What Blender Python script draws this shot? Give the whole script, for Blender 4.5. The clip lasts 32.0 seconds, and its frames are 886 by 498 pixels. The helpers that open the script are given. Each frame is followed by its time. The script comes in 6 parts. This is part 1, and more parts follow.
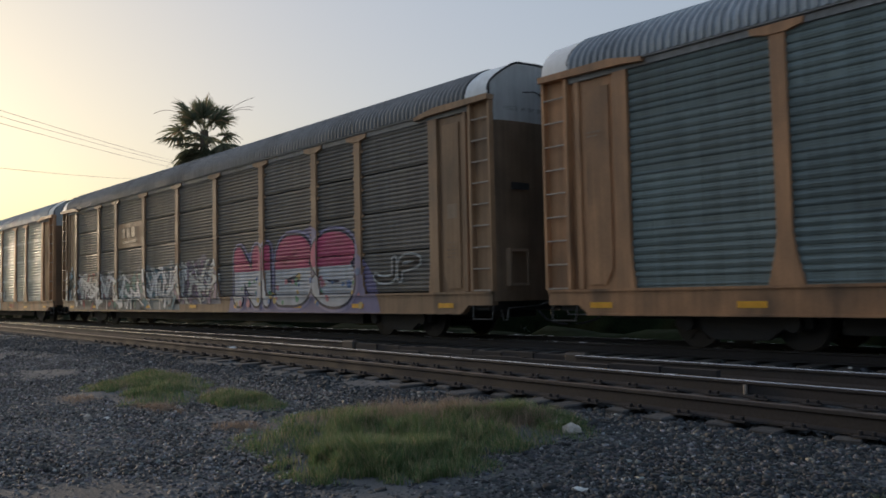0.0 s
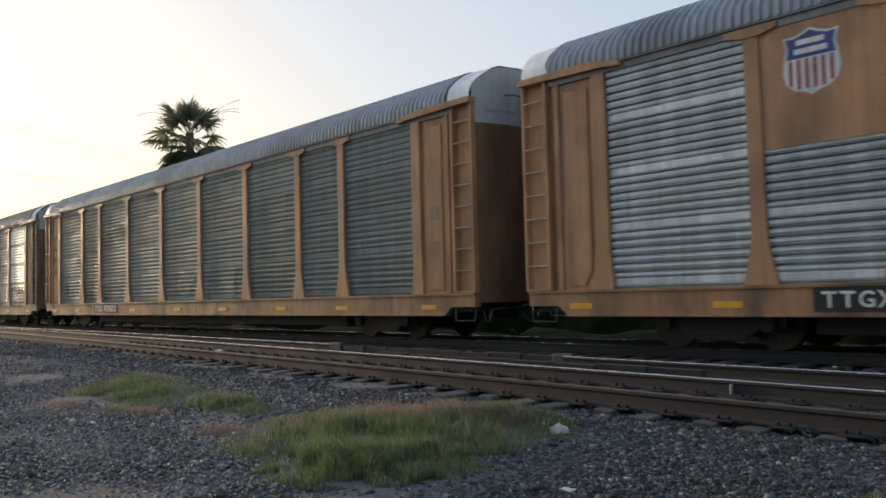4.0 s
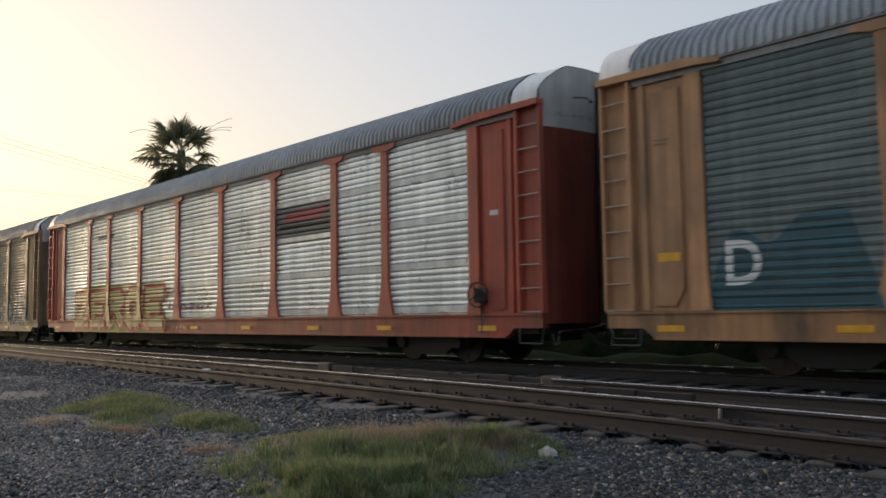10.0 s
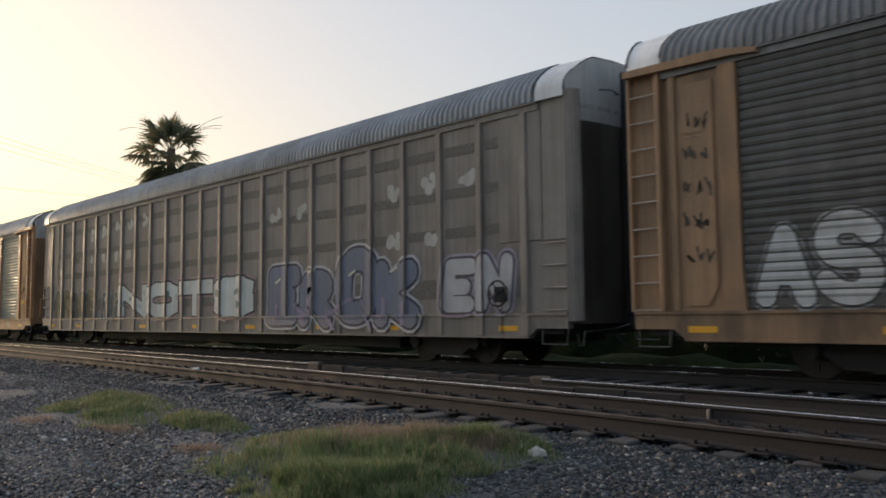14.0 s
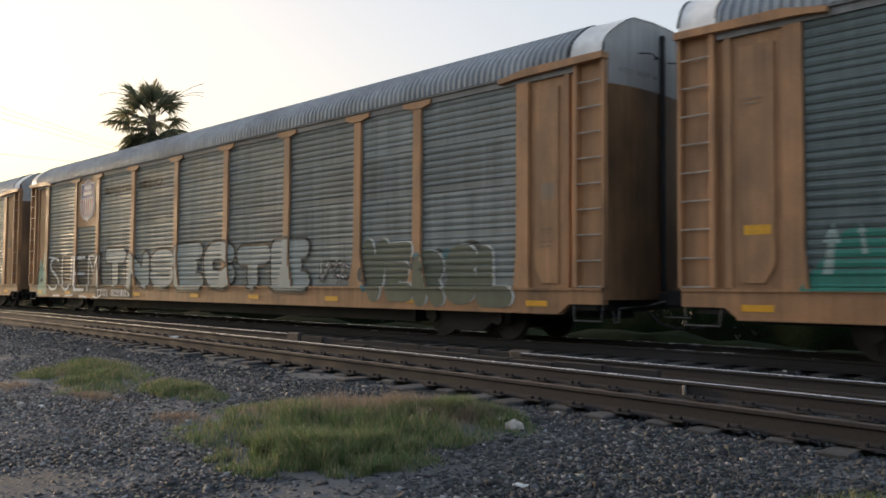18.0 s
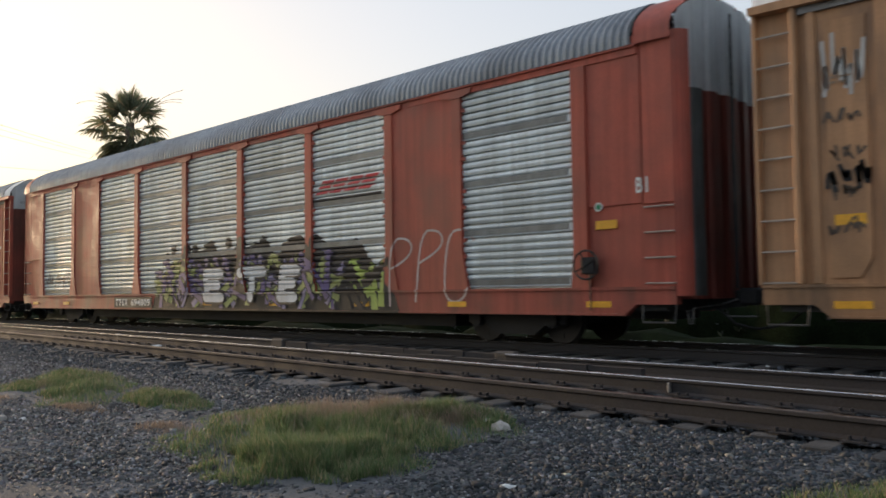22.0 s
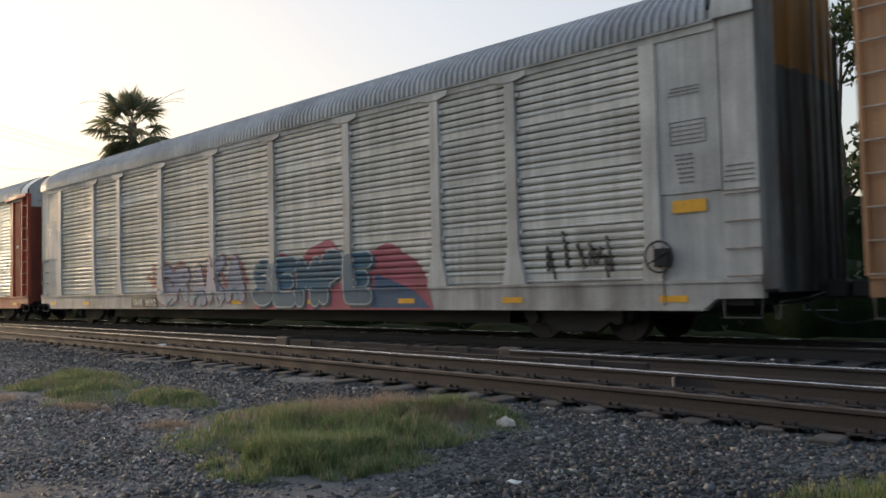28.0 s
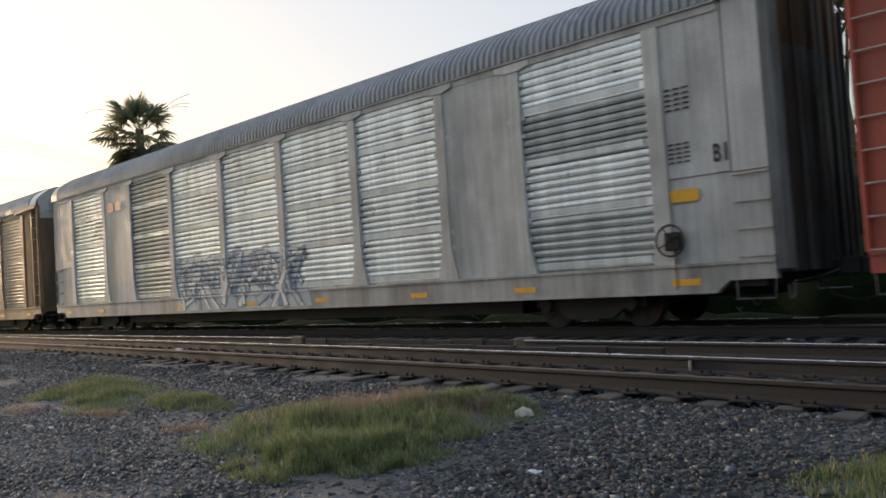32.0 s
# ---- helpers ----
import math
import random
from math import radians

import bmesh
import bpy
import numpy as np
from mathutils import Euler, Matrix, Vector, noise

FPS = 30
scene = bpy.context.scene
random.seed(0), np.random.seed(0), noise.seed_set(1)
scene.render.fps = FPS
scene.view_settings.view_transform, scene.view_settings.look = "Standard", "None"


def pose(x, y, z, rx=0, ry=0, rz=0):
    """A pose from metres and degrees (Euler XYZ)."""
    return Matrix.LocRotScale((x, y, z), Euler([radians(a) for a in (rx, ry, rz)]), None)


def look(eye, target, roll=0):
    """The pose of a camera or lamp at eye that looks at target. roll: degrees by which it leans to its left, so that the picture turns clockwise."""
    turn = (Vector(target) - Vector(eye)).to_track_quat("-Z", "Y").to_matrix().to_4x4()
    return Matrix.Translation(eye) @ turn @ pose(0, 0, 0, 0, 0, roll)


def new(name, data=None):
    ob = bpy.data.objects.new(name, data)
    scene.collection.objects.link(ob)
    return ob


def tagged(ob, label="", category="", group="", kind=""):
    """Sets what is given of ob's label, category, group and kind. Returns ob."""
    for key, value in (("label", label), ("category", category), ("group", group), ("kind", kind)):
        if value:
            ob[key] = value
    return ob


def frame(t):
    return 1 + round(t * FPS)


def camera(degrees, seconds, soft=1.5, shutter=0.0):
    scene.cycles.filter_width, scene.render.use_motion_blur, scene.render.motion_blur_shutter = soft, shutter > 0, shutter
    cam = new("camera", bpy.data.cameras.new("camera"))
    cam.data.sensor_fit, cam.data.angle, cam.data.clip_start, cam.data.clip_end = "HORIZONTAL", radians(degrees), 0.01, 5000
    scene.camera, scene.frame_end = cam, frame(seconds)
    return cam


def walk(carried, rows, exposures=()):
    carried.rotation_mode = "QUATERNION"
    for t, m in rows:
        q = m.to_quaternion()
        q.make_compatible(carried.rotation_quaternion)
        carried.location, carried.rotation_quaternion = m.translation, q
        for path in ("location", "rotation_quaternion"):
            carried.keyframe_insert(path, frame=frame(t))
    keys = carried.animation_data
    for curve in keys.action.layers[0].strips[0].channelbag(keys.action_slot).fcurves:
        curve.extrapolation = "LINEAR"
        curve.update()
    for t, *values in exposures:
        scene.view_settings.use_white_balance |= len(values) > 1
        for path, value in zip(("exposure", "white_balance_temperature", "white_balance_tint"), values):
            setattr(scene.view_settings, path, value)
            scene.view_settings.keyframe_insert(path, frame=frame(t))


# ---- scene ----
# World: x along the tracks (the train runs towards +x), y across them, z up from the rail head.
# The camera stands at one spot beside the line and is held in the hand.
EYE = (0.0, 0.0, 0.98)
# seconds, pitch, roll and heading in degrees
ROWS = [
    (0, 93.04, 1.17, 49.02), (0.5, 93.03, 3.83, 49.06), (1, 92.33, 5.49, 49.34), (1.5, 91.49, 6.32, 49.37), (2, 90.89, 6.96, 49.25),
    (2.5, 90.93, 6.81, 48.82), (3, 90.93, 6.05, 48.53), (3.5, 91.84, 3.01, 48.47), (5.5, 94.20, 0.30, 47.82), (6, 94.24, 0.95, 47.95),
    (6.5, 93.66, 1.46, 47.91), (7, 93.50, 0.65, 47.50), (7.5, 93.62, 0.24, 47.32), (8, 94.40, 0.26, 47.33), (8.5, 94.88, 1.69, 47.59),
    (9, 94.29, 1.62, 47.82), (9.5, 94.46, 0.34, 47.54), (10, 94.55, 0.83, 47.43), (10.5, 94.31, 1.15, 47.58), (11, 94.23, 1.09, 47.70),
    (11.5, 94.19, 0.89, 47.70), (12, 94.19, 0.61, 47.43), (12.5, 94.14, 0.64, 47.23), (13, 94.17, 0.74, 47.12), (13.5, 94.62, 0.78, 47.00),
    (15.5, 93.75, -0.23, 45.52), (16, 93.65, -0.29, 45.62), (16.5, 93.12, 0.81, 45.88), (17, 92.37, 1.02, 46.03), (17.5, 92.37, 0.41, 45.77),
    (18, 92.68, -0.41, 45.43), (18.5, 92.79, 0.58, 45.56), (19, 92.21, 2.50, 45.87), (19.5, 92.42, 2.14, 45.48), (20, 92.80, 2.24, 44.98),
    (20.5, 92.90, 1.79, 44.72), (21, 93.12, 1.25, 44.49), (21.5, 92.96, 1.37, 44.40), (22, 92.86, 0.77, 44.31), (22.5, 92.99, 0.31, 44.20),
    (23, 92.95, 0.15, 44.10), (23.5, 92.87, 0.48, 44.24), (24, 93.00, 0.95, 44.61), (24.5, 92.89, 1.03, 44.67), (26.5, 92.87, 0.63, 44.39),
    (27, 92.92, 0.45, 44.35), (27.5, 92.87, 0.62, 44.43), (28, 92.63, 1.33, 44.57), (28.5, 92.46, 1.44, 44.66), (29, 92.41, 1.67, 44.69),
    (29.5, 92.46, 2.04, 44.81), (30, 92.17, 3.07, 44.99), (30.5, 91.86, 3.14, 45.04), (31, 91.73, 3.63, 45.18), (31.5, 91.83, 3.18, 45.15),
    (32, 92.21, 3.71, 45.42),
]
EXPOSURES = [(0.0, 1.15, 5450, 13), (1.0, 1.45, 5450, 13), (2.0, 1.47, 5700, 13), (3.0, 1.7, 5500, 12), (6.0, 1.6, 5950, 15), (13.0, 1.56, 5950, 15), (19.0, 1.85, 5950, 15), (32.0, 1.85, 5950, 15)]
cam = camera(56.0, 32.0, 1.7, 0.12)
walk(cam, [(t, pose(*EYE, rx, ry, rz)) for t, rx, ry, rz in ROWS], EXPOSURES)

# ---- light ----
SUN_YAW, SUN_UP = 91.5, 5.5      # degrees from +y towards -x, and above the horizon
world = bpy.data.worlds.new("sunset_sky")
scene.world = world
world.use_nodes = True
wn = world.node_tree.nodes
sky = wn.new("ShaderNodeTexSky")
sky.sky_type, sky.sun_disc = "NISHITA", False
sky.sun_elevation, sky.sun_rotation = radians(SUN_UP), radians(-SUN_YAW)
sky.air_density, sky.dust_density, sky.ozone_density, sky.altitude = 1.0, 3.5, 0.3, 50
haze = wn.new("ShaderNodeGamma")                 # thin evening haze evens the sky out
haze.inputs[1].default_value = 0.40
world.node_tree.links.new(sky.outputs[0], haze.inputs[0])
glow = wn.new("ShaderNodeHueSaturation")
glow.inputs["Saturation"].default_value = 1.28
world.node_tree.links.new(haze.outputs[0], glow.inputs["Color"])
world.node_tree.links.new(glow.outputs[0], wn["Background"].inputs[0])
wn["Background"].inputs[1].default_value = 0.162

sun = new("sun", bpy.data.lights.new("sun", "SUN"))
sun.data.energy, sun.data.angle, sun.data.color = 1.0, radians(4.0), (1.0, 0.70, 0.40)
sa, su = radians(SUN_YAW), radians(SUN_UP)
sun.matrix_world = look((0, 0, 50), Vector((0, 0, 50)) - Vector((-math.sin(sa) * math.cos(su), math.cos(sa) * math.cos(su), math.sin(su))))

# ---- materials ----
def mat(name, color, rough=0.6, metal=0.0, var=0.25, scale=3.0, fine=40.0, bump=0.15, rnd=0.0, streak=0.0, dirt=None, dirt_amount=0.0, spec=0.5, holes=0.0):
    """Base colour with broad and fine variation, optional run-down streaks, dirt patches and a shift from object to object."""
    m = bpy.data.materials.new(name)
    m.use_nodes = True
    nt = m.node_tree
    n, l = nt.nodes, nt.links
    b = n["Principled BSDF"]
    b.inputs["Metallic"].default_value = metal
    b.inputs["Specular IOR Level"].default_value = spec
    tc = n.new("ShaderNodeTexCoord")
    info = n.new("ShaderNodeObjectInfo")
    add = n.new("ShaderNodeVectorMath")
    off = n.new("ShaderNodeVectorMath")
    off.operation = "SCALE"
    off.inputs[0].default_value = (37.0, 11.0, 23.0)
    l.new(info.outputs["Random"], off.inputs["Scale"])
    l.new(tc.outputs["Object"], add.inputs[0])
    l.new(off.outputs[0], add.inputs[1])

    def noise_node(sc, detail=4.0, stretch=None):
        t = n.new("ShaderNodeTexNoise")
        t.inputs["Scale"].default_value = sc
        t.inputs["Detail"].default_value = detail
        if stretch:
            mp = n.new("ShaderNodeMapping")
            mp.inputs["Scale"].default_value = stretch
            l.new(add.outputs[0], mp.inputs[0])
            l.new(mp.outputs[0], t.inputs["Vector"])
        else:
            l.new(add.outputs[0], t.inputs["Vector"])
        return t.outputs["Fac"]

    def ramp(fac, lo, hi, a=0.3, bb=0.7):
        r = n.new("ShaderNodeMapRange")
        r.inputs["From Min"].default_value, r.inputs["From Max"].default_value = a, bb
        r.inputs["To Min"].default_value, r.inputs["To Max"].default_value = lo, hi
        l.new(fac, r.inputs["Value"])
        return r.outputs[0]

    def times(x, y):
        t = n.new("ShaderNodeMath")
        t.operation = "MULTIPLY"
        l.new(x, t.inputs[0])
        if hasattr(y, "links"):
            l.new(y, t.inputs[1])
        else:
            t.inputs[1].default_value = y
        return t.outputs[0]

    broad = noise_node(scale)
    grain = noise_node(fine, 3.0)
    f = times(ramp(broad, 1 - var, 1 + var), ramp(grain, 1 - var * 0.6, 1 + var * 0.6))
    if streak:
        f = times(f, ramp(noise_node(1.0, 5.0, (9.0, 9.0, 0.35)), 1 - streak, 1 + streak * 0.4))
    if holes:
        xyz = n.new("ShaderNodeSeparateXYZ")
        l.new(tc.outputs["Object"], xyz.inputs[0])

        def wave(axis, period, lo, hi):
            s = n.new("ShaderNodeMath")
            s.operation = "MULTIPLY"
            l.new(xyz.outputs[axis], s.inputs[0])
            s.inputs[1].default_value = math.tau / period
            w = n.new("ShaderNodeMath")
            w.operation = "SINE"
            l.new(s.outputs[0], w.inputs[0])
            return ramp(w.outputs[0], 0.0, 1.0, lo, hi)

        dots = times(times(wave("X", 0.05, 0.0, 0.5), wave("Z", 0.042, 0.0, 0.5)), wave("X", 0.62, -0.25, 0.0))
        f = times(f, ramp(dots, 1.0, 1 - holes, 0.0, 1.0))
    if rnd:
        f = times(f, ramp(info.outputs["Random"], 1 - rnd, 1 + rnd, 0.0, 1.0))
    mix = n.new("ShaderNodeMix")
    mix.data_type, mix.blend_type = "RGBA", "MULTIPLY"
    mix.inputs["Factor"].default_value = 1.0
    mix.inputs[6].default_value = (*color, 1)
    comb = n.new("ShaderNodeCombineColor")
    for i in range(3):
        l.new(f, comb.inputs[i])
    l.new(comb.outputs[0], mix.inputs[7])
    out = mix.outputs[2]
    if dirt:
        d = n.new("ShaderNodeMix")
        d.data_type = "RGBA"
        l.new(ramp(noise_node(scale * 0.8, 6.0, (1.0, 1.0, 0.5)), 0.0, dirt_amount, 0.45, 0.68), d.inputs["Factor"])
        l.new(out, d.inputs[6])
        d.inputs[7].default_value = (*dirt, 1)
        out = d.outputs[2]
    l.new(out, b.inputs["Base Color"])
    l.new(ramp(broad, max(0.05, rough - 0.12), min(1.0, rough + 0.12)), b.inputs["Roughness"])
    if bump:
        bp = n.new("ShaderNodeBump")
        bp.inputs["Strength"].default_value = bump
        bp.inputs["Distance"].default_value = 0.01
        l.new(grain, bp.inputs["Height"])
        l.new(bp.outputs[0], b.inputs["Normal"])
    return m


RUST = (0.11, 0.055, 0.03)
GRIME = (0.05, 0.042, 0.035)


def panel_mat(name, color, metal=0.55, rough=0.42, rnd=0.16, holes=0.5):
    return mat(name, color, rough, metal, 0.14, 1.2, 60, 0.15, rnd, 0.2, GRIME, 0.22, 0.5, holes)


def paint_mat(name, color, dirt_amount=0.45):
    return mat(name, color, 0.55, 0.0, 0.16, 1.5, 45, 0.12, 0.06, 0.22, GRIME, dirt_amount)


M_SILVER = panel_mat("galvanized_sheet", (0.85, 0.91, 0.94), 0.5, 0.36, 0.1, 0.34)
M_DULLSILVER = panel_mat("dull_galvanized_sheet", (0.58, 0.65, 0.69), 0.5, 0.4, 0.1, 0.3)
M_GREY = panel_mat("grey_weathered_sheet", (0.40, 0.44, 0.46))
M_TEAL = panel_mat("dull_blue_grey_sheet", (0.155, 0.195, 0.20), 0.35, 0.5)
M_DARK = panel_mat("sooty_sheet", (0.13, 0.127, 0.123), 0.25, 0.5)
M_TANP = panel_mat("dusty_sheet", (0.30, 0.27, 0.23), 0.35, 0.48)
M_WHITEP = panel_mat("pale_grey_sheet", (0.52, 0.53, 0.52), 0.35, 0.45, 0.1)
M_YELLOW = paint_mat("faded_yellow_paint", (0.47, 0.255, 0.125))
M_TAN = paint_mat("dusty_tan_paint", (0.33, 0.205, 0.115))
M_RED = paint_mat("oxide_red_paint", (0.40, 0.085, 0.052), 0.35)
M_GREYPAINT = paint_mat("pale_grey_paint", (0.50, 0.50, 0.49), 0.35)
M_CNBROWN = paint_mat("grey_brown_paint", (0.25, 0.225, 0.205), 0.3)
M_CAP = mat("white_fibreglass", (0.84, 0.85, 0.86), 0.5, 0, 0.08, 2, 40, 0.08, 0.05, 0.12, GRIME, 0.15)
M_GREYTEAL = panel_mat("dull_grey_sheet", (0.205, 0.235, 0.245), 0.4, 0.48)
M_BANDLIGHT = panel_mat("pale_galvanized_band", (0.60, 0.65, 0.68), 0.4, 0.42, 0.1)
M_BANDDARK = panel_mat("stained_band", (0.20, 0.215, 0.22), 0.4, 0.45, 0.15)
M_BANDDULL = panel_mat("dull_band", (0.13, 0.125, 0.12), 0.3, 0.5, 0.15)
M_ENDGREY = mat("streaked_grey_end", (0.17, 0.18, 0.18), 0.55, 0.1, 0.2, 2, 40, 0.1, 0, 0.6, RUST, 0.5)
M_ENDORANGE = paint_mat("faded_orange_end", (0.46, 0.24, 0.07), 0.35)
M_ENDRUST = paint_mat("rusty_orange_end", (0.20, 0.11, 0.055), 0.5)
M_PUNCH = mat("punched_sheet", (0.13, 0.12, 0.11), 0.6, 0, 0.45, 30, 60, 0.3)
M_ROOFDARK = mat("weathered_roof", (0.24, 0.24, 0.245), 0.55, 0.45, 0.18, 0.8, 30, 0.1, 0.1, 0.2, GRIME, 0.4)
M_ROOFPALE = mat("pale_roof", (0.6, 0.63, 0.65), 0.45, 0.4, 0.12, 0.8, 30, 0.1, 0.05, 0.15, GRIME, 0.15)
M_ROOF = mat("galvanized_roof", (0.33, 0.355, 0.385), 0.45, 0.5, 0.18, 0.8, 30, 0.1, 0.12, 0.2, GRIME, 0.3)
M_UNDER = mat("sooty_steel", (0.024, 0.024, 0.026), 0.7, 0.2, 0.3, 3, 30, 0.2, 0.1)
M_INSIDE = mat("dark_interior", (0.03, 0.03, 0.03), 0.9)
M_WHEEL = mat("sooty_wheel_steel", (0.035, 0.031, 0.029), 0.7, 0.3, 0.2, 5, 40, 0.1)
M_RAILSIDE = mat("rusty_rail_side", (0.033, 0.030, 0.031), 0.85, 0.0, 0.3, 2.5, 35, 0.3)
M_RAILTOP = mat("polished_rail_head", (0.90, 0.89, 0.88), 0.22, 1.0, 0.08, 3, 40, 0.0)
M_RAILDULL = mat("rusty_rail_head", (0.20, 0.165, 0.145), 0.38, 0.9, 0.3, 3, 40, 0.1)
M_TIE = mat("weathered_timber", (0.072, 0.071, 0.072), 0.9, 0, 0.35, 3, 40, 0.6, 0.25)
M_WHITE = paint_mat("white_lettering", (0.75, 0.75, 0.73), 0.15)
M_BLACK = paint_mat("black_paint", (0.015, 0.015, 0.016), 0.1)
M_TEALDARK = panel_mat("dark_blue_grey_sheet", (0.125, 0.165, 0.175), 0.35, 0.5)
M_ENDS = {M_YELLOW: paint_mat("dusty_yellow_end", (0.43, 0.255, 0.14), 0.4), M_TAN: paint_mat("dusty_tan_end", (0.32, 0.225, 0.15), 0.4), M_RED: paint_mat("dusty_red_end", (0.32, 0.075, 0.05), 0.4), M_GREYPAINT: paint_mat("dusty_grey_end", (0.34, 0.34, 0.34), 0.6), M_CNBROWN: paint_mat("dusty_brown_end", (0.16, 0.145, 0.13), 0.5)}
M_SILLS = {M_YELLOW: paint_mat("grimy_yellow_sill", (0.38, 0.205, 0.10), 0.8), M_TAN: paint_mat("grimy_tan_sill", (0.27, 0.17, 0.10), 0.75), M_RED: paint_mat("grimy_red_sill", (0.34, 0.07, 0.045), 0.55), M_GREYPAINT: paint_mat("grimy_grey_sill", (0.40, 0.39, 0.38), 0.6)}
M_GALV = mat("bare_grey_steel", (0.13, 0.125, 0.12), 0.5, 0.5, 0.2, 6, 40, 0.1)
M_RUNG = mat("worn_rung_steel", (0.36, 0.31, 0.27), 0.5, 0.2, 0.25, 6, 40, 0.1)
M_REFL = mat("yellow_reflective_tape", (0.75, 0.38, 0.02), 0.4, 0, 0.12, 8, 60, 0.05)


# ---- small builders ----
def obj(name, mesh, material, parent=None, label="", m=None):
    """One mesh object whose material sits on the object, so that meshes can be shared."""
    if not mesh.materials:
        mesh.materials.append(None)
    ob = new(name, mesh)
    ob.material_slots[0].link = "OBJECT"
    ob.material_slots[0].material = material
    if parent:
        ob.parent = parent
    if m is not None:
        ob.matrix_basis = m
    if label:
        ob["label"] = label
    return ob


def to_mesh(name, bm, smooth=False):
    me = bpy.data.meshes.new(name)
    bm.to_mesh(me)
    bm.free()
    if smooth:
        me.shade_smooth()
    return me


def part(name, bm, material, parent, label="", m=None):
    return obj(name, to_mesh(name, bm), material, parent, label, m)


def box(bm, x0, x1, y0, y1, z0, z1, bevel=0.0):
    r = bmesh.ops.create_cube(bm, size=1.0, matrix=Matrix.LocRotScale(((x0 + x1) / 2, (y0 + y1) / 2, (z0 + z1) / 2), None, (x1 - x0, y1 - y0, z1 - z0)))
    if bevel:
        vs = set(r["verts"])
        es = [e for e in bm.edges if e.verts[0] in vs and e.verts[1] in vs]
        bmesh.ops.bevel(bm, geom=es, offset=bevel, segments=1, affect="EDGES", profile=0.5)
    return bm


def rod(bm, a, b, r, n=8):
    a, b = Vector(a), Vector(b)
    q = (b - a).to_track_quat("Z", "Y").to_matrix().to_4x4()
    bmesh.ops.create_cone(bm, cap_ends=True, segments=n, radius1=r, radius2=r, depth=(b - a).length, matrix=Matrix.Translation((a + b) / 2) @ q)
    return bm


def tube(points, r, n=6, bm=None):
    """A bent round bar as one connected mesh."""
    bm = bm or bmesh.new()
    pts = [Vector(p) for p in points]
    rings = []
    for i, p in enumerate(pts):
        d = (pts[min(i + 1, len(pts) - 1)] - pts[max(i - 1, 0)]).normalized()
        side = d.cross(Vector((0.31, 0.17, 0.93))).normalized()
        up = side.cross(d)
        rings.append([bm.verts.new(p + (side * math.cos(math.tau * k / n) + up * math.sin(math.tau * k / n)) * r) for k in range(n)])
    for a, b in zip(rings, rings[1:]):
        for k in range(n):
            bm.faces.new((a[k], a[(k + 1) % n], b[(k + 1) % n], b[k]))
    bm.faces.new(rings[0][::-1])
    bm.faces.new(rings[-1])
    bmesh.ops.recalc_face_normals(bm, faces=bm.faces[:])
    return bm


def prism(bm, outline, y0, y1):
    """A flat plate: outline in x, z, from y0 to y1."""
    v0 = [bm.verts.new((x, y0, z)) for x, z in outline]
    v1 = [bm.verts.new((x, y1, z)) for x, z in outline]
    bm.faces.new(v0)
    bm.faces.new(v1[::-1])
    for i in range(len(outline)):
        j = (i + 1) % len(outline)
        bm.faces.new((v0[j], v0[i], v1[i], v1[j]))
    bmesh.ops.recalc_face_normals(bm, faces=bm.faces[:])
    return bm


def sheet(rows):
    """A grid surface from rows of points."""
    bm = bmesh.new()
    g = [[bm.verts.new(p) for p in r] for r in rows]
    for a, b in zip(g, g[1:]):
        for i in range(len(a) - 1):
            bm.faces.new((a[i], a[i + 1], b[i + 1], b[i]))
    return bm


# ---- letter shapes, made once from the built-in font ----
GLYPHS = {}
FATS = [round(-0.04 + 0.02 * i, 2) for i in range(11)]


def make_glyphs():
    """Flat meshes of the letters, at several outline widths."""
    made = []
    for ch in "ABCDEFGHIJKLMNOPRSTUVWXZY0123456789":
        for fat in FATS:
            cu = bpy.data.curves.new("letter", "FONT")
            cu.body, cu.offset, cu.resolution_u = ch, fat, 4
            ob = bpy.data.objects.new("letter", cu)
            scene.collection.objects.link(ob)
            made.append((ch, fat, ob, cu))
    graph = bpy.context.evaluated_depsgraph_get()
    for ch, fat, ob, cu in made:
        me = bpy.data.meshes.new_from_object(ob.evaluated_get(graph))
        GLYPHS[ch, fat] = ([(v.co.x, v.co.y) for v in me.vertices], [tuple(p.vertices) for p in me.polygons])
        bpy.data.meshes.remove(me)
    for ch, fat, ob, cu in made:
        bpy.data.objects.remove(ob)
        bpy.data.curves.remove(cu)


make_glyphs()


def glyph(ch, fat):
    near = min(FATS, key=lambda f: abs(f - fat))
    return GLYPHS[ch, near]

# ---- ground ----
def ground_z(x, y):
    """Ballast shoulder beside the tracks, falling a little towards the camera."""
    e = min(max((6.2 - y) / 4.0, 0.0), 1.0)
    return -0.236 - 0.134 * e * e * (3 - 2 * e) - (0.25 if y > 16 else 0.0) * min(1.0, (y - 16) / 2)


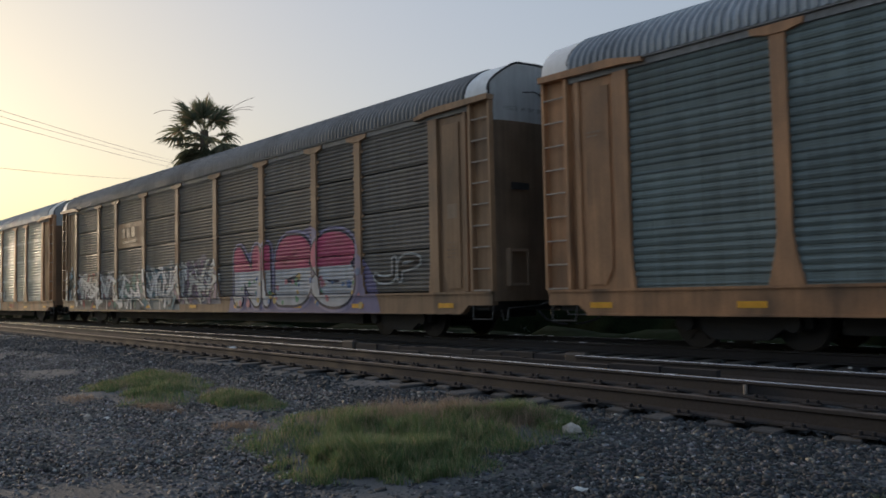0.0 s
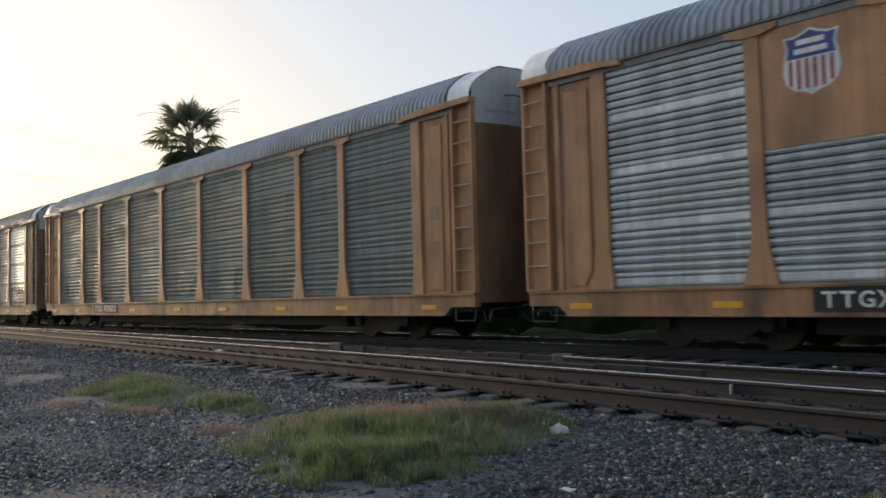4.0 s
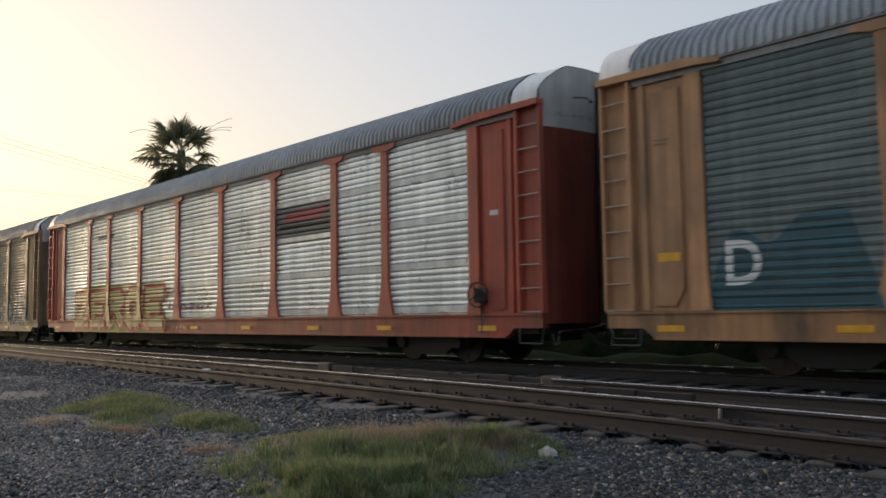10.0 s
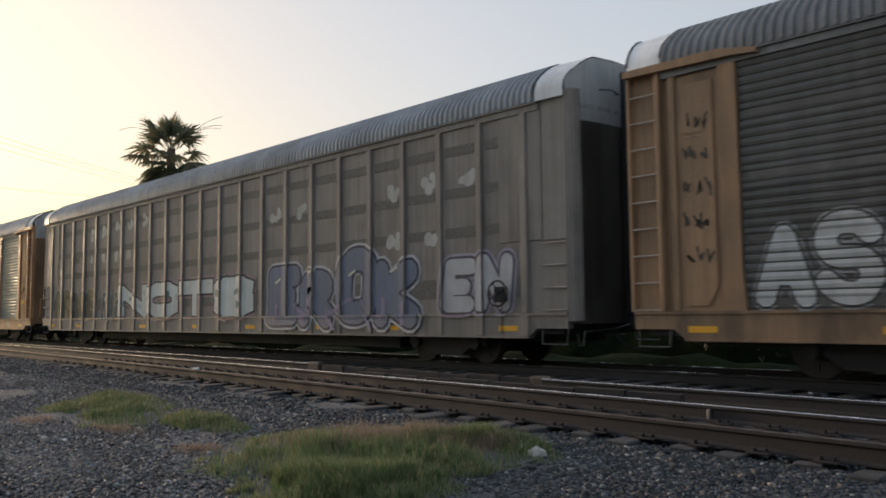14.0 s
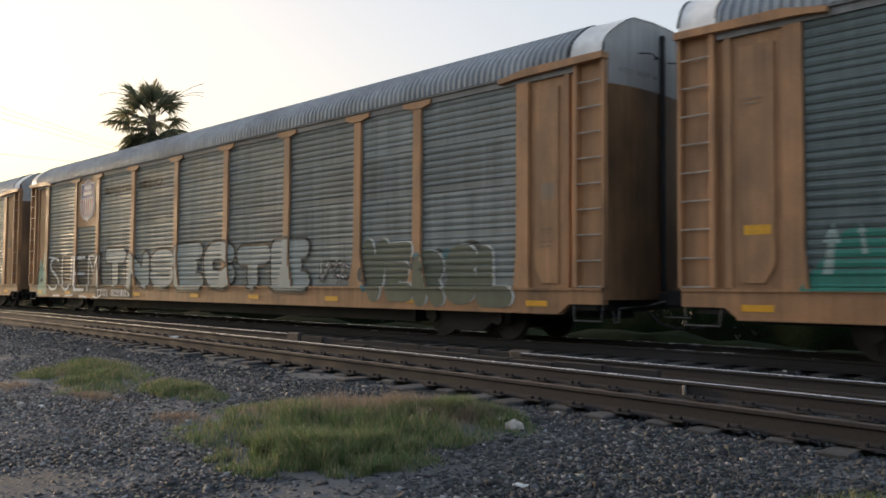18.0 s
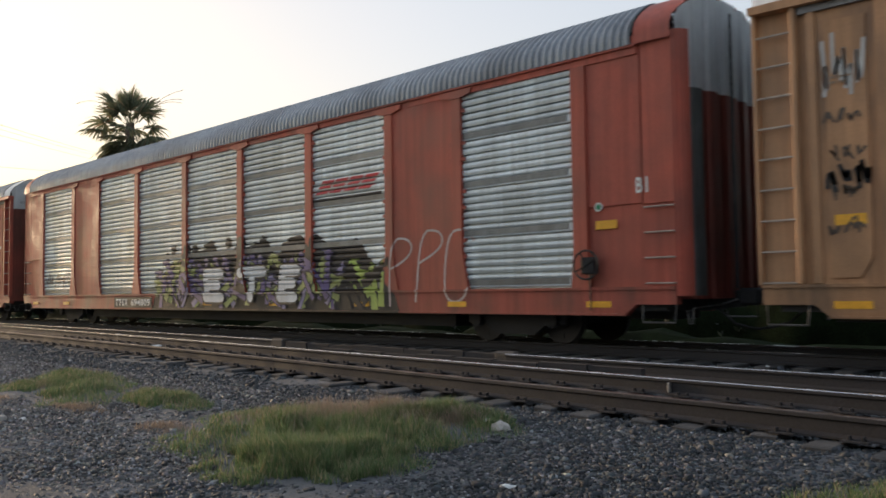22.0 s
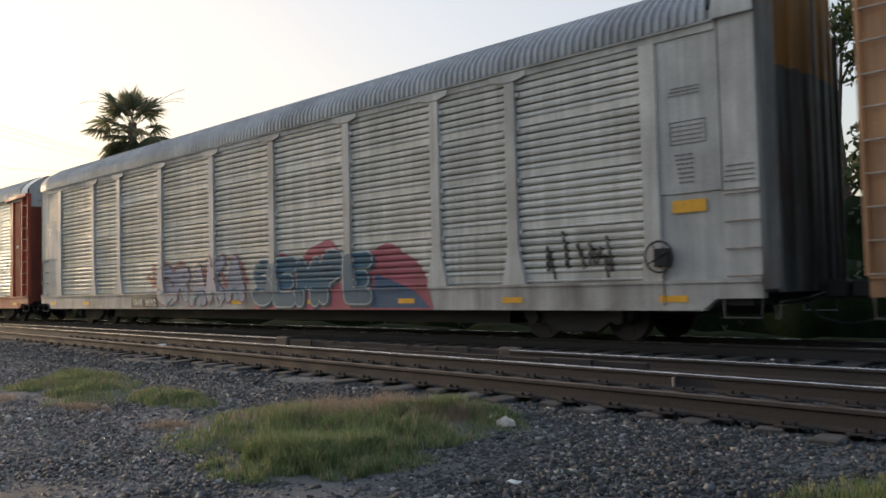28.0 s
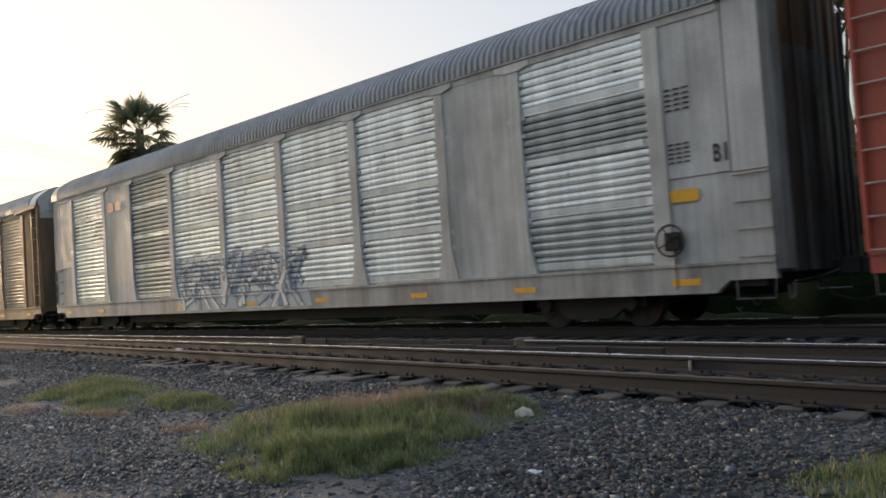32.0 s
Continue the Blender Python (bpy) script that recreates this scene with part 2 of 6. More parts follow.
def build_ground():
    xs = [-3000, -800, -300, -150, -90, -60] + [-50 + 0.5 * i for i in range(105)] + [4, 8, 20, 60, 150, 400, 1200, 3000]
    ys = [-3000, -600, -100, -30, -10, -4, 0] + [0.5 * i for i in range(1, 36)] + [19, 22, 30, 50, 100, 300, 900, 3000]
    rows = []
    for y in ys:
        rows.append([(x, y, ground_z(x, y) + (0.03 * noise.noise((x * 0.8, y * 0.8, 0)) if -60 < x < 5 and 0 < y < 18 else 0)) for x in xs])
    me = to_mesh("ground", sheet(rows), True)
    g = obj("ground", me, mat("dark_gravel_earth", (0.102, 0.105, 0.109), 0.95, 0, 0.35, 1.2, 45, 1.0))
    tagged(g, "dark grey gravel and packed earth beside the railway", "ground", kind="structure")


build_ground()
TRAIN_Y = 13.07
RAILS = {
    "train_near": [(-3000, 12.353), (3000, 12.353)],
    "train_far": [(-3000, 13.787), (3000, 13.787)],
}


def curve_line(pts, x0, x1, step=1.0):
    """A smooth line y(x) through a few places, sampled evenly."""
    px, py = np.array([p[0] for p in pts]), np.array([p[1] for p in pts])
    c = np.polyfit(px, py, 2)
    n = max(2, int((x1 - x0) / step) + 1)
    return [(x, float(np.polyval(c, x))) for x in np.linspace(x0, x1, n)]


LINE_C = curve_line([(-31, 8.45), (-18.9, 7.71), (-9.8, 7.22), (-5.1, 6.92), (-2.0, 6.55)], -60, 8)
LINE_D = curve_line([(-31.4, 9.87), (-20.8, 9.2), (-12.8, 8.78), (-7.5, 8.55), (-2.4, 7.98)], -60, 8)
LINE_E = curve_line([(-28, 10.55), (-17, 10.12), (-8.3, 10.0), (-2.9, 9.58)], -60, -14.9)
LINE_A = curve_line([(-28, 10.55), (-17, 10.12), (-8.3, 10.0), (-2.9, 9.58)], -8.3, 8)


def rail_mesh(line, z=0.0):
    """Head, web and foot swept along a line; the head's running surface is a mesh of its own."""
    prof = [(-0.035, -0.004), (-0.036, -0.035), (-0.010, -0.05), (-0.010, -0.14), (-0.07, -0.16), (-0.07, -0.175),
            (0.07, -0.175), (0.07, -0.16), (0.010, -0.14), (0.010, -0.05), (0.036, -0.035), (0.035, -0.004)]
    body = bmesh.new()
    rings = []
    for x, y in line:
        rings.append([body.verts.new((x, y + a, z + b)) for a, b in prof])
    for r, q in zip(rings, rings[1:]):
        for i in range(len(prof)):
            j = (i + 1) % len(prof)
            body.faces.new((r[i], r[j], q[j], q[i]))
    body.faces.new(rings[0])
    body.faces.new(rings[-1][::-1])
    bmesh.ops.recalc_face_normals(body, faces=body.faces[:])
    top = sheet([[(x, y + a, z + b) for a, b in ((-0.036, -0.008), (-0.028, 0.0), (0.028, 0.0), (0.036, -0.008))] for x, y in line])
    return body, top


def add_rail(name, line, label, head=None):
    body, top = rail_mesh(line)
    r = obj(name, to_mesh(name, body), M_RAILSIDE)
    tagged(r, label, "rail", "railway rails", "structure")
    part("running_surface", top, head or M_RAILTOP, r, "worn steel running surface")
    return r


for key, line in RAILS.items():
    add_rail("rail", line, "straight rusty steel rail under the passing train")
add_rail("rail", LINE_C, "rusty steel rail of the siding beside the gravel", M_RAILDULL)
add_rail("rail", LINE_D, "rusty steel rail with a bright worn head")
add_rail("rail", LINE_E, "rusty steel rail of the turnout")
add_rail("rail", LINE_A, "rusty steel rail starting at the turnout")


# ---- unseen wall added behind the camera to block low sky light ----
_w = obj("wall_south", to_mesh("wall_south", box(bmesh.new(), -6, 70, -6.3, -6.0, -0.5, 5.5)), mat("shade_wall_surface", (0.12, 0.105, 0.095), 0.9, 0, 0.25, 0.6, 20, 0.4))
tagged(_w, "long plain unseen wall added to hold back low sky light", "wall", kind="structure")

# ---- the train ----
PITCH = 28.65                # from car to car
POSTS = (-9.05, -7.1, -4.33, -1.42, 1.42, 4.33, 7.1, 9.05)
Z_SILL0, Z_SILL1, Z_TOP, Z_EAVE = 0.54, 1.0, 4.72, 5.02
SHEET_H = (Z_TOP - Z_SILL1) / 4
GROOVES = (0.10, 0.235, 0.37, 0.505, 0.64)
Y_PANEL, Y_POST, Y_SILL = -1.46, -1.52, -1.50


def sheet_profile(deep=0.072, seam=0.05):
    """Depth over height of one corrugated sheet, from its top down: five pressed grooves and a flat band."""
    p = [(0.0, 0.0), (0.05, -0.007)]
    for g in GROOVES:
        p += [(g - 0.008, 0.002), (g, deep), (g + 0.022, deep), (g + 0.033, 0.002), (g + 0.075, -0.007)]
    p += [(0.74, 0.0), (0.76, 0.012), (0.86, 0.012), (0.88, -0.004), (SHEET_H - 0.03, 0.0), (SHEET_H - 0.024, seam), (SHEET_H, seam)]
    return p


def fine_profile():
    """Even shallow ribs all over, with a deep seam below."""
    p = [(0.0, 0.0)]
    for k in range(9):
        g = 0.045 + 0.096 * k
        p += [(g, -0.008), (g + 0.03, 0.0), (g + 0.038, 0.018), (g + 0.058, 0.018), (g + 0.068, 0.0)]
    p += [(SHEET_H - 0.044, 0.0), (SHEET_H - 0.038, 0.1), (SHEET_H, 0.1)]
    return [q for i, q in enumerate(p) if i == 0 or q[0] > p[i - 1][0]]


PROFILE = sheet_profile()
SOFT = sheet_profile(0.02, 0.012)
FINE = fine_profile()
MESHES = {}


def sheet_mesh(width, fine=PROFILE):
    key = ("sheet", round(width, 3), len(fine), fine[3])
    if key not in MESHES:
        w = width / 2
        bm = sheet([[(-w, d, -h), (w, d, -h)] for h, d in fine])
        n = 0 if fine is FINE else max(2, round(width / 0.9))
        for i in range(n):
            x = -w + width * (i + 0.5) / n
            for h in (0.735, 0.885):
                tip = bm.verts.new((x, -0.014, -h))
                ring = [bm.verts.new((x + 0.022 * a, 0.001, -h + 0.022 * b)) for a, b in ((-1, 0), (0, -1), (1, 0), (0, 1))]
                for k in range(4):
                    bm.faces.new((ring[k], ring[(k + 1) % 4], tip))
        MESHES[key] = to_mesh("side_sheet", bm)
    return MESHES[key]


def shared(key, build, smooth=False):
    if key not in MESHES:
        MESHES[key] = to_mesh(key, build(), smooth)
    return MESHES[key]


def post_mesh(clips=False):
    bm = bmesh.new()
    w = 0.115
    if clips:
        for z in (1.62, 1.93, 2.55, 2.86, 3.48, 3.79, 4.41):
            for x in (-0.15, 0.15):
                box(bm, x - 0.05, x + 0.05, Y_PANEL - 0.035, Y_PANEL + 0.02, z - 0.035, z + 0.035)
    prism(bm, [(-w, Z_TOP), (-w, 1.75), (-0.16, 1.45), (-0.27, Z_SILL1), (0.27, Z_SILL1), (0.16, 1.45), (w, 1.75), (w, Z_TOP)], Y_POST, Y_PANEL + 0.03)
    prism(bm, [(-0.42, Z_TOP + 0.09), (-0.40, Z_TOP), (-0.14, Z_TOP - 0.06), (0.14, Z_TOP - 0.06), (0.40, Z_TOP), (0.42, Z_TOP + 0.09)], Y_POST - 0.02, Y_PANEL + 0.03)
    return bm


def end_post_mesh():
    return prism(bmesh.new(), [(-0.14, Z_TOP), (-0.14, 1.6), (-0.2, Z_SILL1), (0.16, Z_SILL1), (0.14, 1.6), (0.14, Z_TOP)], Y_POST, Y_PANEL + 0.03)


ROOF_U = (-1.0, -0.99, -0.955, -0.88, -0.76, -0.64, -0.54, -0.2, 0.2, 0.54, 0.64, 0.76, 0.88, 0.955, 0.99, 1.0)
ROOF_H = (0.0, 0.12, 0.29, 0.48, 0.70, 0.88, 0.97, 1.0, 1.0, 0.97, 0.88, 0.70, 0.48, 0.29, 0.12, 0.0)
ROOF_RISE = 0.65


def roof_section(x, k=1.0, drop=0.0, lift=0.0):
    """Across the roof: steep rounded shoulders and a nearly flat top."""
    return [(x, (1.52 * k + lift) * u, Z_EAVE - drop + (ROOF_RISE + lift) * h) for u, h in zip(ROOF_U, ROOF_H)]


def roof_mesh():
    rows = []
    pitch = 0.15
    n = int(26.0 / pitch)
    for i in range(n):
        x0 = -13.0 + i * pitch
        for f, h in ((0.0, 0.0), (0.22, 0.0), (0.34, 0.05), (0.62, 0.05), (0.78, 0.0)):
            r = []
            r.append((x0 + f * pitch, -(1.53 + h), Z_EAVE - 0.15))
            r += roof_section(x0 + f * pitch, 1.53 / 1.52, 0.0, h)
            r.append((x0 + f * pitch, 1.53 + h, Z_EAVE - 0.15))
            rows.append(r)
    return sheet(rows)


def end_shape(y, bulge=0.22):
    return 13.60 + bulge * (1 - min(1.0, abs(y) / 1.45) ** 2.6)


def end_cap_mesh():
    """Smooth moulded end of the roof, from the ribs to the bowed end face."""
    rows = [roof_section(12.98, 1.02, -0.03), roof_section(13.3, 1.02, -0.02), [(end_shape(p[1] / 1.02) + 0.012, p[1], p[2]) for p in roof_section(13.6, 1.005, -0.012)]]
    rows = [[(r[0][0], r[0][1], 4.86)] + [(x, y, max(z, 4.9)) for x, y, z in r] + [(r[-1][0], r[-1][1], 4.86)] for r in rows]
    return sheet(rows)


def rib_depth(y):
    """Deep vertical ribs of the newer end doors."""
    u = (abs(y) + 0.12) % 0.46
    return 0.055 * min(1.0, max(0.0, (0.15 - abs(u - 0.23)) / 0.04))


def end_sheet_mesh(z0, z1=None, ribbed=False, y0=-1.45, y1=1.45, lift=0.0):
    """The bowed end face between two heights, or from a height up to the roof line."""
    n = 72 if ribbed else 24
    ys = [y0 + (y1 - y0) * i / n for i in range(n + 1)]
    top = [z1 if z1 else Z_EAVE - 0.01 + ROOF_RISE * float(np.interp(abs(y) / 1.52, ROOF_U[8:], ROOF_H[8:])) for y in ys]
    xs = [end_shape(y) + lift + (rib_depth(y) if ribbed else 0.0) for y in ys]
    bm = sheet([[(x, y, z0) for x, y in zip(xs, ys)], [(x, y, z) for x, y, z in zip(xs, ys, top)]])
    bmesh.ops.solidify(bm, geom=bm.faces[:], thickness=0.03)
    return bm


def grab_iron_mesh():
    return tube([(end_shape(0.3) - 0.01, -0.22, 0.0), (13.9, -0.23, -0.02), (13.9, -0.45, 0.03), (13.88, -0.66, 0.0), (end_shape(0.7) - 0.01, -0.68, 0.02)], 0.012, 5)


def hatch_mesh():
    """Raised frame of the small hatch low on an end door."""
    bm = bmesh.new()
    x = end_shape(0.9)
    for y0, y1, z0, z1 in ((-1.18, -1.12, 1.1, 1.85), (-0.68, -0.62, 1.1, 1.85), (-1.12, -0.68, 1.1, 1.16), (-1.12, -0.68, 1.79, 1.85)):
        box(bm, x - 0.07, x + 0.05, y0, y1, z0, z1)
    return bm


def wheelset_mesh():
    bm = bmesh.new()
    q = Matrix.Rotation(math.pi / 2, 4, "X")
    for y in (-0.745, 0.745):
        s = -1 if y < 0 else 1
        for r, dy, d in ((0.42, 0.0, 0.11), (0.445, -0.055 * s, 0.03), (0.16, 0.06 * s, 0.10)):
            bmesh.ops.create_cone(bm, cap_ends=True, segments=28, radius1=r, radius2=r, depth=d, matrix=Matrix.Translation((0, y + dy, 0)) @ q)
        for k in range(6):
            a = math.pi * k / 3
            box(bm, -0.03, 0.03, y - 0.075, y + 0.075, 0, 0.001)
            bmesh.ops.create_cube(bm, size=1.0, matrix=Matrix.Translation((0.27 * math.cos(a), y + 0.055 * s, 0.27 * math.sin(a))) @ Matrix.Rotation(-a, 4, "Y") @ Matrix.Diagonal((0.12, 0.02, 0.05, 1)))
    bmesh.ops.create_cone(bm, cap_ends=True, segments=12, radius1=0.09, radius2=0.09, depth=1.9, matrix=q)
    return bm


def side_frame_mesh():
    bm = bmesh.new()
    prism(bm, [(-1.15, 0.52), (-1.15, 0.36), (-0.72, 0.34), (-0.45, 0.16), (0.45, 0.16), (0.72, 0.34), (1.15, 0.36), (1.15, 0.52), (0.75, 0.58), (0.4, 0.70), (-0.4, 0.70), (-0.75, 0.58)], -1.07, -0.93)
    for x in (-0.14, 0.0, 0.14):
        rod(bm, (x, -1.0, 0.24), (x, -1.0, 0.5), 0.06, 8)
    for x in (-0.89, 0.89):
        q = Matrix.Rotation(math.pi / 2, 4, "X")
        bmesh.ops.create_cone(bm, cap_ends=True, segments=12, radius1=0.13, radius2=0.13, depth=0.12, matrix=Matrix.Translation((x, -1.1, 0.42)) @ q)
    return bm


TURN = Matrix.Rotation(math.pi, 4, "Z")
CARS = []
WHEELS = []


def bays():
    edges = [-11.72] + list(POSTS) + [11.72]
    return [(a, b) for a, b in zip(edges, edges[1:])]


def running_gear(car):
    for sx in (-10.06, 10.06):
        truck = obj("truck", shared("bolster", lambda: box(bmesh.new(), -0.2, 0.2, -0.95, 0.95, 0.4, 0.68, 0.03)), M_UNDER, car, "sooty cast steel two-axle truck", pose(sx, 0, 0))
        for m in (Matrix.Identity(4), TURN):
            obj("side_frame", shared("side_frame", side_frame_mesh), M_UNDER, truck, "", m)
        for wx in (-0.89, 0.89):
            w = obj("wheelset", shared("wheelset", wheelset_mesh), M_WHEEL, truck, "worn steel wheels on their axle", pose(wx, 0, 0.42))
            WHEELS.append((len(CARS), w, wx))
    for m in (Matrix.Identity(4), TURN):
        obj("coupler", shared("coupler", coupler_mesh), M_UNDER, car, "sooty steel knuckle coupler", m)
        obj("brake_hose", shared("brake_hose", hose_mesh), M_UNDER, car, "black rubber air hose", m)


def coupler_mesh():
    bm = box(bmesh.new(), 12.6, 14.05, -0.09, 0.09, 0.72, 0.92, 0.02)
    box(bm, 13.95, 14.3, -0.17, 0.13, 0.68, 0.96, 0.04)
    box(bm, 13.0, 13.5, -0.5, 0.5, 0.6, 1.0, 0.03)
    return bm


def gasket_mesh():
    return tube(roof_section(12.97, 1.02, -0.03), 0.022, 6)


def end_seal_mesh():
    return tube([(end_shape(y / 1.02) + 0.016, y, max(z, 4.9)) for _, y, z in roof_section(13.6, 1.01, -0.016)], 0.02, 6)


def lever_mesh():
    return tube([(13.7, -1.35, 0.62), (13.7, -1.3, 0.42), (13.7, -1.2, 0.42), (13.7, -1.15, 0.66), (13.75, -0.3, 0.7), (14.0, -0.1, 0.8)], 0.014, 5)


def step_iron_mesh():
    return tube([(12.98, -1.44, 0.74), (13.0, -1.47, 0.44), (13.55, -1.47, 0.44), (13.57, -1.44, 0.74)], 0.016, 5)


def hose_mesh():
    return tube([(13.55, -0.35, 0.72), (13.75, -0.34, 0.60), (13.95, -0.3, 0.40), (14.2, -0.2, 0.32), (14.32, -0.1, 0.31)], 0.022, 6)


def body_core():
    """Deck, centre sill and dark closed inside."""
    bm = box(bmesh.new(), -13.4, 13.4, -1.38, 1.38, 0.62, Z_EAVE + 0.1)
    box(bm, -13.0, 13.0, -0.4, 0.4, 0.45, 0.62)
    return bm


def sill_mesh():
    bm = bmesh.new()
    prism(bm, [(-13.6, 0.98), (-13.6, 0.72), (-12.9, 0.72), (-12.7, 0.56), (12.7, 0.56), (12.9, 0.72), (13.6, 0.72), (13.6, 0.98)], Y_SILL, -1.34)
    box(bm, -13.6, 13.6, Y_SILL - 0.03, -1.36, 0.955, 1.0)
    box(bm, -12.7, 12.7, Y_SILL - 0.03, -1.36, 0.54, 0.575)
    return bm


def eave_mesh():
    bm = box(bmesh.new(), -13.0, 13.0, -1.50, -1.40, Z_TOP, Z_EAVE)
    box(bm, -13.0, 13.0, -1.545, -1.42, Z_EAVE - 0.185, Z_EAVE - 0.15)
    return bm


def cornice_mesh():
    return prism(bmesh.new(), [(11.35, 4.76), (11.35, 4.84), (12.0, 4.95), (13.66, 4.95), (13.66, 4.84), (11.75, 4.80)], -1.605, -1.40)


def strip_mesh(width, h):
    key = ("strip", round(width, 3), h)
    if key not in MESHES:
        MESHES[key] = to_mesh("band", box(bmesh.new(), -width / 2, width / 2, -0.006, 0.018, -h / 2, h / 2))
    return MESHES[key]


def plate_mesh(width, height):
    """A flat sheet with a folded rim, hung from its top edge."""
    key = ("plate", round(width, 3), round(height, 3))
    if key not in MESHES:
        bm = box(bmesh.new(), -width / 2, width / 2, -0.01, 0.02, -height, 0.0)
        for x in (-width / 2 + 0.05, width / 2 - 0.05):
            for k in range(int(height / 0.45) + 1):
                z = -0.08 - k * 0.45
                if z > -height:
                    bmesh.ops.create_cone(bm, cap_ends=True, segments=6, radius1=0.018, radius2=0.012, depth=0.014, matrix=Matrix.Translation((x, -0.016, z)) @ Matrix.Rotation(math.pi / 2, 4, "X"))
        MESHES[key] = to_mesh("flat_plate", bm)
    return MESHES[key]


def modern_end_mesh():
    """Smooth flat end sheet with one seam, straight to the corner."""
    bm = box(bmesh.new(), 11.98, 13.03, -1.47, -1.38, 2.32, Z_EAVE - 0.06, 0.008)
    box(bm, 13.05, 13.62, -1.47, -1.38, 2.3, Z_EAVE - 0.06, 0.008)
    box(bm, 11.98, 13.62, -1.44, -1.38, Z_SILL1, 2.32)
    return bm


def modern_rung_mesh():
    return tube([(13.08, -1.42, 0), (13.08, -1.5, 0), (13.58, -1.5, 0), (13.58, -1.42, 0)], 0.015, 6)


def brake_wheel_mesh():
    bm = box(bmesh.new(), 11.92, 12.18, -1.60, -1.44, 1.22, 1.5, 0.02)
    tube([(12.04 + 0.24 * math.cos(math.tau * k / 20), -1.62, 1.37 + 0.24 * math.sin(math.tau * k / 20)) for k in range(21)], 0.018, 6, bm)
    for k in range(4):
        a = math.tau * k / 4 + 0.5
        rod(bm, (12.04, -1.61, 1.37), (12.04 + 0.24 * math.cos(a), -1.62, 1.37 + 0.24 * math.sin(a)), 0.012, 5)
    rod(bm, (12.06, -1.53, 0.62), (12.06, -1.53, 1.3), 0.012, 5)
    return bm


def corner_mesh():
    """Ribbed, rounded corner of the newer car ends."""
    rows = []
    pts = []
    for k in range(21):
        a = math.pi / 2 * k / 20
        r = 0.20 + (0.015 if k % 4 < 2 else 0.0)
        pts.append((13.6 + r * math.sin(a) * 0.9, -1.27 - r * math.cos(a)))
    return sheet([[(x, y, 0.85) for x, y in pts], [(x, y, 4.98) for x, y in pts]])


def autorack(panel, frame_m, end_m=None, roof=None, label="", special=(), band=None, style="old", eave=None, end_face=None, cap=None, upper=None, seal=False, offset=0.0):
    """An enclosed car carrier: corrugated sheets between posts, ribbed roof, moulded ends. special: {bay: (material, sheets from the top)}."""
    end_m = end_m or frame_m
    cap = cap or M_CAP
    car = new("autorack_car")
    tagged(car, label, "railway car", "autorack cars of the passing train")
    obj("body", shared("body", body_core), M_INSIDE, car, "dark car body and deck")
    obj("underframe", shared("underframe", lambda: box(bmesh.new(), -8.5, 8.5, -1.0, 1.0, 0.27, 0.61)), M_UNDER, car, "black underframe between the trucks")
    special = dict(special)
    clipped = band in (M_BANDDULL, M_BLACK, M_BANDDARK) or style.startswith("modern")
    for side, m in (("near", Matrix.Identity(4)), ("far", TURN)):
        obj("side_sill", shared("side_sill", sill_mesh), M_SILLS.get(frame_m, frame_m), car, "", m)
        obj("eave_rail", shared("eave_rail", eave_mesh), eave or (M_ROOFDARK if style == "old" else frame_m), car, "", m)
        if style == "flat":
            flat_side(car, m, panel, frame_m, side == "near")
        else:
            for bi, (a, b) in enumerate(bays()):
                if style == "modern_plates" and bi in (1, 7):
                    obj("flat_plate", plate_mesh(b - a, Z_TOP - Z_SILL1 + 0.1), frame_m, car, "flat painted steel plate", m @ pose((a + b) / 2, Y_PANEL - 0.02, Z_TOP + 0.06))
                    continue
                for k in range(4):
                    mm = panel
                    if side == "near" and bi in special and k in special[bi][1]:
                        mm = special[bi][0]
                    obj("side_sheet", sheet_mesh(b - a, FINE if band is M_BLACK else (PROFILE if band in (M_BANDLIGHT, M_BANDDARK) or panel is M_WHITEP else SOFT)), mm, car, "", m @ pose((a + b) / 2, Y_PANEL, Z_TOP - k * SHEET_H))
                    if band and band is not M_BLACK and side == "near":
                        h, zz = (0.11, 0.81) if band is not M_BLACK else (0.03, SHEET_H)
                        if k < 3 or band is not M_BLACK:
                            obj("band", strip_mesh(b - a - 0.24, h), band, car, "", m @ pose((a + b) / 2, Y_PANEL - 0.002 + (0.0 if band is M_BLACK else 0.008), Z_TOP - k * SHEET_H - zz))
            for x in POSTS:
                obj("post", shared("post%d" % clipped, lambda: post_mesh(clipped)), frame_m, car, "", m @ pose(x, 0, 0))
        for s in (-1, 1):
            flip = "" if s > 0 else "_b"

            def add(nm, fn, mt, lab=""):
                obj(nm, shared(nm + style_key(style) + flip, lambda: mirrored(fn(), s)), mt, car, lab, m)

            if style != "flat":
                add("end_post", lambda: prism_shift(end_post_mesh(), 11.87), end_m)
            if style == "old":
                add("end_sheet", end_recess_mesh, end_m)
                add("door_sheet", door_sheet_mesh, end_m)
                add("channel", channel_mesh, end_m)
                add("corner_post", corner_post_mesh, end_m)
                add("cornice", cornice_mesh, end_m)
                for r in range(9):
                    obj("rung", shared("rung" + flip, lambda: mirrored(rod(bmesh.new(), (13.10, -1.515, 0), (13.60, -1.515, 0), 0.016, 6), s)), M_RUNG, car, "worn pale rung", m @ pose(0, 0, 1.02 + r * 0.435))
            else:
                add("end_sheet", modern_end_mesh, end_m)
                for z in (1.05, 1.45, 1.85, 2.25):
                    obj("rung", shared("modern_rung" + flip, lambda: mirrored(modern_rung_mesh(), s)), M_RUNG, car, "worn pale rung", m @ pose(0, 0, z))
                add("corner", corner_mesh, end_face or end_m, "ribbed rounded corner")
                if s > 0:
                    add("hand_brake", brake_wheel_mesh, M_UNDER, "black hand brake wheel and gearbox")
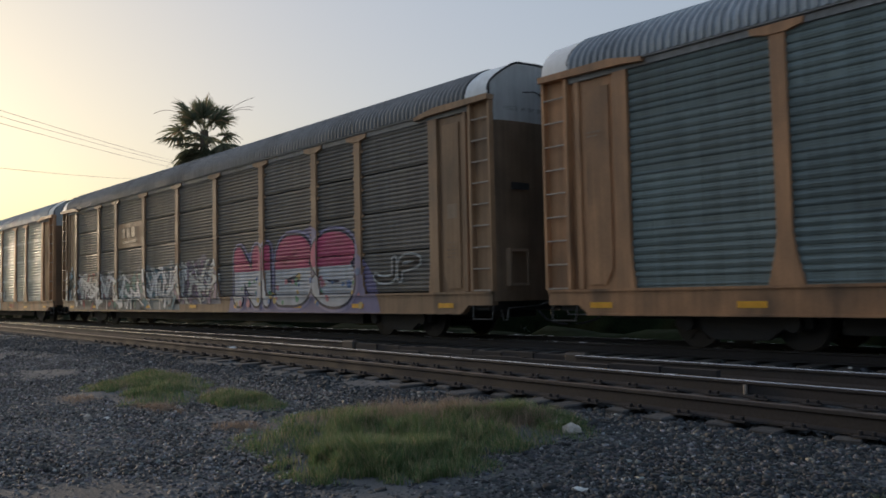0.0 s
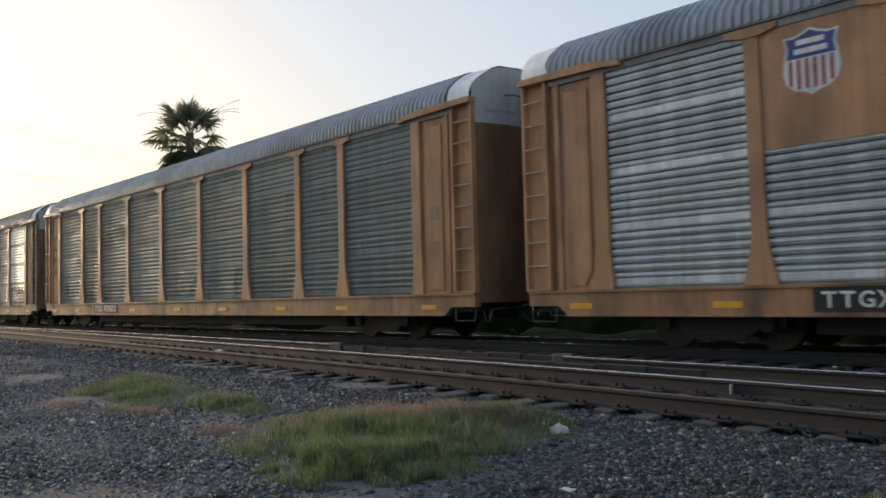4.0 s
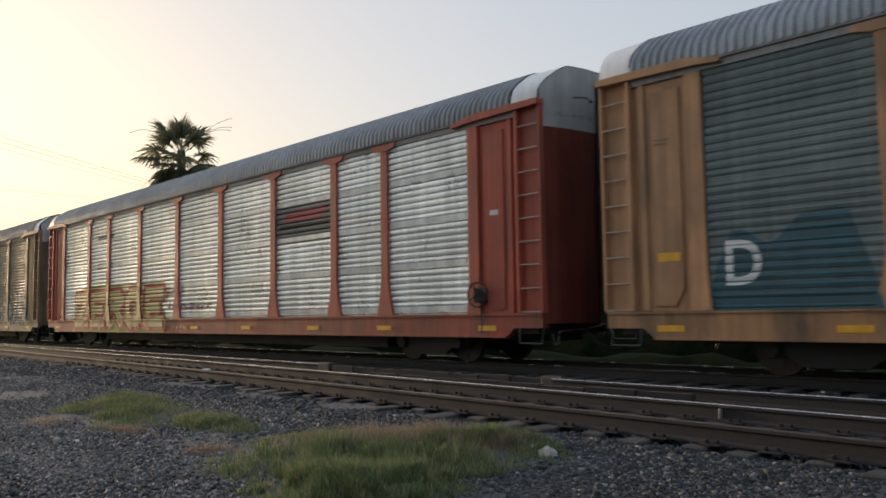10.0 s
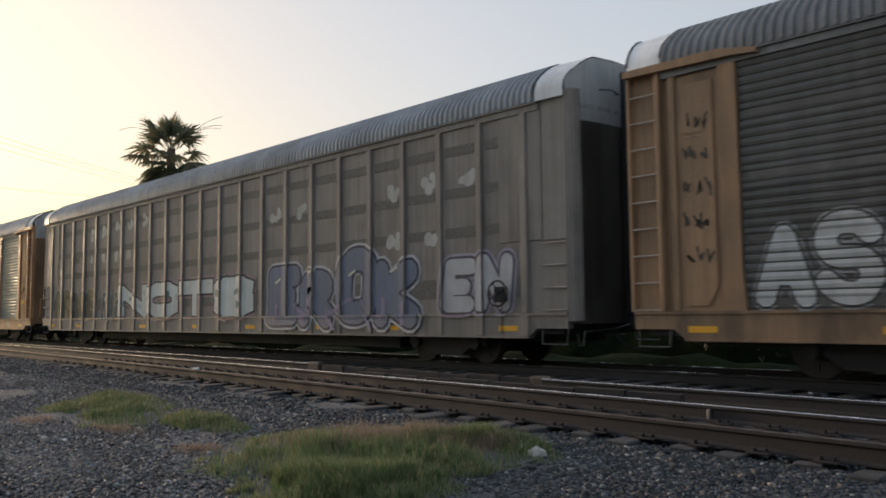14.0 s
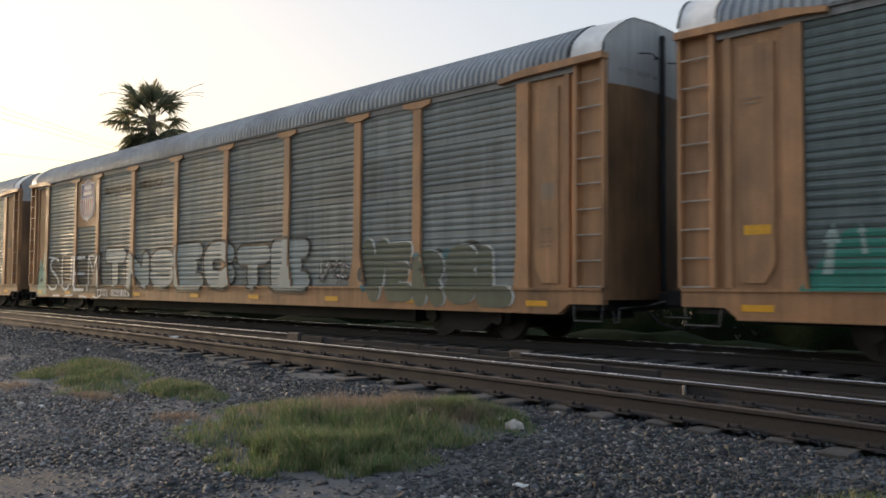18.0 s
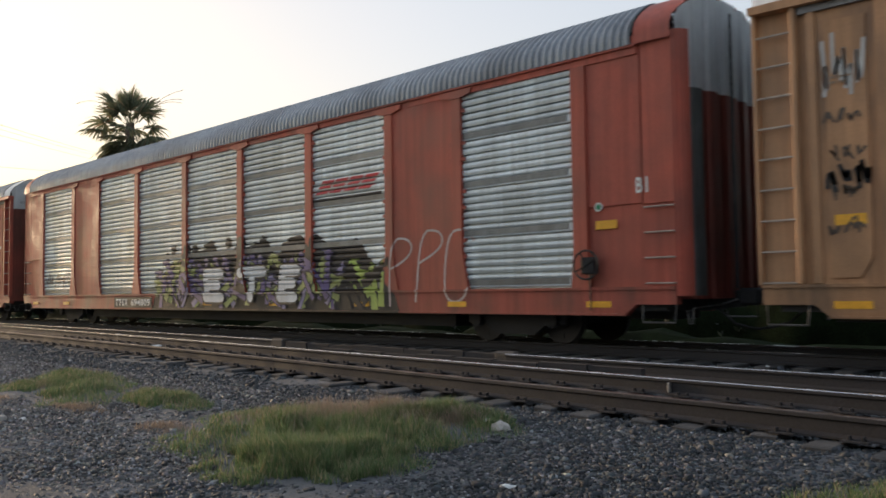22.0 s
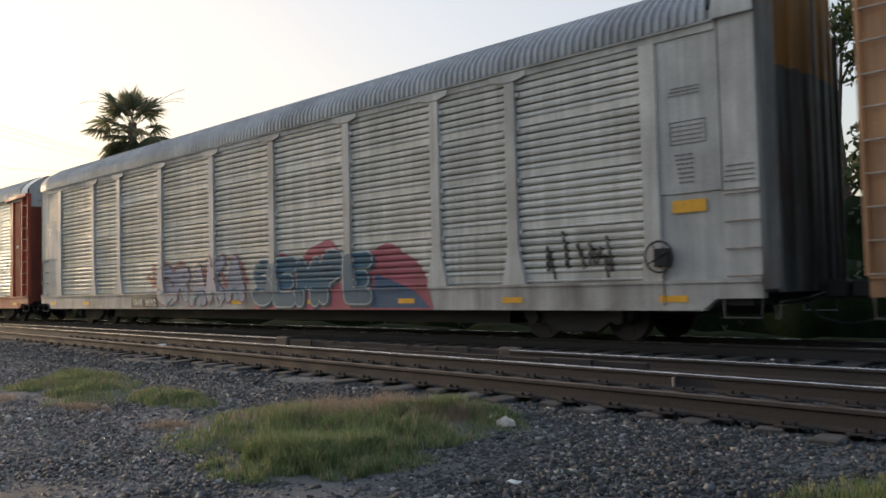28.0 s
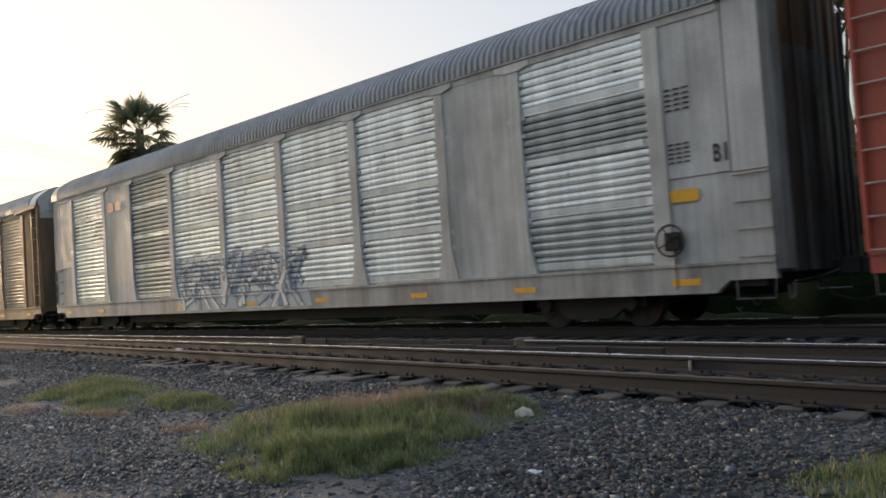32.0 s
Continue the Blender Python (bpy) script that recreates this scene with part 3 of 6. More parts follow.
    obj("roof", shared("roof", roof_mesh), roof or M_ROOF, car, "ribbed galvanized steel roof")
    for m in (Matrix.Identity(4), TURN):
        obj("roof_end", shared("roof_end", end_cap_mesh, True), cap, car, "moulded roof end", m)
        newer = style.startswith("modern")
        zb = 4.1 if newer else 4.45
        obj("end_door", shared("end_door%d" % newer, lambda: end_sheet_mesh(0.8, zb, newer)), end_face or M_ENDS.get(end_m, end_m), car, "sooty ribbed end door" if newer else "sooty bowed end door", m)
        obj("upper_end", shared("upper_end%d" % newer, lambda: end_sheet_mesh(zb, None, newer)), upper or cap, car, "upper end sheet", m)
        obj("pole", shared("end_pole", lambda: box(bmesh.new(), 13.8, 13.885, -0.045, 0.045, 0.95, 5.5, 0.012)), M_UNDER, car, "black seal where the end doors meet", m)
        if not newer:
            for y in (0.0, 0.9):
                obj("grab_iron", shared("grab_iron", grab_iron_mesh), M_UNDER, car, "thin black grab iron", m @ pose(0, y, 5.05))
        if seal:
            obj("end_seal", shared("end_seal", end_seal_mesh), M_UNDER, car, "black rubber edge of the roof end", m)
            obj("end_hatch", shared("end_hatch", hatch_mesh), M_ENDS.get(end_m, end_m), car, "framed hatch low on the end door", m)
        obj("gasket", shared("gasket", gasket_mesh), M_UNDER, car, "black rubber seal round the roof end", m)
        if not newer:
            tagged(obj("stencil", shared("stencil", stencil_mesh), M_UNDER, car, "dark stencilled lettering", m), kind="stuff")
        obj("uncoupling_lever", shared("uncoupling_lever", lever_mesh), M_GALV, car, "thin bent steel uncoupling rod", m)
        for s in (-1, 1):
            obj("step_iron", shared("step_iron%d" % s, lambda: mirrored(step_iron_mesh(), s)), M_GALV, car, "bent steel step iron", m)
    running_gear(car)
    PANEL_OF[car.name] = panel
    CARS.append(car)
    OFFSETS.append(offset)
    return car


OFFSETS = []
PANEL_OF = {}


def stencil_mesh():
    """Capital letters across the bowed upper end."""
    bm = bmesh.new()
    text = "EXCESS HEIGHT CAR"
    for i, ch in enumerate(text):
        if ch == " ":
            continue
        vs, fs = glyph(ch, 0.0)
        y0 = -1.18 + 0.06 * i
        made = [bm.verts.new((end_shape(y0) + 0.036, y0 + 0.062 * a, 4.66 + 0.12 * b)) for a, b in vs]
        for f in fs:
            bm.faces.new([made[k] for k in f])
    return bm


def style_key(style):
    return "" if style == "old" else "_modern"


def door_sheet_mesh():
    return prism(bmesh.new(), [(12.14, 4.55), (12.14, 1.35), (12.3, 1.08), (12.66, 1.08), (12.66, 4.55)], -1.475, -1.435)


def channel_mesh():
    bm = box(bmesh.new(), 12.78, 12.90, -1.49, -1.36, Z_SILL1, 4.86, 0.012)
    return bm


def corner_post_mesh():
    return box(bmesh.new(), 13.02, 13.10, -1.55, -1.36, Z_SILL1, 4.86, 0.012)


def end_recess_mesh():
    prof = [(12.02, -1.44), (12.8, -1.44), (12.85, -1.42), (13.58, -1.42), (13.585, -1.53), (13.64, -1.53), (13.64, -1.40)]
    bm = sheet([[(x, y, Z_SILL1) for x, y in prof], [(x, y, 4.86) for x, y in prof]])
    return bm


def flat_side(car, m, panel, frame_m, near):
    """Flat panels between close vertical stiffeners, with punched bands."""
    n, x0, x1 = 22, -12.62, 12.62
    w = (x1 - x0) / n
    for i in range(n):
        x = x0 + w * (i + 0.5)
        obj("side_plate", plate_mesh(w - 0.01, Z_TOP - Z_SILL1 + 0.02), panel, car, "", m @ pose(x, Y_PANEL + 0.02, Z_TOP))
        if near:
            for z in (4.28, 3.42, 2.62, 1.5):
                obj("punched_band", strip_mesh(w - 0.3, 0.2 if z > 2 else 0.4), M_PUNCH, car, "band of punched holes", m @ pose(x, Y_PANEL + 0.006, z))
    for i in range(n + 1):
        obj("stiffener", shared("stiffener", lambda: box(bmesh.new(), -0.075, 0.075, -1.525, -1.43, Z_SILL1, Z_TOP, 0.012)), frame_m, car, "", m @ pose(x0 + w * i, 0, 0))
        obj("sill_bracket", shared("sill_bracket", lambda: box(bmesh.new(), -0.1, 0.1, -1.54, -1.50, 0.58, 0.95, 0.01)), frame_m, car, "", m @ pose(x0 + w * i, 0, 0))


def prism_shift(bm, dx):
    bmesh.ops.translate(bm, verts=bm.verts[:], vec=(dx, 0, 0))
    return bm


def mirrored(bm, s):
    if s < 0:
        bmesh.ops.scale(bm, verts=bm.verts[:], vec=(-1, 1, 1))
        bmesh.ops.reverse_faces(bm, faces=bm.faces[:])
    return bm


LABEL = "autorack railway car with %s"
CAR = {}
CAR[-1] = autorack(M_TEAL, M_YELLOW, label=LABEL % "dull blue-grey ribbed sheets and yellow posts", offset=0.02)
CAR[0] = autorack(M_DARK, M_TAN, band=M_BLACK, label=LABEL % "sooty sheets, purple and white graffiti", offset=-0.02, roof=M_ROOFDARK, seal=True)
CAR[1] = autorack(M_GREY, M_YELLOW, band=M_BANDLIGHT, label=LABEL % "grey sheets, pale bands, yellow posts", offset=-0.01)
CAR[2] = autorack(M_TEALDARK, M_YELLOW, label=LABEL % "dull dark sheets and yellow posts", offset=-0.02)
CAR[3] = autorack(M_SILVER, M_TAN, band=M_BANDDARK, special={1: (M_GREY, (0, 1, 2, 3)), 7: (M_GREY, (0, 1, 2, 3))}, label=LABEL % "silver sheets, tan posts, blue graffiti", offset=-0.03, roof=M_ROOFDARK, seal=True)
CAR[4] = autorack(M_TEAL, M_YELLOW, label=LABEL % "dark sheets, shield sign, white graffiti", offset=-0.01)
CAR[5] = autorack(M_SILVER, M_RED, band=M_BANDLIGHT, eave=M_ROOFDARK, special={6: (M_GREY, (1,))}, label=LABEL % "silver sheets, red posts, yellow graffiti", offset=0.0)
CAR[6] = autorack(M_DARK, M_TAN, band=M_BANDDULL, label=LABEL % "sooty sheets, tan posts, silver graffiti", offset=0.02, roof=M_ROOFDARK, seal=True)
CAR[7] = autorack(M_CNBROWN, M_CNBROWN, style="flat", label=LABEL % "flat grey-brown panels and block graffiti", offset=0.09)
CAR[8] = autorack(M_TEAL, M_YELLOW, label=LABEL % "dark grey sheets and faded graffiti", offset=0.01, seal=True)
CAR[9] = autorack(M_GREYTEAL, M_YELLOW, label=LABEL % "grey sheets, slogan and outlined graffiti", offset=0.02)
CAR[10] = autorack(M_TEALDARK, M_YELLOW, label=LABEL % "dark sheets, yellow posts, pale graffiti", offset=-0.0)
CAR[11] = autorack(M_DULLSILVER, M_RED, band=M_BANDDARK, style="modern_plates", label=LABEL % "silver sheets, red plates, violet graffiti", offset=0.11, cap=M_RED, upper=M_CAP)
CAR[12] = autorack(M_SILVER, M_RED, band=M_BANDLIGHT, eave=M_ROOFDARK, label=LABEL % "clean silver sheets and red posts", offset=-0.04)
CAR[13] = autorack(M_DARK, M_YELLOW, band=M_BLACK, label=LABEL % "dark sheets, white shield, green graffiti", offset=-0.08, roof=M_ROOFPALE, seal=True)
CAR[14] = autorack(M_WHITEP, M_GREYPAINT, style="modern", label=LABEL % "pale grey sheets, blue and red graffiti", offset=-0.04, end_face=M_ENDGREY, cap=M_GREYPAINT, upper=M_ENDORANGE)
CAR[15] = autorack(M_SILVER, M_RED, band=M_BANDLIGHT, eave=M_ROOFDARK, special={1: (M_GREY, (1, 2))}, label=LABEL % "silver sheets, red posts, brown graffiti", offset=0.03)
CAR[16] = autorack(M_SILVER, M_GREYPAINT, band=M_BANDLIGHT, style="modern_plates", special={2: (M_GREY, (0, 1, 2, 3)), 8: (M_GREY, (1, 3))}, label=LABEL % "pale grey plates and white graffiti", offset=0.23, end_face=M_ENDGREY, cap=M_GREYPAINT, upper=M_ENDRUST)
CAR[17] = autorack(M_TANP, M_TAN, label=LABEL % "dusty sheets and tan posts", offset=0.0)
FIRST = -1                   # number of the leading car built


# ---- paint on the cars: graffiti, signs, lettering ----
PAINTS = {}


def spray(color, rough=0.5):
    key = tuple(color)
    if key not in PAINTS:
        PAINTS[key] = mat("spray_paint", color, rough, 0.0, 0.14, 2.0, 50, 0.08, 0.0, 0.12, GRIME, 0.18)
    return PAINTS[key]


WHITE, SILVERP, BLACKP = (0.72, 0.73, 0.74), (0.46, 0.48, 0.49), (0.012, 0.012, 0.014)
SKYB = (0.16, 0.42, 0.60)
GREEN, LIME = (0.03, 0.22, 0.10), (0.36, 0.46, 0.10)
GOLD, LAV = (0.50, 0.33, 0.07), (0.33, 0.30, 0.45)


def depth_of(z, prof=PROFILE):
    """Depth of the corrugated sheet at height z."""
    h = (Z_TOP - z) % SHEET_H
    for (h0, d0), (h1, d1) in zip(prof, prof[1:]):
        if h0 <= h <= h1:
            return d0 + (d1 - d0) * (h - h0) / max(h1 - h0, 1e-6)
    return 0.0


def height_cuts(prof):
    z = [Z_SILL0, 0.575, 0.955, Z_SILL1]
    for k in range(4):
        z += [Z_TOP - k * SHEET_H - h for h, _ in prof]
    return sorted(set(round(v, 4) for v in z))


Z_CUTS, FINE_CUTS = height_cuts(PROFILE), height_cuts(FINE)
X_CUTS = sorted(x + d for x in POSTS for d in (-0.27, -0.2, -0.116, 0.116, 0.2, 0.27)) + [11.73, 12.02, -11.73, -12.02]
FLAT_X = [-12.62 + 25.24 / 22 * i for i in range(23)]
FLAT_CUTS = sorted(x + d for x in FLAT_X for d in (-0.08, 0.08))


def post_half(z):
    if z > 1.75:
        return 0.116
    if z > 1.45:
        return 0.16 - 0.044 * (z - 1.45) / 0.3
    return 0.275 - 0.115 * (z - 1.0) / 0.45


def front_y(x, z, zv, style):
    """The y of the outer face of the car side; x, z tell the region, zv the height within it."""
    if z < Z_SILL1:
        out = Y_SILL - (0.03 if z > 0.955 or z < 0.575 else 0.0)
        return out - (0.045 if style == "flat" else 0.0)
    if style == "flat":
        return -1.527 if any(abs(x - p) < 0.08 for p in FLAT_X) else -1.457
    if abs(x) > 11.73:
        return -1.525 if abs(x) < 12.02 else (-1.478 if abs(x) < 12.78 else -1.56)
    if any(abs(x - p) < post_half(z) for p in POSTS):
        return Y_POST
    if style == "plates" and any(a < abs(x) < b for a, b in ((7.1, 9.05),)):
        return Y_PANEL - 0.032
    return Y_PANEL + depth_of(zv, FINE if style == "fine" else (SOFT if style == "old" else PROFILE)) - 0.003


def in_groove(x, z, style):
    """Whether a place lies deep in a pressed groove, which the spray does not reach."""
    if style == "flat" or z < Z_SILL1 or abs(x) > 11.73 or any(abs(x - p) < post_half(z) for p in POSTS):
        return False
    if style == "plates" and 7.1 < abs(x) < 9.05:
        return False
    return depth_of(z, FINE if style == "fine" else (SOFT if style == "old" else PROFILE)) > (0.045 if style == "fine" else 0.016) and (Z_TOP - z) % SHEET_H < 0.72


def drape(polys, layer, style="old", low=Z_SILL0):
    """Lays flat shapes (lists of x, z points with faces) over the relief of a car side, each a hair above the one before, as one mesh."""
    vv, ff, bare = [], [], []
    for k, (verts, faces) in enumerate(polys):
        bm = bmesh.new()
        vs = [bm.verts.new((x, 0, z)) for x, z in verts]
        for f in faces:
            try:
                bm.faces.new([vs[i] for i in f])
            except ValueError:
                pass
        xs, zs = [v.co.x for v in bm.verts], [v.co.z for v in bm.verts]
        for z in (FINE_CUTS if style == "fine" else Z_CUTS):
            if min(zs) < z < max(zs):
                bmesh.ops.bisect_plane(bm, geom=bm.verts[:] + bm.edges[:] + bm.faces[:], plane_co=(0, 0, z), plane_no=(0, 0, 1), dist=1e-5)
        for x in (FLAT_CUTS if style == "flat" else X_CUTS):
            if min(xs) < x < max(xs):
                bmesh.ops.bisect_plane(bm, geom=bm.verts[:] + bm.edges[:] + bm.faces[:], plane_co=(x, 0, 0), plane_no=(1, 0, 0), dist=1e-5)
        lift = 0.004 + 0.0025 * layer + 0.0001 * (k % 24)
        for f in bm.faces:
            c = f.calc_center_median()
            if c.z < low:
                continue
            bare.append(1 if in_groove(c.x, c.z, style) else 0)
            start = len(vv)
            for v in f.verts:
                vv.append((v.co.x, front_y(c.x, c.z, v.co.z, style) - lift, v.co.z))
            ff.append(list(range(start, len(vv))))
        bm.free()
    me = bpy.data.meshes.new("paint")
    me.from_pydata(vv, [], ff)
    me.materials.append(None)
    me.materials.append(None)
    me.polygons.foreach_set("material_index", bare)
    return me


def letters(text, x0, x1, z0, z1, fat=0.06, lean=0.0, wob=0.0, seed=0, gap=0.0, own=0.0):
    """Letters fitted side by side into a box, each stretched to its slot."""
    rng = random.Random(seed)
    n = len(text)
    slot = (x1 - x0) / max(n, 1)
    out = []
    for i, ch in enumerate(text):
        if ch == " ":
            continue
        base, _ = glyph(ch, -0.02)
        vs, fs = glyph(ch, fat)
        bx = [v[0] for v in base]
        by = [v[1] for v in base]
        ax0, ax1, ay0, ay1 = min(bx), max(bx), min(by), max(by)
        narrow = {"I": 0.16, "1": 0.36}.get(ch, 1.0)
        w, h = slot * (1 - gap) * narrow, (z1 - z0) * (1 + wob * (rng.random() - 0.7))
        sx, sz = w / max(ax1 - ax0, 0.05), h / max(ay1 - ay0, 0.05)
        cx = x0 + slot * (i + 0.5)
        cz = z0 + (z1 - z0) * wob * rng.random() * 0.4
        tilt = lean + wob * (rng.random() - 0.5) * 0.5
        pts = []
        for a, b in vs:
            zz = cz + (b - ay0) * sz
            pts.append((cx + (a - (ax0 + ax1) / 2) * sx + tilt * (zz - z0), zz))
        out.append((pts, fs))
    return out


def cloud(x0, x1, z0, z1, bumps=9, rough=0.18, seed=0):
    """A blob with a bumpy upper edge."""
    rng = random.Random(seed)
    n = bumps * 6
    top = []
    ph = rng.random() * 6
    for i in range(n + 1):
        u = i / n
        edge = min(1.0, min(u, 1 - u) * 6) ** 0.6
        b = rough * (0.5 + 0.32 * math.sin(2.3 * bumps * u + ph) + 0.26 * math.sin(3.9 * bumps * u + 2 * ph) + 0.14 * math.sin(7.1 * bumps * u + 3 * ph))
        top.append((x0 + (x1 - x0) * u, z0 + (z1 - z0) * edge * (1 - rough + b)))
    v = top + [(x, z0 - 0.01) for x, _ in top]
    m = n + 1
    return [(v, [(i, i + 1, m + i + 1, m + i) for i in range(n)])]


def shards(x0, x1, z0, z1, count, seed, size=0.5, grow=0.0):
    """Angular pieces of wild lettering."""
    rng = random.Random(seed)
    out = []
    for i in range(count):
        cx = x0 + (x1 - x0) * (i + rng.random()) / count
        cz = z0 + (z1 - z0) * (0.15 + 0.7 * rng.random())
        a = rng.choice((0.3, 0.9, 1.4, 2.0, 2.6)) + rng.random() * 0.3
        ln, w = size * (0.6 + rng.random()) + grow, size * (0.12 + 0.16 * rng.random()) + grow
        ca, sa = math.cos(a), math.sin(a)
        k = size * 0.5 * (rng.random() - 0.5)
        shape = [(-ln, -w), (ln * 0.6, -w * 0.7), (ln * 0.55, -w * 1.8), (ln * 1.2, k * 0.3), (ln * 0.55, w * 1.8), (ln * 0.6, w * 0.7), (-ln, w)]
        pts = []
        for p, q in shape:
            pts.append((min(max(cx + p * ca - q * sa, x0 - 0.2), x1 + 0.2), min(max(cz + (p * sa + q * ca), z0), z1)))
        out.append((pts, [(0, 1, 5, 6), (2, 3, 4)]))
    return out


def ribbon(points, w):
    """A brush line of even width."""
    pts, fs = [], []
    for i, (x, z) in enumerate(points):
        a, b = points[max(i - 1, 0)], points[min(i + 1, len(points) - 1)]
        dx, dz = b[0] - a[0], b[1] - a[1]
        ln = math.hypot(dx, dz) or 1.0
        pts += [(x - dz / ln * w, z + dx / ln * w), (x + dz / ln * w, z - dx / ln * w)]
        if i:
            fs.append((2 * i - 2, 2 * i - 1, 2 * i + 1, 2 * i))
    return (pts, fs)


def scrawl(x0, x1, z0, z1, loops, seed, w=0.02):
    """A handwritten tag: looping lines."""
    if z1 - z0 > 2 * (x1 - x0):                  # a tall space takes several short words, one above another
        rows = int((z1 - z0) / (0.8 * (x1 - x0)))
        h = (z1 - z0) / rows
        return [p for k in range(rows) for p in scrawl(x0, x1 - 0.1 * (k % 2), z0 + h * k, z0 + h * (k + 0.62), 3, seed + k, w * 0.8)]
    rng = random.Random(seed)
    out = []
    slot = (x1 - x0) / loops
    for i in range(loops):
        a = x0 + slot * i
        pts = []
        for k in range(rng.choice((4, 5, 6))):
            low = (k % 2 == 0) == (i % 2 == 0)
            pts.append((a + slot * rng.uniform(0.0, 1.1), z0 + (z1 - z0) * (rng.uniform(0.0, 0.35) if low else rng.uniform(0.6, 1.0))))
        out.append(ribbon(rounded(pts), w))
    return out


def ribbon_list(x0, x1, z0, z1, n, seed, w=0.05):
    """Loose sprayed strokes round a word."""
    rng = random.Random(seed)
    out = []
    for i in range(n):
        x = x0 + (x1 - x0) * (i + 0.2 * rng.random()) / n
        z = z0 if i % 2 else z1 - 0.25 * rng.random()
        d = (x1 - x0) / n
        out.append(ribbon([(x, z), (x + d * 0.5, z + 0.08 * (rng.random() - 0.5)), (x + d * 1.1, z + 0.14 * (rng.random() - 0.5))], w))
    return out


def style_of(car):
    i = [k for k, v in CAR.items() if v is car][0]
    if i in (0, 13):
        return "fine"
    return "flat" if i == 7 else ("plates" if i in (11, 16) else ("deep" if i in (1, 3, 5, 12, 14, 15) else "old"))


def paint(car, shapes, color, layer, name="graffiti", label="", rough=0.5, low=Z_SILL0):
    me = drape(shapes, layer, style_of(car), low)
    ob = obj(name, me, spray(color, rough) if isinstance(color, tuple) else color, car, label)
    ob.material_slots[1].link = "OBJECT"
    ob.material_slots[1].material = ob.material_slots[0].material if name == "lettering" or style_of(car) in ("deep", "plates") else PANEL_OF[car.name]
    if len(shapes) > 1 and name in ("graffiti", "lettering"):
        ob["kind"] = "stuff"
    return ob


def paint_letters(car, shapes, color, layer, name="letter"):
    for k, s in enumerate(shapes):
        paint(car, [s], color, layer + 0.3 * (k % 3), name)


# strokes of hand-drawn block letters, on a grid five wide and seven high
STROKES = {"A": "00-26-40 12-32", "B": "00-06-36-45-34-03 34-42-41-30-00", "C": "45-36-16-05-01-10-30-41", "D": "00-06-26-44-42-20-00",
           "E": "46-06-00-40 03-33", "F": "46-06-00 03-33", "G": "45-36-16-05-01-10-30-41-43-23", "H": "00-06 40-46 03-43", "I": "20-26",
           "J": "46-41-30-10-01", "K": "00-06 46-03-40", "L": "06-00-40", "M": "00-06-23-46-40", "N": "00-06-40-46",
           "O": "16-05-01-10-30-41-45-36-16", "P": "00-06-36-45-34-03", "R": "00-06-36-45-34-03 23-40", "S": "45-36-16-05-04-13-33-42-41-30-10-01",
           "T": "06-46 26-20", "U": "06-01-10-30-41-46", "V": "06-20-46", "X": "00-46 06-40", "Y": "06-23-46 23-20", "Z": "06-46-00-40"}


def disc(x, z, r, n=10):
    return ([(x + r * math.cos(math.tau * i / n), z + r * math.sin(math.tau * i / n)) for i in range(n)], [tuple(range(n))])


CURVY = "BCDGJOPRSU"


def rounded(pts, times=2):
    """Cuts the corners of a stroke."""
    closed = pts[0] == pts[-1]
    for _ in range(times):
        out = [] if closed else [pts[0]]
        for a, b in zip(pts, pts[1:]):
            out += [(a[0] * 0.75 + b[0] * 0.25, a[1] * 0.75 + b[1] * 0.25), (a[0] * 0.25 + b[0] * 0.75, a[1] * 0.25 + b[1] * 0.75)]
        pts = out + ([out[0]] if closed else [pts[-1]])
    return pts


def bubble(text, x0, x1, z0, z1, r, wob=0.15, seed=0, lean=0.0, base_r=0.1, square=False):
    """One list of swollen strokes for each letter, fitted side by side into a box."""
    rng = random.Random(seed)
    slot = (x1 - x0) / len(text)
    out = []
    for i, ch in enumerate(text):
        h = (z1 - z0) * (1 + wob * (rng.random() - 0.6))
        low = z0 + (z1 - z0) * wob * 0.4 * rng.random()
        tilt = lean + wob * 0.6 * (rng.random() - 0.5)
        sq = 1 + wob * (rng.random() - 0.5)
        polys = []
        for line in STROKES[ch].split():
            pts = []
            first = {}
            for p in line.split("-"):
                u, v = int(p[0]) / 4, int(p[1]) / 6
                z = low + base_r + (h - 2 * base_r) * v ** sq
                jig = 0.25 * wob * base_r
                if p not in first:
                    first[p] = (x0 + slot * i + base_r + (slot - 1.7 * base_r) * u + tilt * (z - z0) + jig * rng.uniform(-1, 1), z + jig * rng.uniform(-1, 1))
                pts.append(first[p])
            if ch in CURVY and len(pts) > 3 and not square:
                pts = rounded(pts)
                polys.append(ribbon(pts, r))
                polys += [disc(x, z, r) for x, z in (pts[0], pts[-1])]
                continue
            for a, b in zip(pts, pts[1:]):
                if square:
                    d = math.hypot(b[0] - a[0], b[1] - a[1]) or 1.0
                    k = 0.85 * r / d
                    a, b = (a[0] - (b[0] - a[0]) * k, a[1] - (b[1] - a[1]) * k), (b[0] + (b[0] - a[0]) * k, b[1] + (b[1] - a[1]) * k)
                polys.append(ribbon([a, b], r))
            if not square:
                polys += [disc(x, z, r) for x, z in pts]
        out.append(polys)
    return out


def paint_bubbles(car, groups, color, layer, name="letter", low=Z_SILL0):
    for k, polys in enumerate(groups):
        paint(car, polys, color, layer + 0.9 * (k % 2), name, low=low)


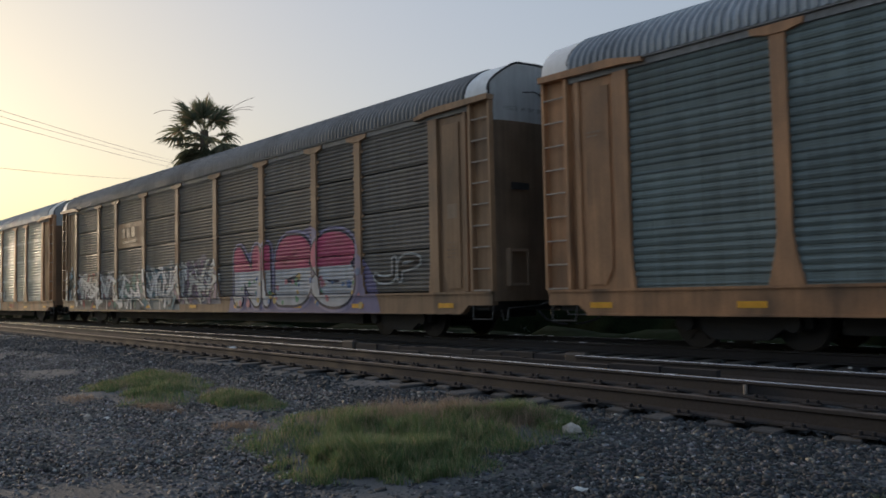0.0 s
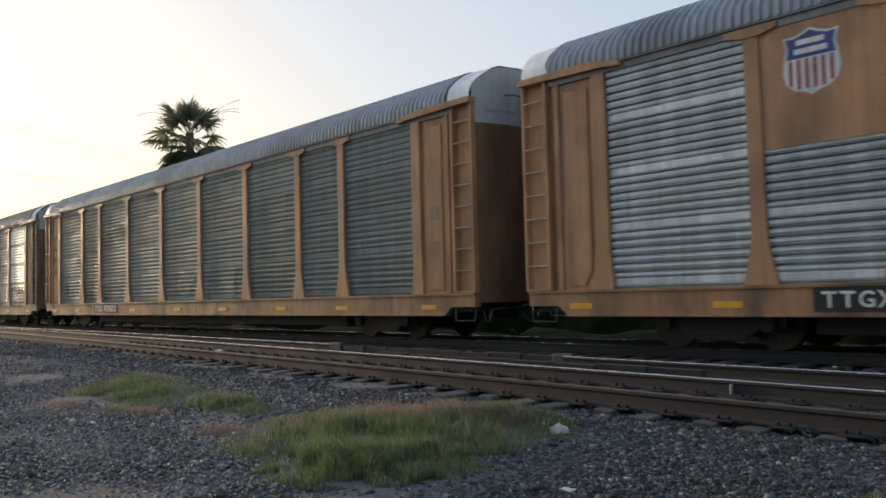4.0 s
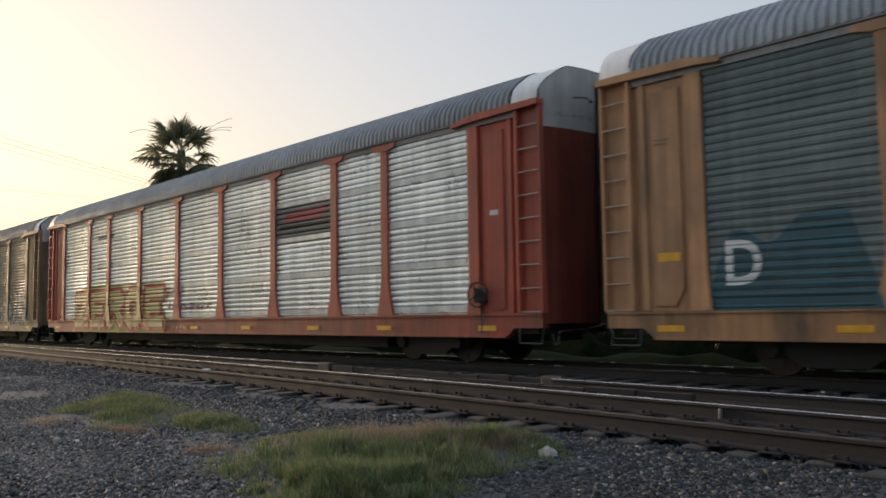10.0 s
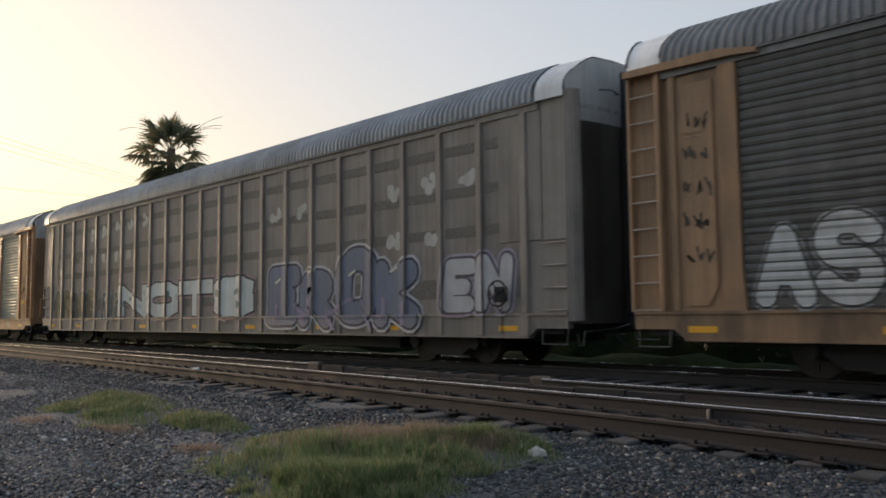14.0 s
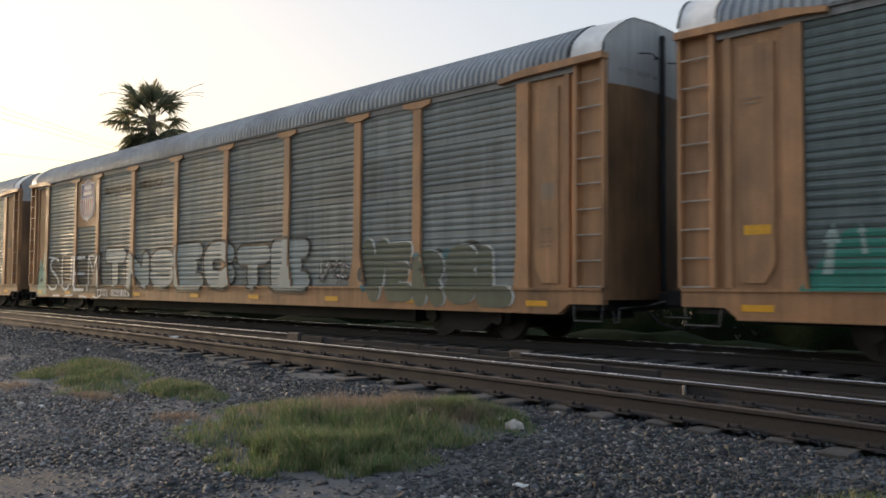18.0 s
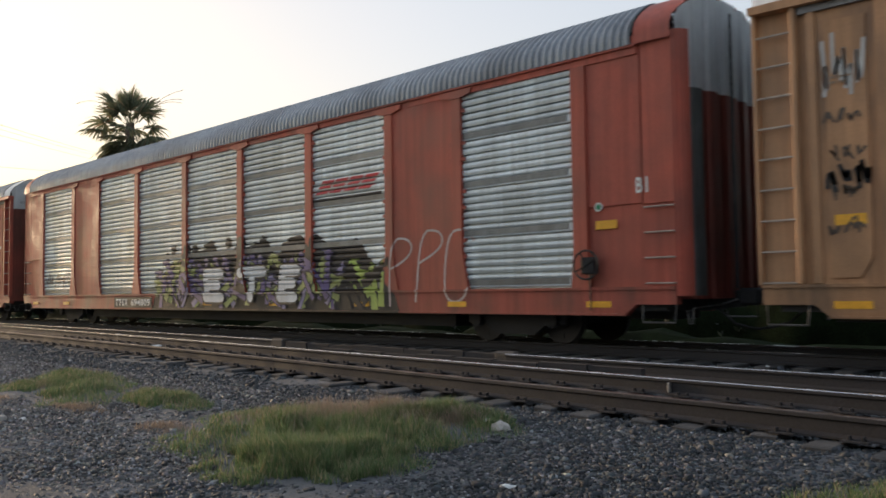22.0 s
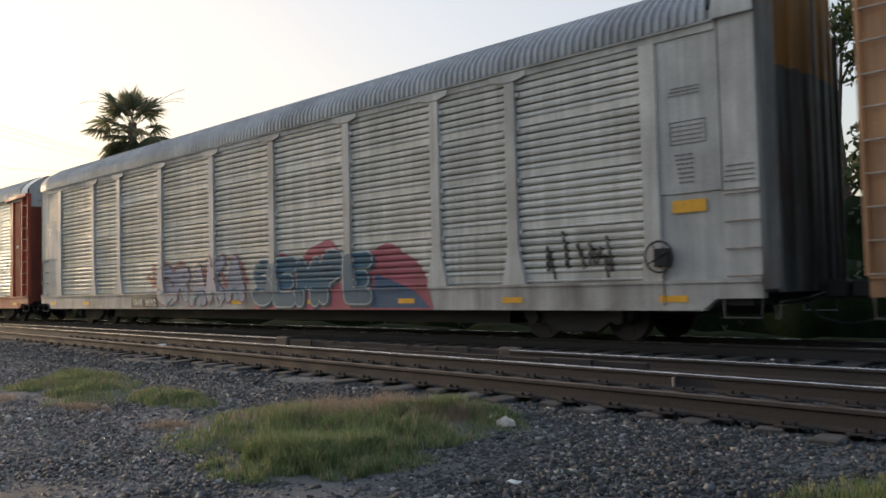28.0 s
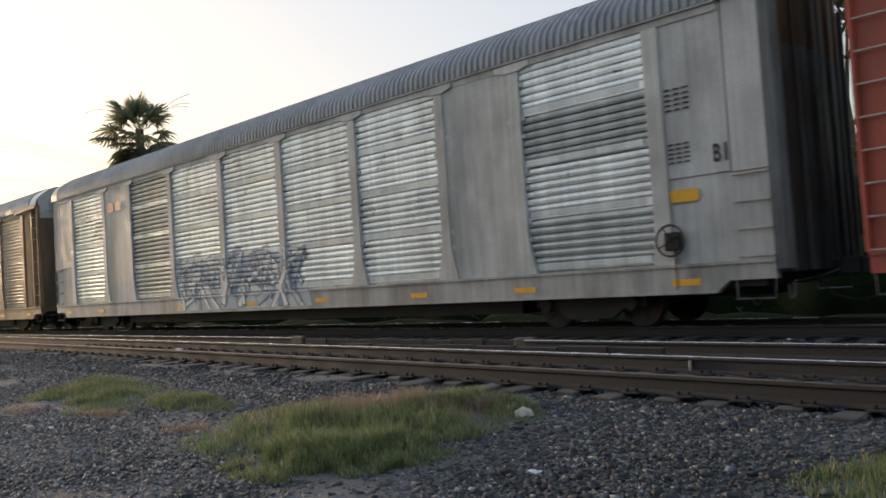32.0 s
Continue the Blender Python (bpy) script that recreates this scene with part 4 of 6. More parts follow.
def piece(car, text, x0, x1, z0, z1, fill, line, fat=0.07, lean=0.0, wob=0.15, seed=1, halo=None, shine=None, back=None, drop=None, edge=0.045, ring=None, square=False):
    """A painted word: optional background cloud, swollen outline, fill, and bright flecks."""
    slot = (x1 - x0) / len(text)
    r = min(slot * 0.165, (z1 - z0) * 0.14) * (0.62 + 3.6 * fat)
    e = edge * 1.15
    args = (wob, seed, lean, r + e, square)
    if back:
        paint(car, cloud(x0 - 0.35, x1 + 0.35, z0 - 0.05, z1 + 0.3, max(4, len(text) * 2), 0.16, seed), back, 0, label="sprayed background cloud")
    if halo:
        paint_bubbles(car, bubble(text, x0, x1, z0, z1, r + 2 * e, *args), halo, 1, "letter_glow")
    if drop:
        paint_bubbles(car, bubble(text, x0 + 0.1, x1 + 0.1, z0 - 0.07, z1 - 0.07, r + e, *args), drop, 3, "letter_shade")
    paint_bubbles(car, bubble(text, x0, x1, z0, z1, r + e, *args), line, 5, "letter_outline")
    paint_bubbles(car, bubble(text, x0, x1, z0, z1, r, *args), fill, 7)
    if ring:
        paint_bubbles(car, bubble(text, x0, x1, z0, z1, r * 0.72, *args), ring, 9, "letter_line")
        paint_bubbles(car, bubble(text, x0, x1, z0, z1, r * 0.45, *args), fill, 11, "letter_core")
    if shine:
        rng = random.Random(seed + 5)
        w = slot
        for i in range(len(text)):
            cx, cz = x0 + w * (i + 0.3 + 0.3 * rng.random()), z1 - (z1 - z0) * (0.1 + 0.25 * rng.random())
            paint(car, [ribbon([(cx - 0.13, cz - 0.05), (cx, cz), (cx + 0.12, cz + 0.06)], 0.03)], shine, 10, "paint_fleck")


def dots(car, x0, x1, z0, z1, count, colors, seed, r=0.07, layer=9):
    """Small sprayed blotches."""
    rng = random.Random(seed)
    for c in colors:
        paint(car, [disc(rng.uniform(x0, x1), rng.uniform(z0, z1), r * rng.uniform(0.6, 1.5), 8) for _ in range(count)], c, layer, "graffiti", "small sprayed blotches")


def puffs(car, x0, x1, z0, z1, count, color, seed, r=0.18, layer=0):
    """Overlapping round puffs along an edge."""
    rng = random.Random(seed)
    paint(car, [disc(x0 + (x1 - x0) * (k + rng.random()) / count, rng.uniform(z0, z1), r * rng.uniform(0.6, 1.3), 12) for k in range(count)], color, layer, "graffiti", "sprayed puffs")


def wild(car, x0, x1, z0, z1, colors, count, seed, size=0.5, back=None, line=(0.02, 0.02, 0.024)):
    if back:
        paint(car, cloud(x0 - 0.3, x1 + 0.3, z0, z1 + 0.15, max(5, int((x1 - x0) * 1.6)), 0.2, seed), back, 0)
    for k, c in enumerate(colors):
        n = int(count * 1.5)
        paint(car, shards(x0, x1, z0, z1, n, seed + 7 * k, size * 0.8, 0.035), line, 2 + k * 2)
        paint(car, shards(x0, x1, z0, z1, n, seed + 7 * k, size * 0.8), c, 3 + k * 2)


def sign(car, text, x0, x1, z, h, plate=True, color=None, y=Y_SILL, bars=False):
    """Stencilled lettering on a plate."""
    if plate:
        part("lettering_panel", box(bmesh.new(), x0 - 0.1, x1 + 0.1, y - 0.012, y - 0.002, z - 0.07, z + h + 0.07), M_BLACK, car, "black lettering panel")
    me = bpy.data.meshes.new("lettering")
    vv, ff = [], []
    if bars:
        polys = []
        n = len(text)
        for i, ch in enumerate(text):
            if ch != " ":
                a = x0 + (x1 - x0) * i / n
                b = a + (x1 - x0) / n * 0.72
                polys.append(([(a, z), (b, z), (b, z + h), (a, z + h)], [(0, 1, 2, 3)]))
    else:
        polys = letters(text, x0, x1, z, z + h, 0.012, gap=0.28)
    for pts, fs in polys:
        s = len(vv)
        vv += [(x, y - 0.018, zz) for x, zz in pts]
        ff += [[s + i for i in f] for f in fs]
    me.from_pydata(vv, [], ff)
    tagged(obj("lettering", me, color or M_WHITE, car, "stencilled lettering"), kind="stuff")


def bmesh_disc(x, y, z, r):
    bm = bmesh.new()
    bmesh.ops.create_cone(bm, cap_ends=True, segments=24, radius1=r, radius2=r, depth=0.006, matrix=Matrix.Translation((x, y, z)) @ Matrix.Rotation(math.pi / 2, 4, "X"))
    return bm


def reflectors(car, xs, z=0.66):
    for x in xs:
        obj("reflector", shared("reflector", lambda: box(bmesh.new(), -0.24, 0.24, Y_SILL - 0.008, Y_SILL - 0.001, -0.05, 0.05)), M_REFL, car, "yellow reflective strip", pose(x, 0, z + 0.06))


SHIELD = [(-0.62, 0.62), (-0.42, 0.60), (-0.2, 0.66), (0.0, 0.76), (0.2, 0.66), (0.42, 0.60), (0.62, 0.62), (0.55, 0.36), (0.60, 0.1), (0.64, -0.2), (0.58, -0.46), (0.38, -0.64), (0.12, -0.70), (0.0, -0.78), (-0.12, -0.70), (-0.38, -0.64), (-0.58, -0.46), (-0.64, -0.2), (-0.60, 0.1), (-0.55, 0.36)]


def shield(car, x, z, s, plate_m, faded=False, z0=2.9):
    """A flat painted plate across the narrow bay, with a striped shield on it."""
    obj("sign_plate", plate_mesh(1.72, Z_TOP - z0), plate_m, car, "flat yellow sign plate", pose(-8.075, Y_PANEL - 0.012, Z_TOP))
    y = Y_PANEL - 0.024
    def plate(points, mt, lift, lab):
        part("shield", prism(bmesh.new(), [(x + a * s, z + b * s) for a, b in points], y - lift - 0.003, y - lift), mt, car, lab)
    plate([(a * 1.1, b * 1.08) for a, b in SHIELD], M_WHITE, 0.0, "white shield rim")
    top = [p for p in SHIELD if p[1] >= 0.09]
    plate(top, spray((0.05, 0.07, 0.24)), 0.004, "blue upper field")
    low = [(0.60, 0.08)] + [p for p in SHIELD if p[1] < 0.09] + [(-0.60, 0.08)]
    plate(low, M_WHITE, 0.004, "white lower field")
    if not faded:
        for k in range(6):
            a = -0.5 + k * 0.2
            plate([(a - 0.045, 0.06), (a + 0.045, 0.06), (a + 0.045, -0.56 - 0.1 * (abs(a) < 0.35)), (a - 0.045, -0.56 - 0.1 * (abs(a) < 0.35))], spray((0.36, 0.05, 0.06)), 0.008, "red stripe")
    for b, w in ((0.42, 0.34), (0.2, 0.40)):
        plate([(-w, b), (w, b), (w, b + 0.13), (-w, b + 0.13)], M_WHITE, 0.009, "pale bar")


def swoosh(car, x0, x1, z0, z1):
    """A slanted red word mark as plain bars over a black line."""
    n = 4
    w = (x1 - x0 - 0.3) / n
    bars = []
    for i in range(n):
        a = x0 + w * i
        for f, g in ((0.0, 0.28), (0.42, 0.66), (0.78, 1.0)):
            bars.append(([(a + 0.3 * f, z0 + (z1 - z0) * f), (a + w * 0.86 + 0.3 * f, z0 + (z1 - z0) * f), (a + w * 0.9 + 0.3 * g, z0 + (z1 - z0) * g), (a + 0.3 * g, z0 + (z1 - z0) * g)], [(0, 1, 2, 3)]))
    for b in bars:
        paint(car, [b], (0.50, 0.03, 0.04), 1, "logo_bar", "slanted red bar")
    paint(car, [([(x0 - 0.1, z0 - 0.2), (x1, z0 - 0.2), (x1, z0 - 0.1), (x0 - 0.1, z0 - 0.1)], [(0, 1, 2, 3)])], BLACKP, 1, "logo_line", "black line")


REFL_X = (-12.4, -9.6, -3.9, -0.2, 2.9, 6.2, 9.0, 12.2)
for _c in CAR.values():
    reflectors(_c, REFL_X)

c = CAR[0]
paint(c, cloud(2.3, 9.9, 0.56, 2.75, 5, 0.3, 3), (0.19, 0.17, 0.31), 0, label="violet sprayed background")
for _w, _a, _b, _n in (("N", 2.6, 4.3, 3), ("I", 4.05, 5.1, 3), ("BS", 5.0, 8.9, 6)):
    piece(c, _w, _a, _b, 0.6, 2.55, (0.50, 0.51, 0.55), (0.02, 0.02, 0.05), 0.13, 0, 0.12, _n, halo=(0.30, 0.28, 0.44), edge=0.06)
    paint_bubbles(c, bubble(_w, _a, _b, 0.6, 2.55, min((_b - _a) / len(_w) * 0.165, 0.273) * 1.088, 0.12, _n, 0, min((_b - _a) / len(_w) * 0.165, 0.273) * 1.088 + 0.069), (0.46, 0.07, 0.17), 11, "letter_top", 1.72)
dots(c, 2.8, 9.2, 0.7, 1.55, 12, [(0.5, 0.36, 0.12), (0.08, 0.16, 0.36), (0.5, 0.2, 0.24), (0.16, 0.34, 0.2)], 31, 0.07, 10)
wild(c, -1.4, 1.5, 0.8, 2.2, [WHITE, (0.25, 0.18, 0.28), SILVERP], 9, 21, 0.5, back=(0.2, 0.19, 0.24))
wild(c, -4.4, -1.5, 0.62, 2.1, [(0.10, 0.22, 0.28), SILVERP, WHITE], 9, 22, 0.55, back=(0.16, 0.2, 0.22))
wild(c, -7.1, -4.5, 0.62, 2.0, [SILVERP, (0.12, 0.25, 0.22), WHITE], 8, 23, 0.5, back=(0.2, 0.22, 0.22))
wild(c, -11.8, -7.3, 0.62, 2.1, [(0.28, 0.05, 0.07), (0.5, 0.5, 0.52), (0.10, 0.10, 0.12), WHITE], 12, 24, 0.5, back=(0.10, 0.09, 0.11))
paint(c, scrawl(-11.6, -7.4, 0.9, 2.0, 9, 26, 0.03), WHITE, 12)
wild(c, -12.75, -12.05, 1.0, 2.3, [WHITE, SKYB, BLACKP], 4, 25, 0.3, back=SILVERP)
piece(c, "JP", 9.6, 11.4, 1.2, 1.9, BLACKP, SILVERP, 0.0, 0, 0.1, 4)
obj("sign_plate", plate_mesh(2.5, 0.93), M_TAN, c, "tan sign plate", pose(-5.72, Y_PANEL - 0.012, 3.86))
sign(c, "III", -6.5, -5.0, 3.3, 0.38, False, spray((0.08, 0.06, 0.05)), Y_PANEL - 0.02, bars=True)
sign(c, "I", -6.4, -4.5, 3.1, 0.08, False, spray((0.08, 0.06, 0.05)), Y_PANEL - 0.02, bars=True)

c = CAR[1]
shield(c, -8.18, 4.13, 0.58, M_YELLOW, z0=2.96)
sign(c, "TTGX 978809", -8.2, -5.5, 0.68, 0.2)
sign(c, "R1", -4.75, -4.4, 0.68, 0.2, False)
sign(c, "III", 6.1, 7.0, 0.68, 0.2, False, spray((0.3, 0.05, 0.03)), bars=True)
for _r in range(3):
    for _k in range(6):
        _x, _z = 2.08 + 0.38 * _k + 0.05 * _r, 1.82 - 0.47 * _r + 0.03 * (_k % 3)
        _h = 0.25 if _r < 2 else 0.33
        for _g, _col, _lay in ((0.035, BLACKP, 2), (0.0, (0.58, 0.6, 0.6), 5)):
            paint(c, [([(_x + (0.19 + _g) * math.cos(a), _z + (_h + _g) * math.sin(a) * (1.25 if _r == 2 and math.sin(a) < 0 else 1.0)) for a in [math.tau * i / 14 for i in range(14)]], [tuple(range(14))])], _col, _lay + 0.3 * (_k % 3), "painted_tooth")
for _x in (4.55, 4.95):
    for _g, _col, _lay in ((0.035, BLACKP, 2), (0.0, (0.58, 0.6, 0.6), 5)):
        paint(c, [([(_x + (0.17 + _g) * math.cos(a), 1.35 + (0.22 + _g) * math.sin(a)) for a in [math.tau * i / 14 for i in range(14)]], [tuple(range(14))])], _col, _lay, "painted_tooth")

c = CAR[2]
sign(c, "TTGX 979522", -7.6, -5.4, 0.68, 0.2)
paint(c, shards(-6.8, -4.6, 3.15, 3.85, 6, 31, 0.4), (0.03, 0.03, 0.035), 1)
paint(c, scrawl(-12.7, -12.15, 2.2, 4.2, 5, 32, 0.022), BLACKP, 1)
paint(c, scrawl(-11.4, -4.8, 1.0, 1.9, 9, 33, 0.03), (0.05, 0.055, 0.06), 1)
paint(c, letters("SZIJ", -1.0, 3.4, 0.9, 2.0, 0.0, 0.2, 0.2, 34), (0.11, 0.15, 0.16), 1)

c = CAR[3]
paint(c, cloud(-3.1, 3.75, 0.56, 2.3, 7, 0.16, 5), BLACKP, 0, label="black sprayed background")
puffs(c, -2.6, 2.8, 2.02, 2.26, 9, BLACKP, 56, 0.2)
puffs(c, -3.25, -3.0, 0.9, 1.5, 3, BLACKP, 57, 0.12)
puffs(c, 3.6, 3.95, 0.8, 1.6, 3, BLACKP, 58, 0.17)
paint(c, shards(-2.6, 3.0, 0.62, 1.95, 20, 59, 0.3), (0.60, 0.55, 0.36), 1)
paint(c, shards(-2.4, 3.2, 0.7, 1.8, 9, 60, 0.22), (0.55, 0.26, 0.2), 1.4)
paint(c, [([(3.0, 1.45), (3.25, 1.4), (3.85, 0.58), (3.3, 0.58)], [(0, 1, 2, 3)]), ([(2.65, 1.0), (2.9, 1.05), (2.95, 0.6), (2.6, 0.6)], [(0, 1, 2, 3)])], (0.62, 0.6, 0.52), 2)
piece(c, "KCBR", -2.85, 3.0, 0.58, 2.05, (0.022, 0.04, 0.19), (0.012, 0.014, 0.04), 0.13, 0.03, 0.12, 5, halo=(0.60, 0.56, 0.34), edge=0.02, ring=(0.05, 0.22, 0.36))
paint(c, [([(-11.65, 0.62), (-9.1, 0.56), (-8.9, 1.6), (-8.85, 2.15), (-9.6, 2.2), (-10.4, 2.12), (-11.65, 2.16)], [(0, 1, 2, 3, 4, 5, 6)])], (0.03, 0.10, 0.28), 0, label="blue sprayed block")
wild(c, -10.2, -8.8, 0.6, 1.3, [(0.02, 0.05, 0.15), (0.05, 0.16, 0.42)], 3, 52, 0.4)
for _k, (_a, _b, _z) in enumerate(((-11.5, -9.5, 1.98), (-11.4, -9.8, 1.2), (-11.3, -9.4, 0.95))):
    paint(c, scrawl(_a, _b, _z - 0.11, _z + 0.11, 9, 54 + _k, 0.02), LAV, 8 + _k)
sign(c, "TTGX 702333", -6.9, -4.45, 0.66, 0.2)
sign(c, "III", 5.9, 6.9, 0.66, 0.2, False, spray((0.3, 0.05, 0.03)), bars=True)
wild(c, 9.3, 11.4, 1.0, 1.9, [GOLD, (0.4, 0.2, 0.14), WHITE], 6, 53, 0.35)

c = CAR[4]
shield(c, -8.1, 3.93, 0.9, M_YELLOW)
sign(c, "TTGX 995552", -7.1, -4.7, 0.62, 0.18)
paint(c, cloud(-11.75, -9.2, 1.0, 2.4, 3, 0.3, 61), (0.03, 0.10, 0.13), 0)
paint(c, cloud(-9.0, -4.0, 0.56, 2.6, 4, 0.28, 62), (0.05, 0.22, 0.25), 0)
paint(c, letters("D", -11.4, -10.9, 1.4, 2.0, 0.03), WHITE, 2)
piece(c, "KRACEK", -4.1, 1.6, 0.5, 2.2, (0.6, 0.62, 0.63), BLACKP, 0.10, 0.05, 0.3, 6, halo=SILVERP, drop=BLACKP, edge=0.05)
piece(c, "MOOS", 1.8, 6.5, 0.5, 2.25, WHITE, BLACKP, 0.15, 0, 0.08, 7, halo=SILVERP, drop=BLACKP, edge=0.06)
paint(c, shards(0.4, 6.6, 1.7, 2.55, 9, 63, 0.5), (0.36, 0.27, 0.36), 0)
paint(c, shards(-0.4, 3.4, 1.9, 2.5, 4, 66, 0.35), (0.12, 0.16, 0.07), 0)
paint(c, cloud(7.15, 11.9, 0.56, 2.1, 6, 0.2, 64), (0.045, 0.12, 0.22), 0, label="blue sprayed background")
puffs(c, 7.4, 11.2, 1.75, 2.05, 8, (0.07, 0.18, 0.30), 65, 0.26)
paint(c, shards(7.4, 11.6, 0.7, 1.9, 9, 64, 0.55), (0.09, 0.22, 0.35), 2)
paint(c, shards(7.6, 11.4, 0.8, 1.8, 8, 67, 0.4), (0.035, 0.06, 0.13), 3)

c = CAR[5]
paint(c, [([(-10.6, 0.56), (-2.3, 0.56), (-2.15, 0.95), (-2.5, 1.35), (-2.5, 2.2), (-5.0, 2.22), (-8.6, 2.28), (-10.6, 2.1)], [tuple(range(8))])], (0.36, 0.38, 0.10), 0, label="olive yellow sprayed outline")
piece(c, "ZEROE", -10.55, -2.35, 0.58, 2.15, (0.62, 0.52, 0.24), (0.38, 0.045, 0.04), 0.05, 0, 0.05, 8, edge=0.12, square=True)
paint(c, shards(-10.3, -2.6, 0.62, 1.2, 12, 8, 0.35), (0.55, 0.24, 0.14), 9)
paint_bubbles(c, bubble("ZERO", -2.5, -1.1, 1.72, 2.08, 0.024, 0.2, 71, 0.25, 0.03), (0.26, 0.05, 0.08), 1, "tag_letter")
paint(c, scrawl(-2.2, 0.7, 1.2, 1.55, 9, 72, 0.022), (0.26, 0.05, 0.08), 1)
for _z in (4.02, 2.98):
    paint(c, [([(-8.3, _z - 0.1), (-8.2, _z + 0.12), (-6.75, _z + 0.1), (-6.7, _z - 0.1)], [(0, 1, 2, 3)])], (0.14, 0.15, 0.16), 0, "repainted_patch", "dull grey repainted patch")
paint(c, scrawl(-1.4, -0.6, 0.62, 0.85, 4, 73, 0.02), (0.55, 0.45, 0.2), 1)
paint(c, [([(4.5, 3.0), (7.0, 3.0), (7.0, 3.95), (4.5, 3.95)], [(0, 1, 2, 3)])], (0.13, 0.14, 0.15), 0, "repainted_patch", "dull grey repainted patch")
swoosh(c, 4.75, 6.9, 3.45, 3.7)

c = CAR[6]
piece(c, "DYNOE", -1.55, 4.35, 0.62, 2.2, (0.32, 0.37, 0.40), (0.02, 0.02, 0.035), 0.155, 0, 0.1, 9, halo=(0.42, 0.42, 0.45), edge=0.05)
piece(c, "ASKOH", -11.6, -7.1, 0.95, 2.2, (0.50, 0.51, 0.51), (0.06, 0.06, 0.06), 0.11, 0, 0.25, 10, halo=(0.3, 0.3, 0.3), edge=0.03)
piece(c, "ENS", -6.8, -4.7, 1.0, 2.15, (0.36, 0.38, 0.37), (0.03, 0.06, 0.055), 0.09, 0.05, 0.3, 11, halo=(0.07, 0.2, 0.17), edge=0.03)
wild(c, 4.8, 9.2, 0.9, 2.1, [SILVERP, (0.2, 0.2, 0.2)], 9, 81, 0.45)
wild(c, 9.4, 12.0, 0.8, 2.3, [SILVERP, WHITE, BLACKP], 8, 82, 0.45, back=(0.35, 0.36, 0.36))
paint(c, scrawl(-12.7, -12.15, 1.7, 4.3, 6, 83, 0.02), (0.05, 0.04, 0.03), 1)
sign(c, "TTGX 160913", -7.7, -5.1, 0.68, 0.18)
sign(c, "R1", -4.2, -3.85, 0.68, 0.2)

c = CAR[7]
piece(c, "NOTS", -5.9, 3.0, 0.95, 2.15, (0.58, 0.62, 0.61), (0.03, 0.03, 0.035), 0.16, 0, 0.03, 12, halo=(0.30, 0.22, 0.26), edge=0.05, square=True)
dots(c, -5.7, 2.8, 1.05, 2.05, 9, [(0.10, 0.2, 0.16), (0.42, 0.46, 0.46)], 121, 0.08, 10)
piece(c, "EROK", 3.7, 9.7, 0.6, 2.35, (0.15, 0.18, 0.26), (0.025, 0.03, 0.07), 0.12, 0, 0.25, 13, halo=(0.5, 0.51, 0.54), edge=0.05, shine=(0.6, 0.6, 0.5))
paint(c, shards(3.8, 9.6, 0.65, 1.4, 8, 122, 0.35), (0.25, 0.22, 0.34), 11)
piece(c, "EN", 10.3, 12.2, 0.9, 2.2, (0.5, 0.5, 0.52), (0.08, 0.07, 0.1), 0.11, 0.1, 0.2, 14, halo=(0.36, 0.33, 0.42))
paint_bubbles(c, bubble("PROSE", -12.25, -8.0, 0.95, 2.08, 0.18, 0.1, 15, 0, 0.18), (0.30, 0.34, 0.33), 1, "letter_glow")
paint_bubbles(c, bubble("PROSE", -12.3, -8.05, 0.92, 2.05, 0.18, 0.1, 15, 0, 0.18), (0.018, 0.035, 0.035), 3)
piece(c, "RIP", -7.5, -6.0, 0.85, 1.95, (0.02, 0.05, 0.08), (0.42, 0.45, 0.46), 0.10, 0.1, 0.2, 16, edge=0.025)
sign(c, "CNA", -10.3, -9.7, 3.1, 0.2, False, M_BLACK, Y_PANEL + 0.006)
sign(c, "712 887", -10.2, -8.75, 2.5, 0.22, False, spray((0.07, 0.06, 0.06)), Y_PANEL + 0.006)
for _i, (_x, _z, _w, _h) in enumerate(((-8.7, 3.8, 0.45, 0.55), (-7.6, 3.85, 0.6, 0.5), (-6.5, 3.9, 0.6, 0.5), (-5.4, 3.95, 0.7, 0.5), (-4.3, 4.0, 0.7, 0.5), (-8.7, 3.0, 0.4, 0.3), (-7.6, 3.0, 0.5, 0.3), (-6.5, 3.0, 0.5, 0.35), (-5.4, 3.05, 0.5, 0.3), (8.5, 3.4, 0.7, 0.6), (9.7, 3.5, 0.7, 0.6), (10.8, 3.5, 0.7, 0.6), (5.0, 3.4, 0.6, 0.5), (3.8, 3.4, 0.6, 0.5), (8.5, 2.4, 0.7, 0.4), (9.7, 2.4, 0.7, 0.4))):
    _r = random.Random(90 + _i)
    paint(c, [disc(_x + _w * (0.15 + 0.6 * _r.random()), _z + _h * (0.15 + 0.6 * _r.random()), 0.06 + 0.09 * _r.random(), 7) for _ in range(6)], (0.45, 0.45, 0.43), 0, "worn_patch", "pale worn primer patch")

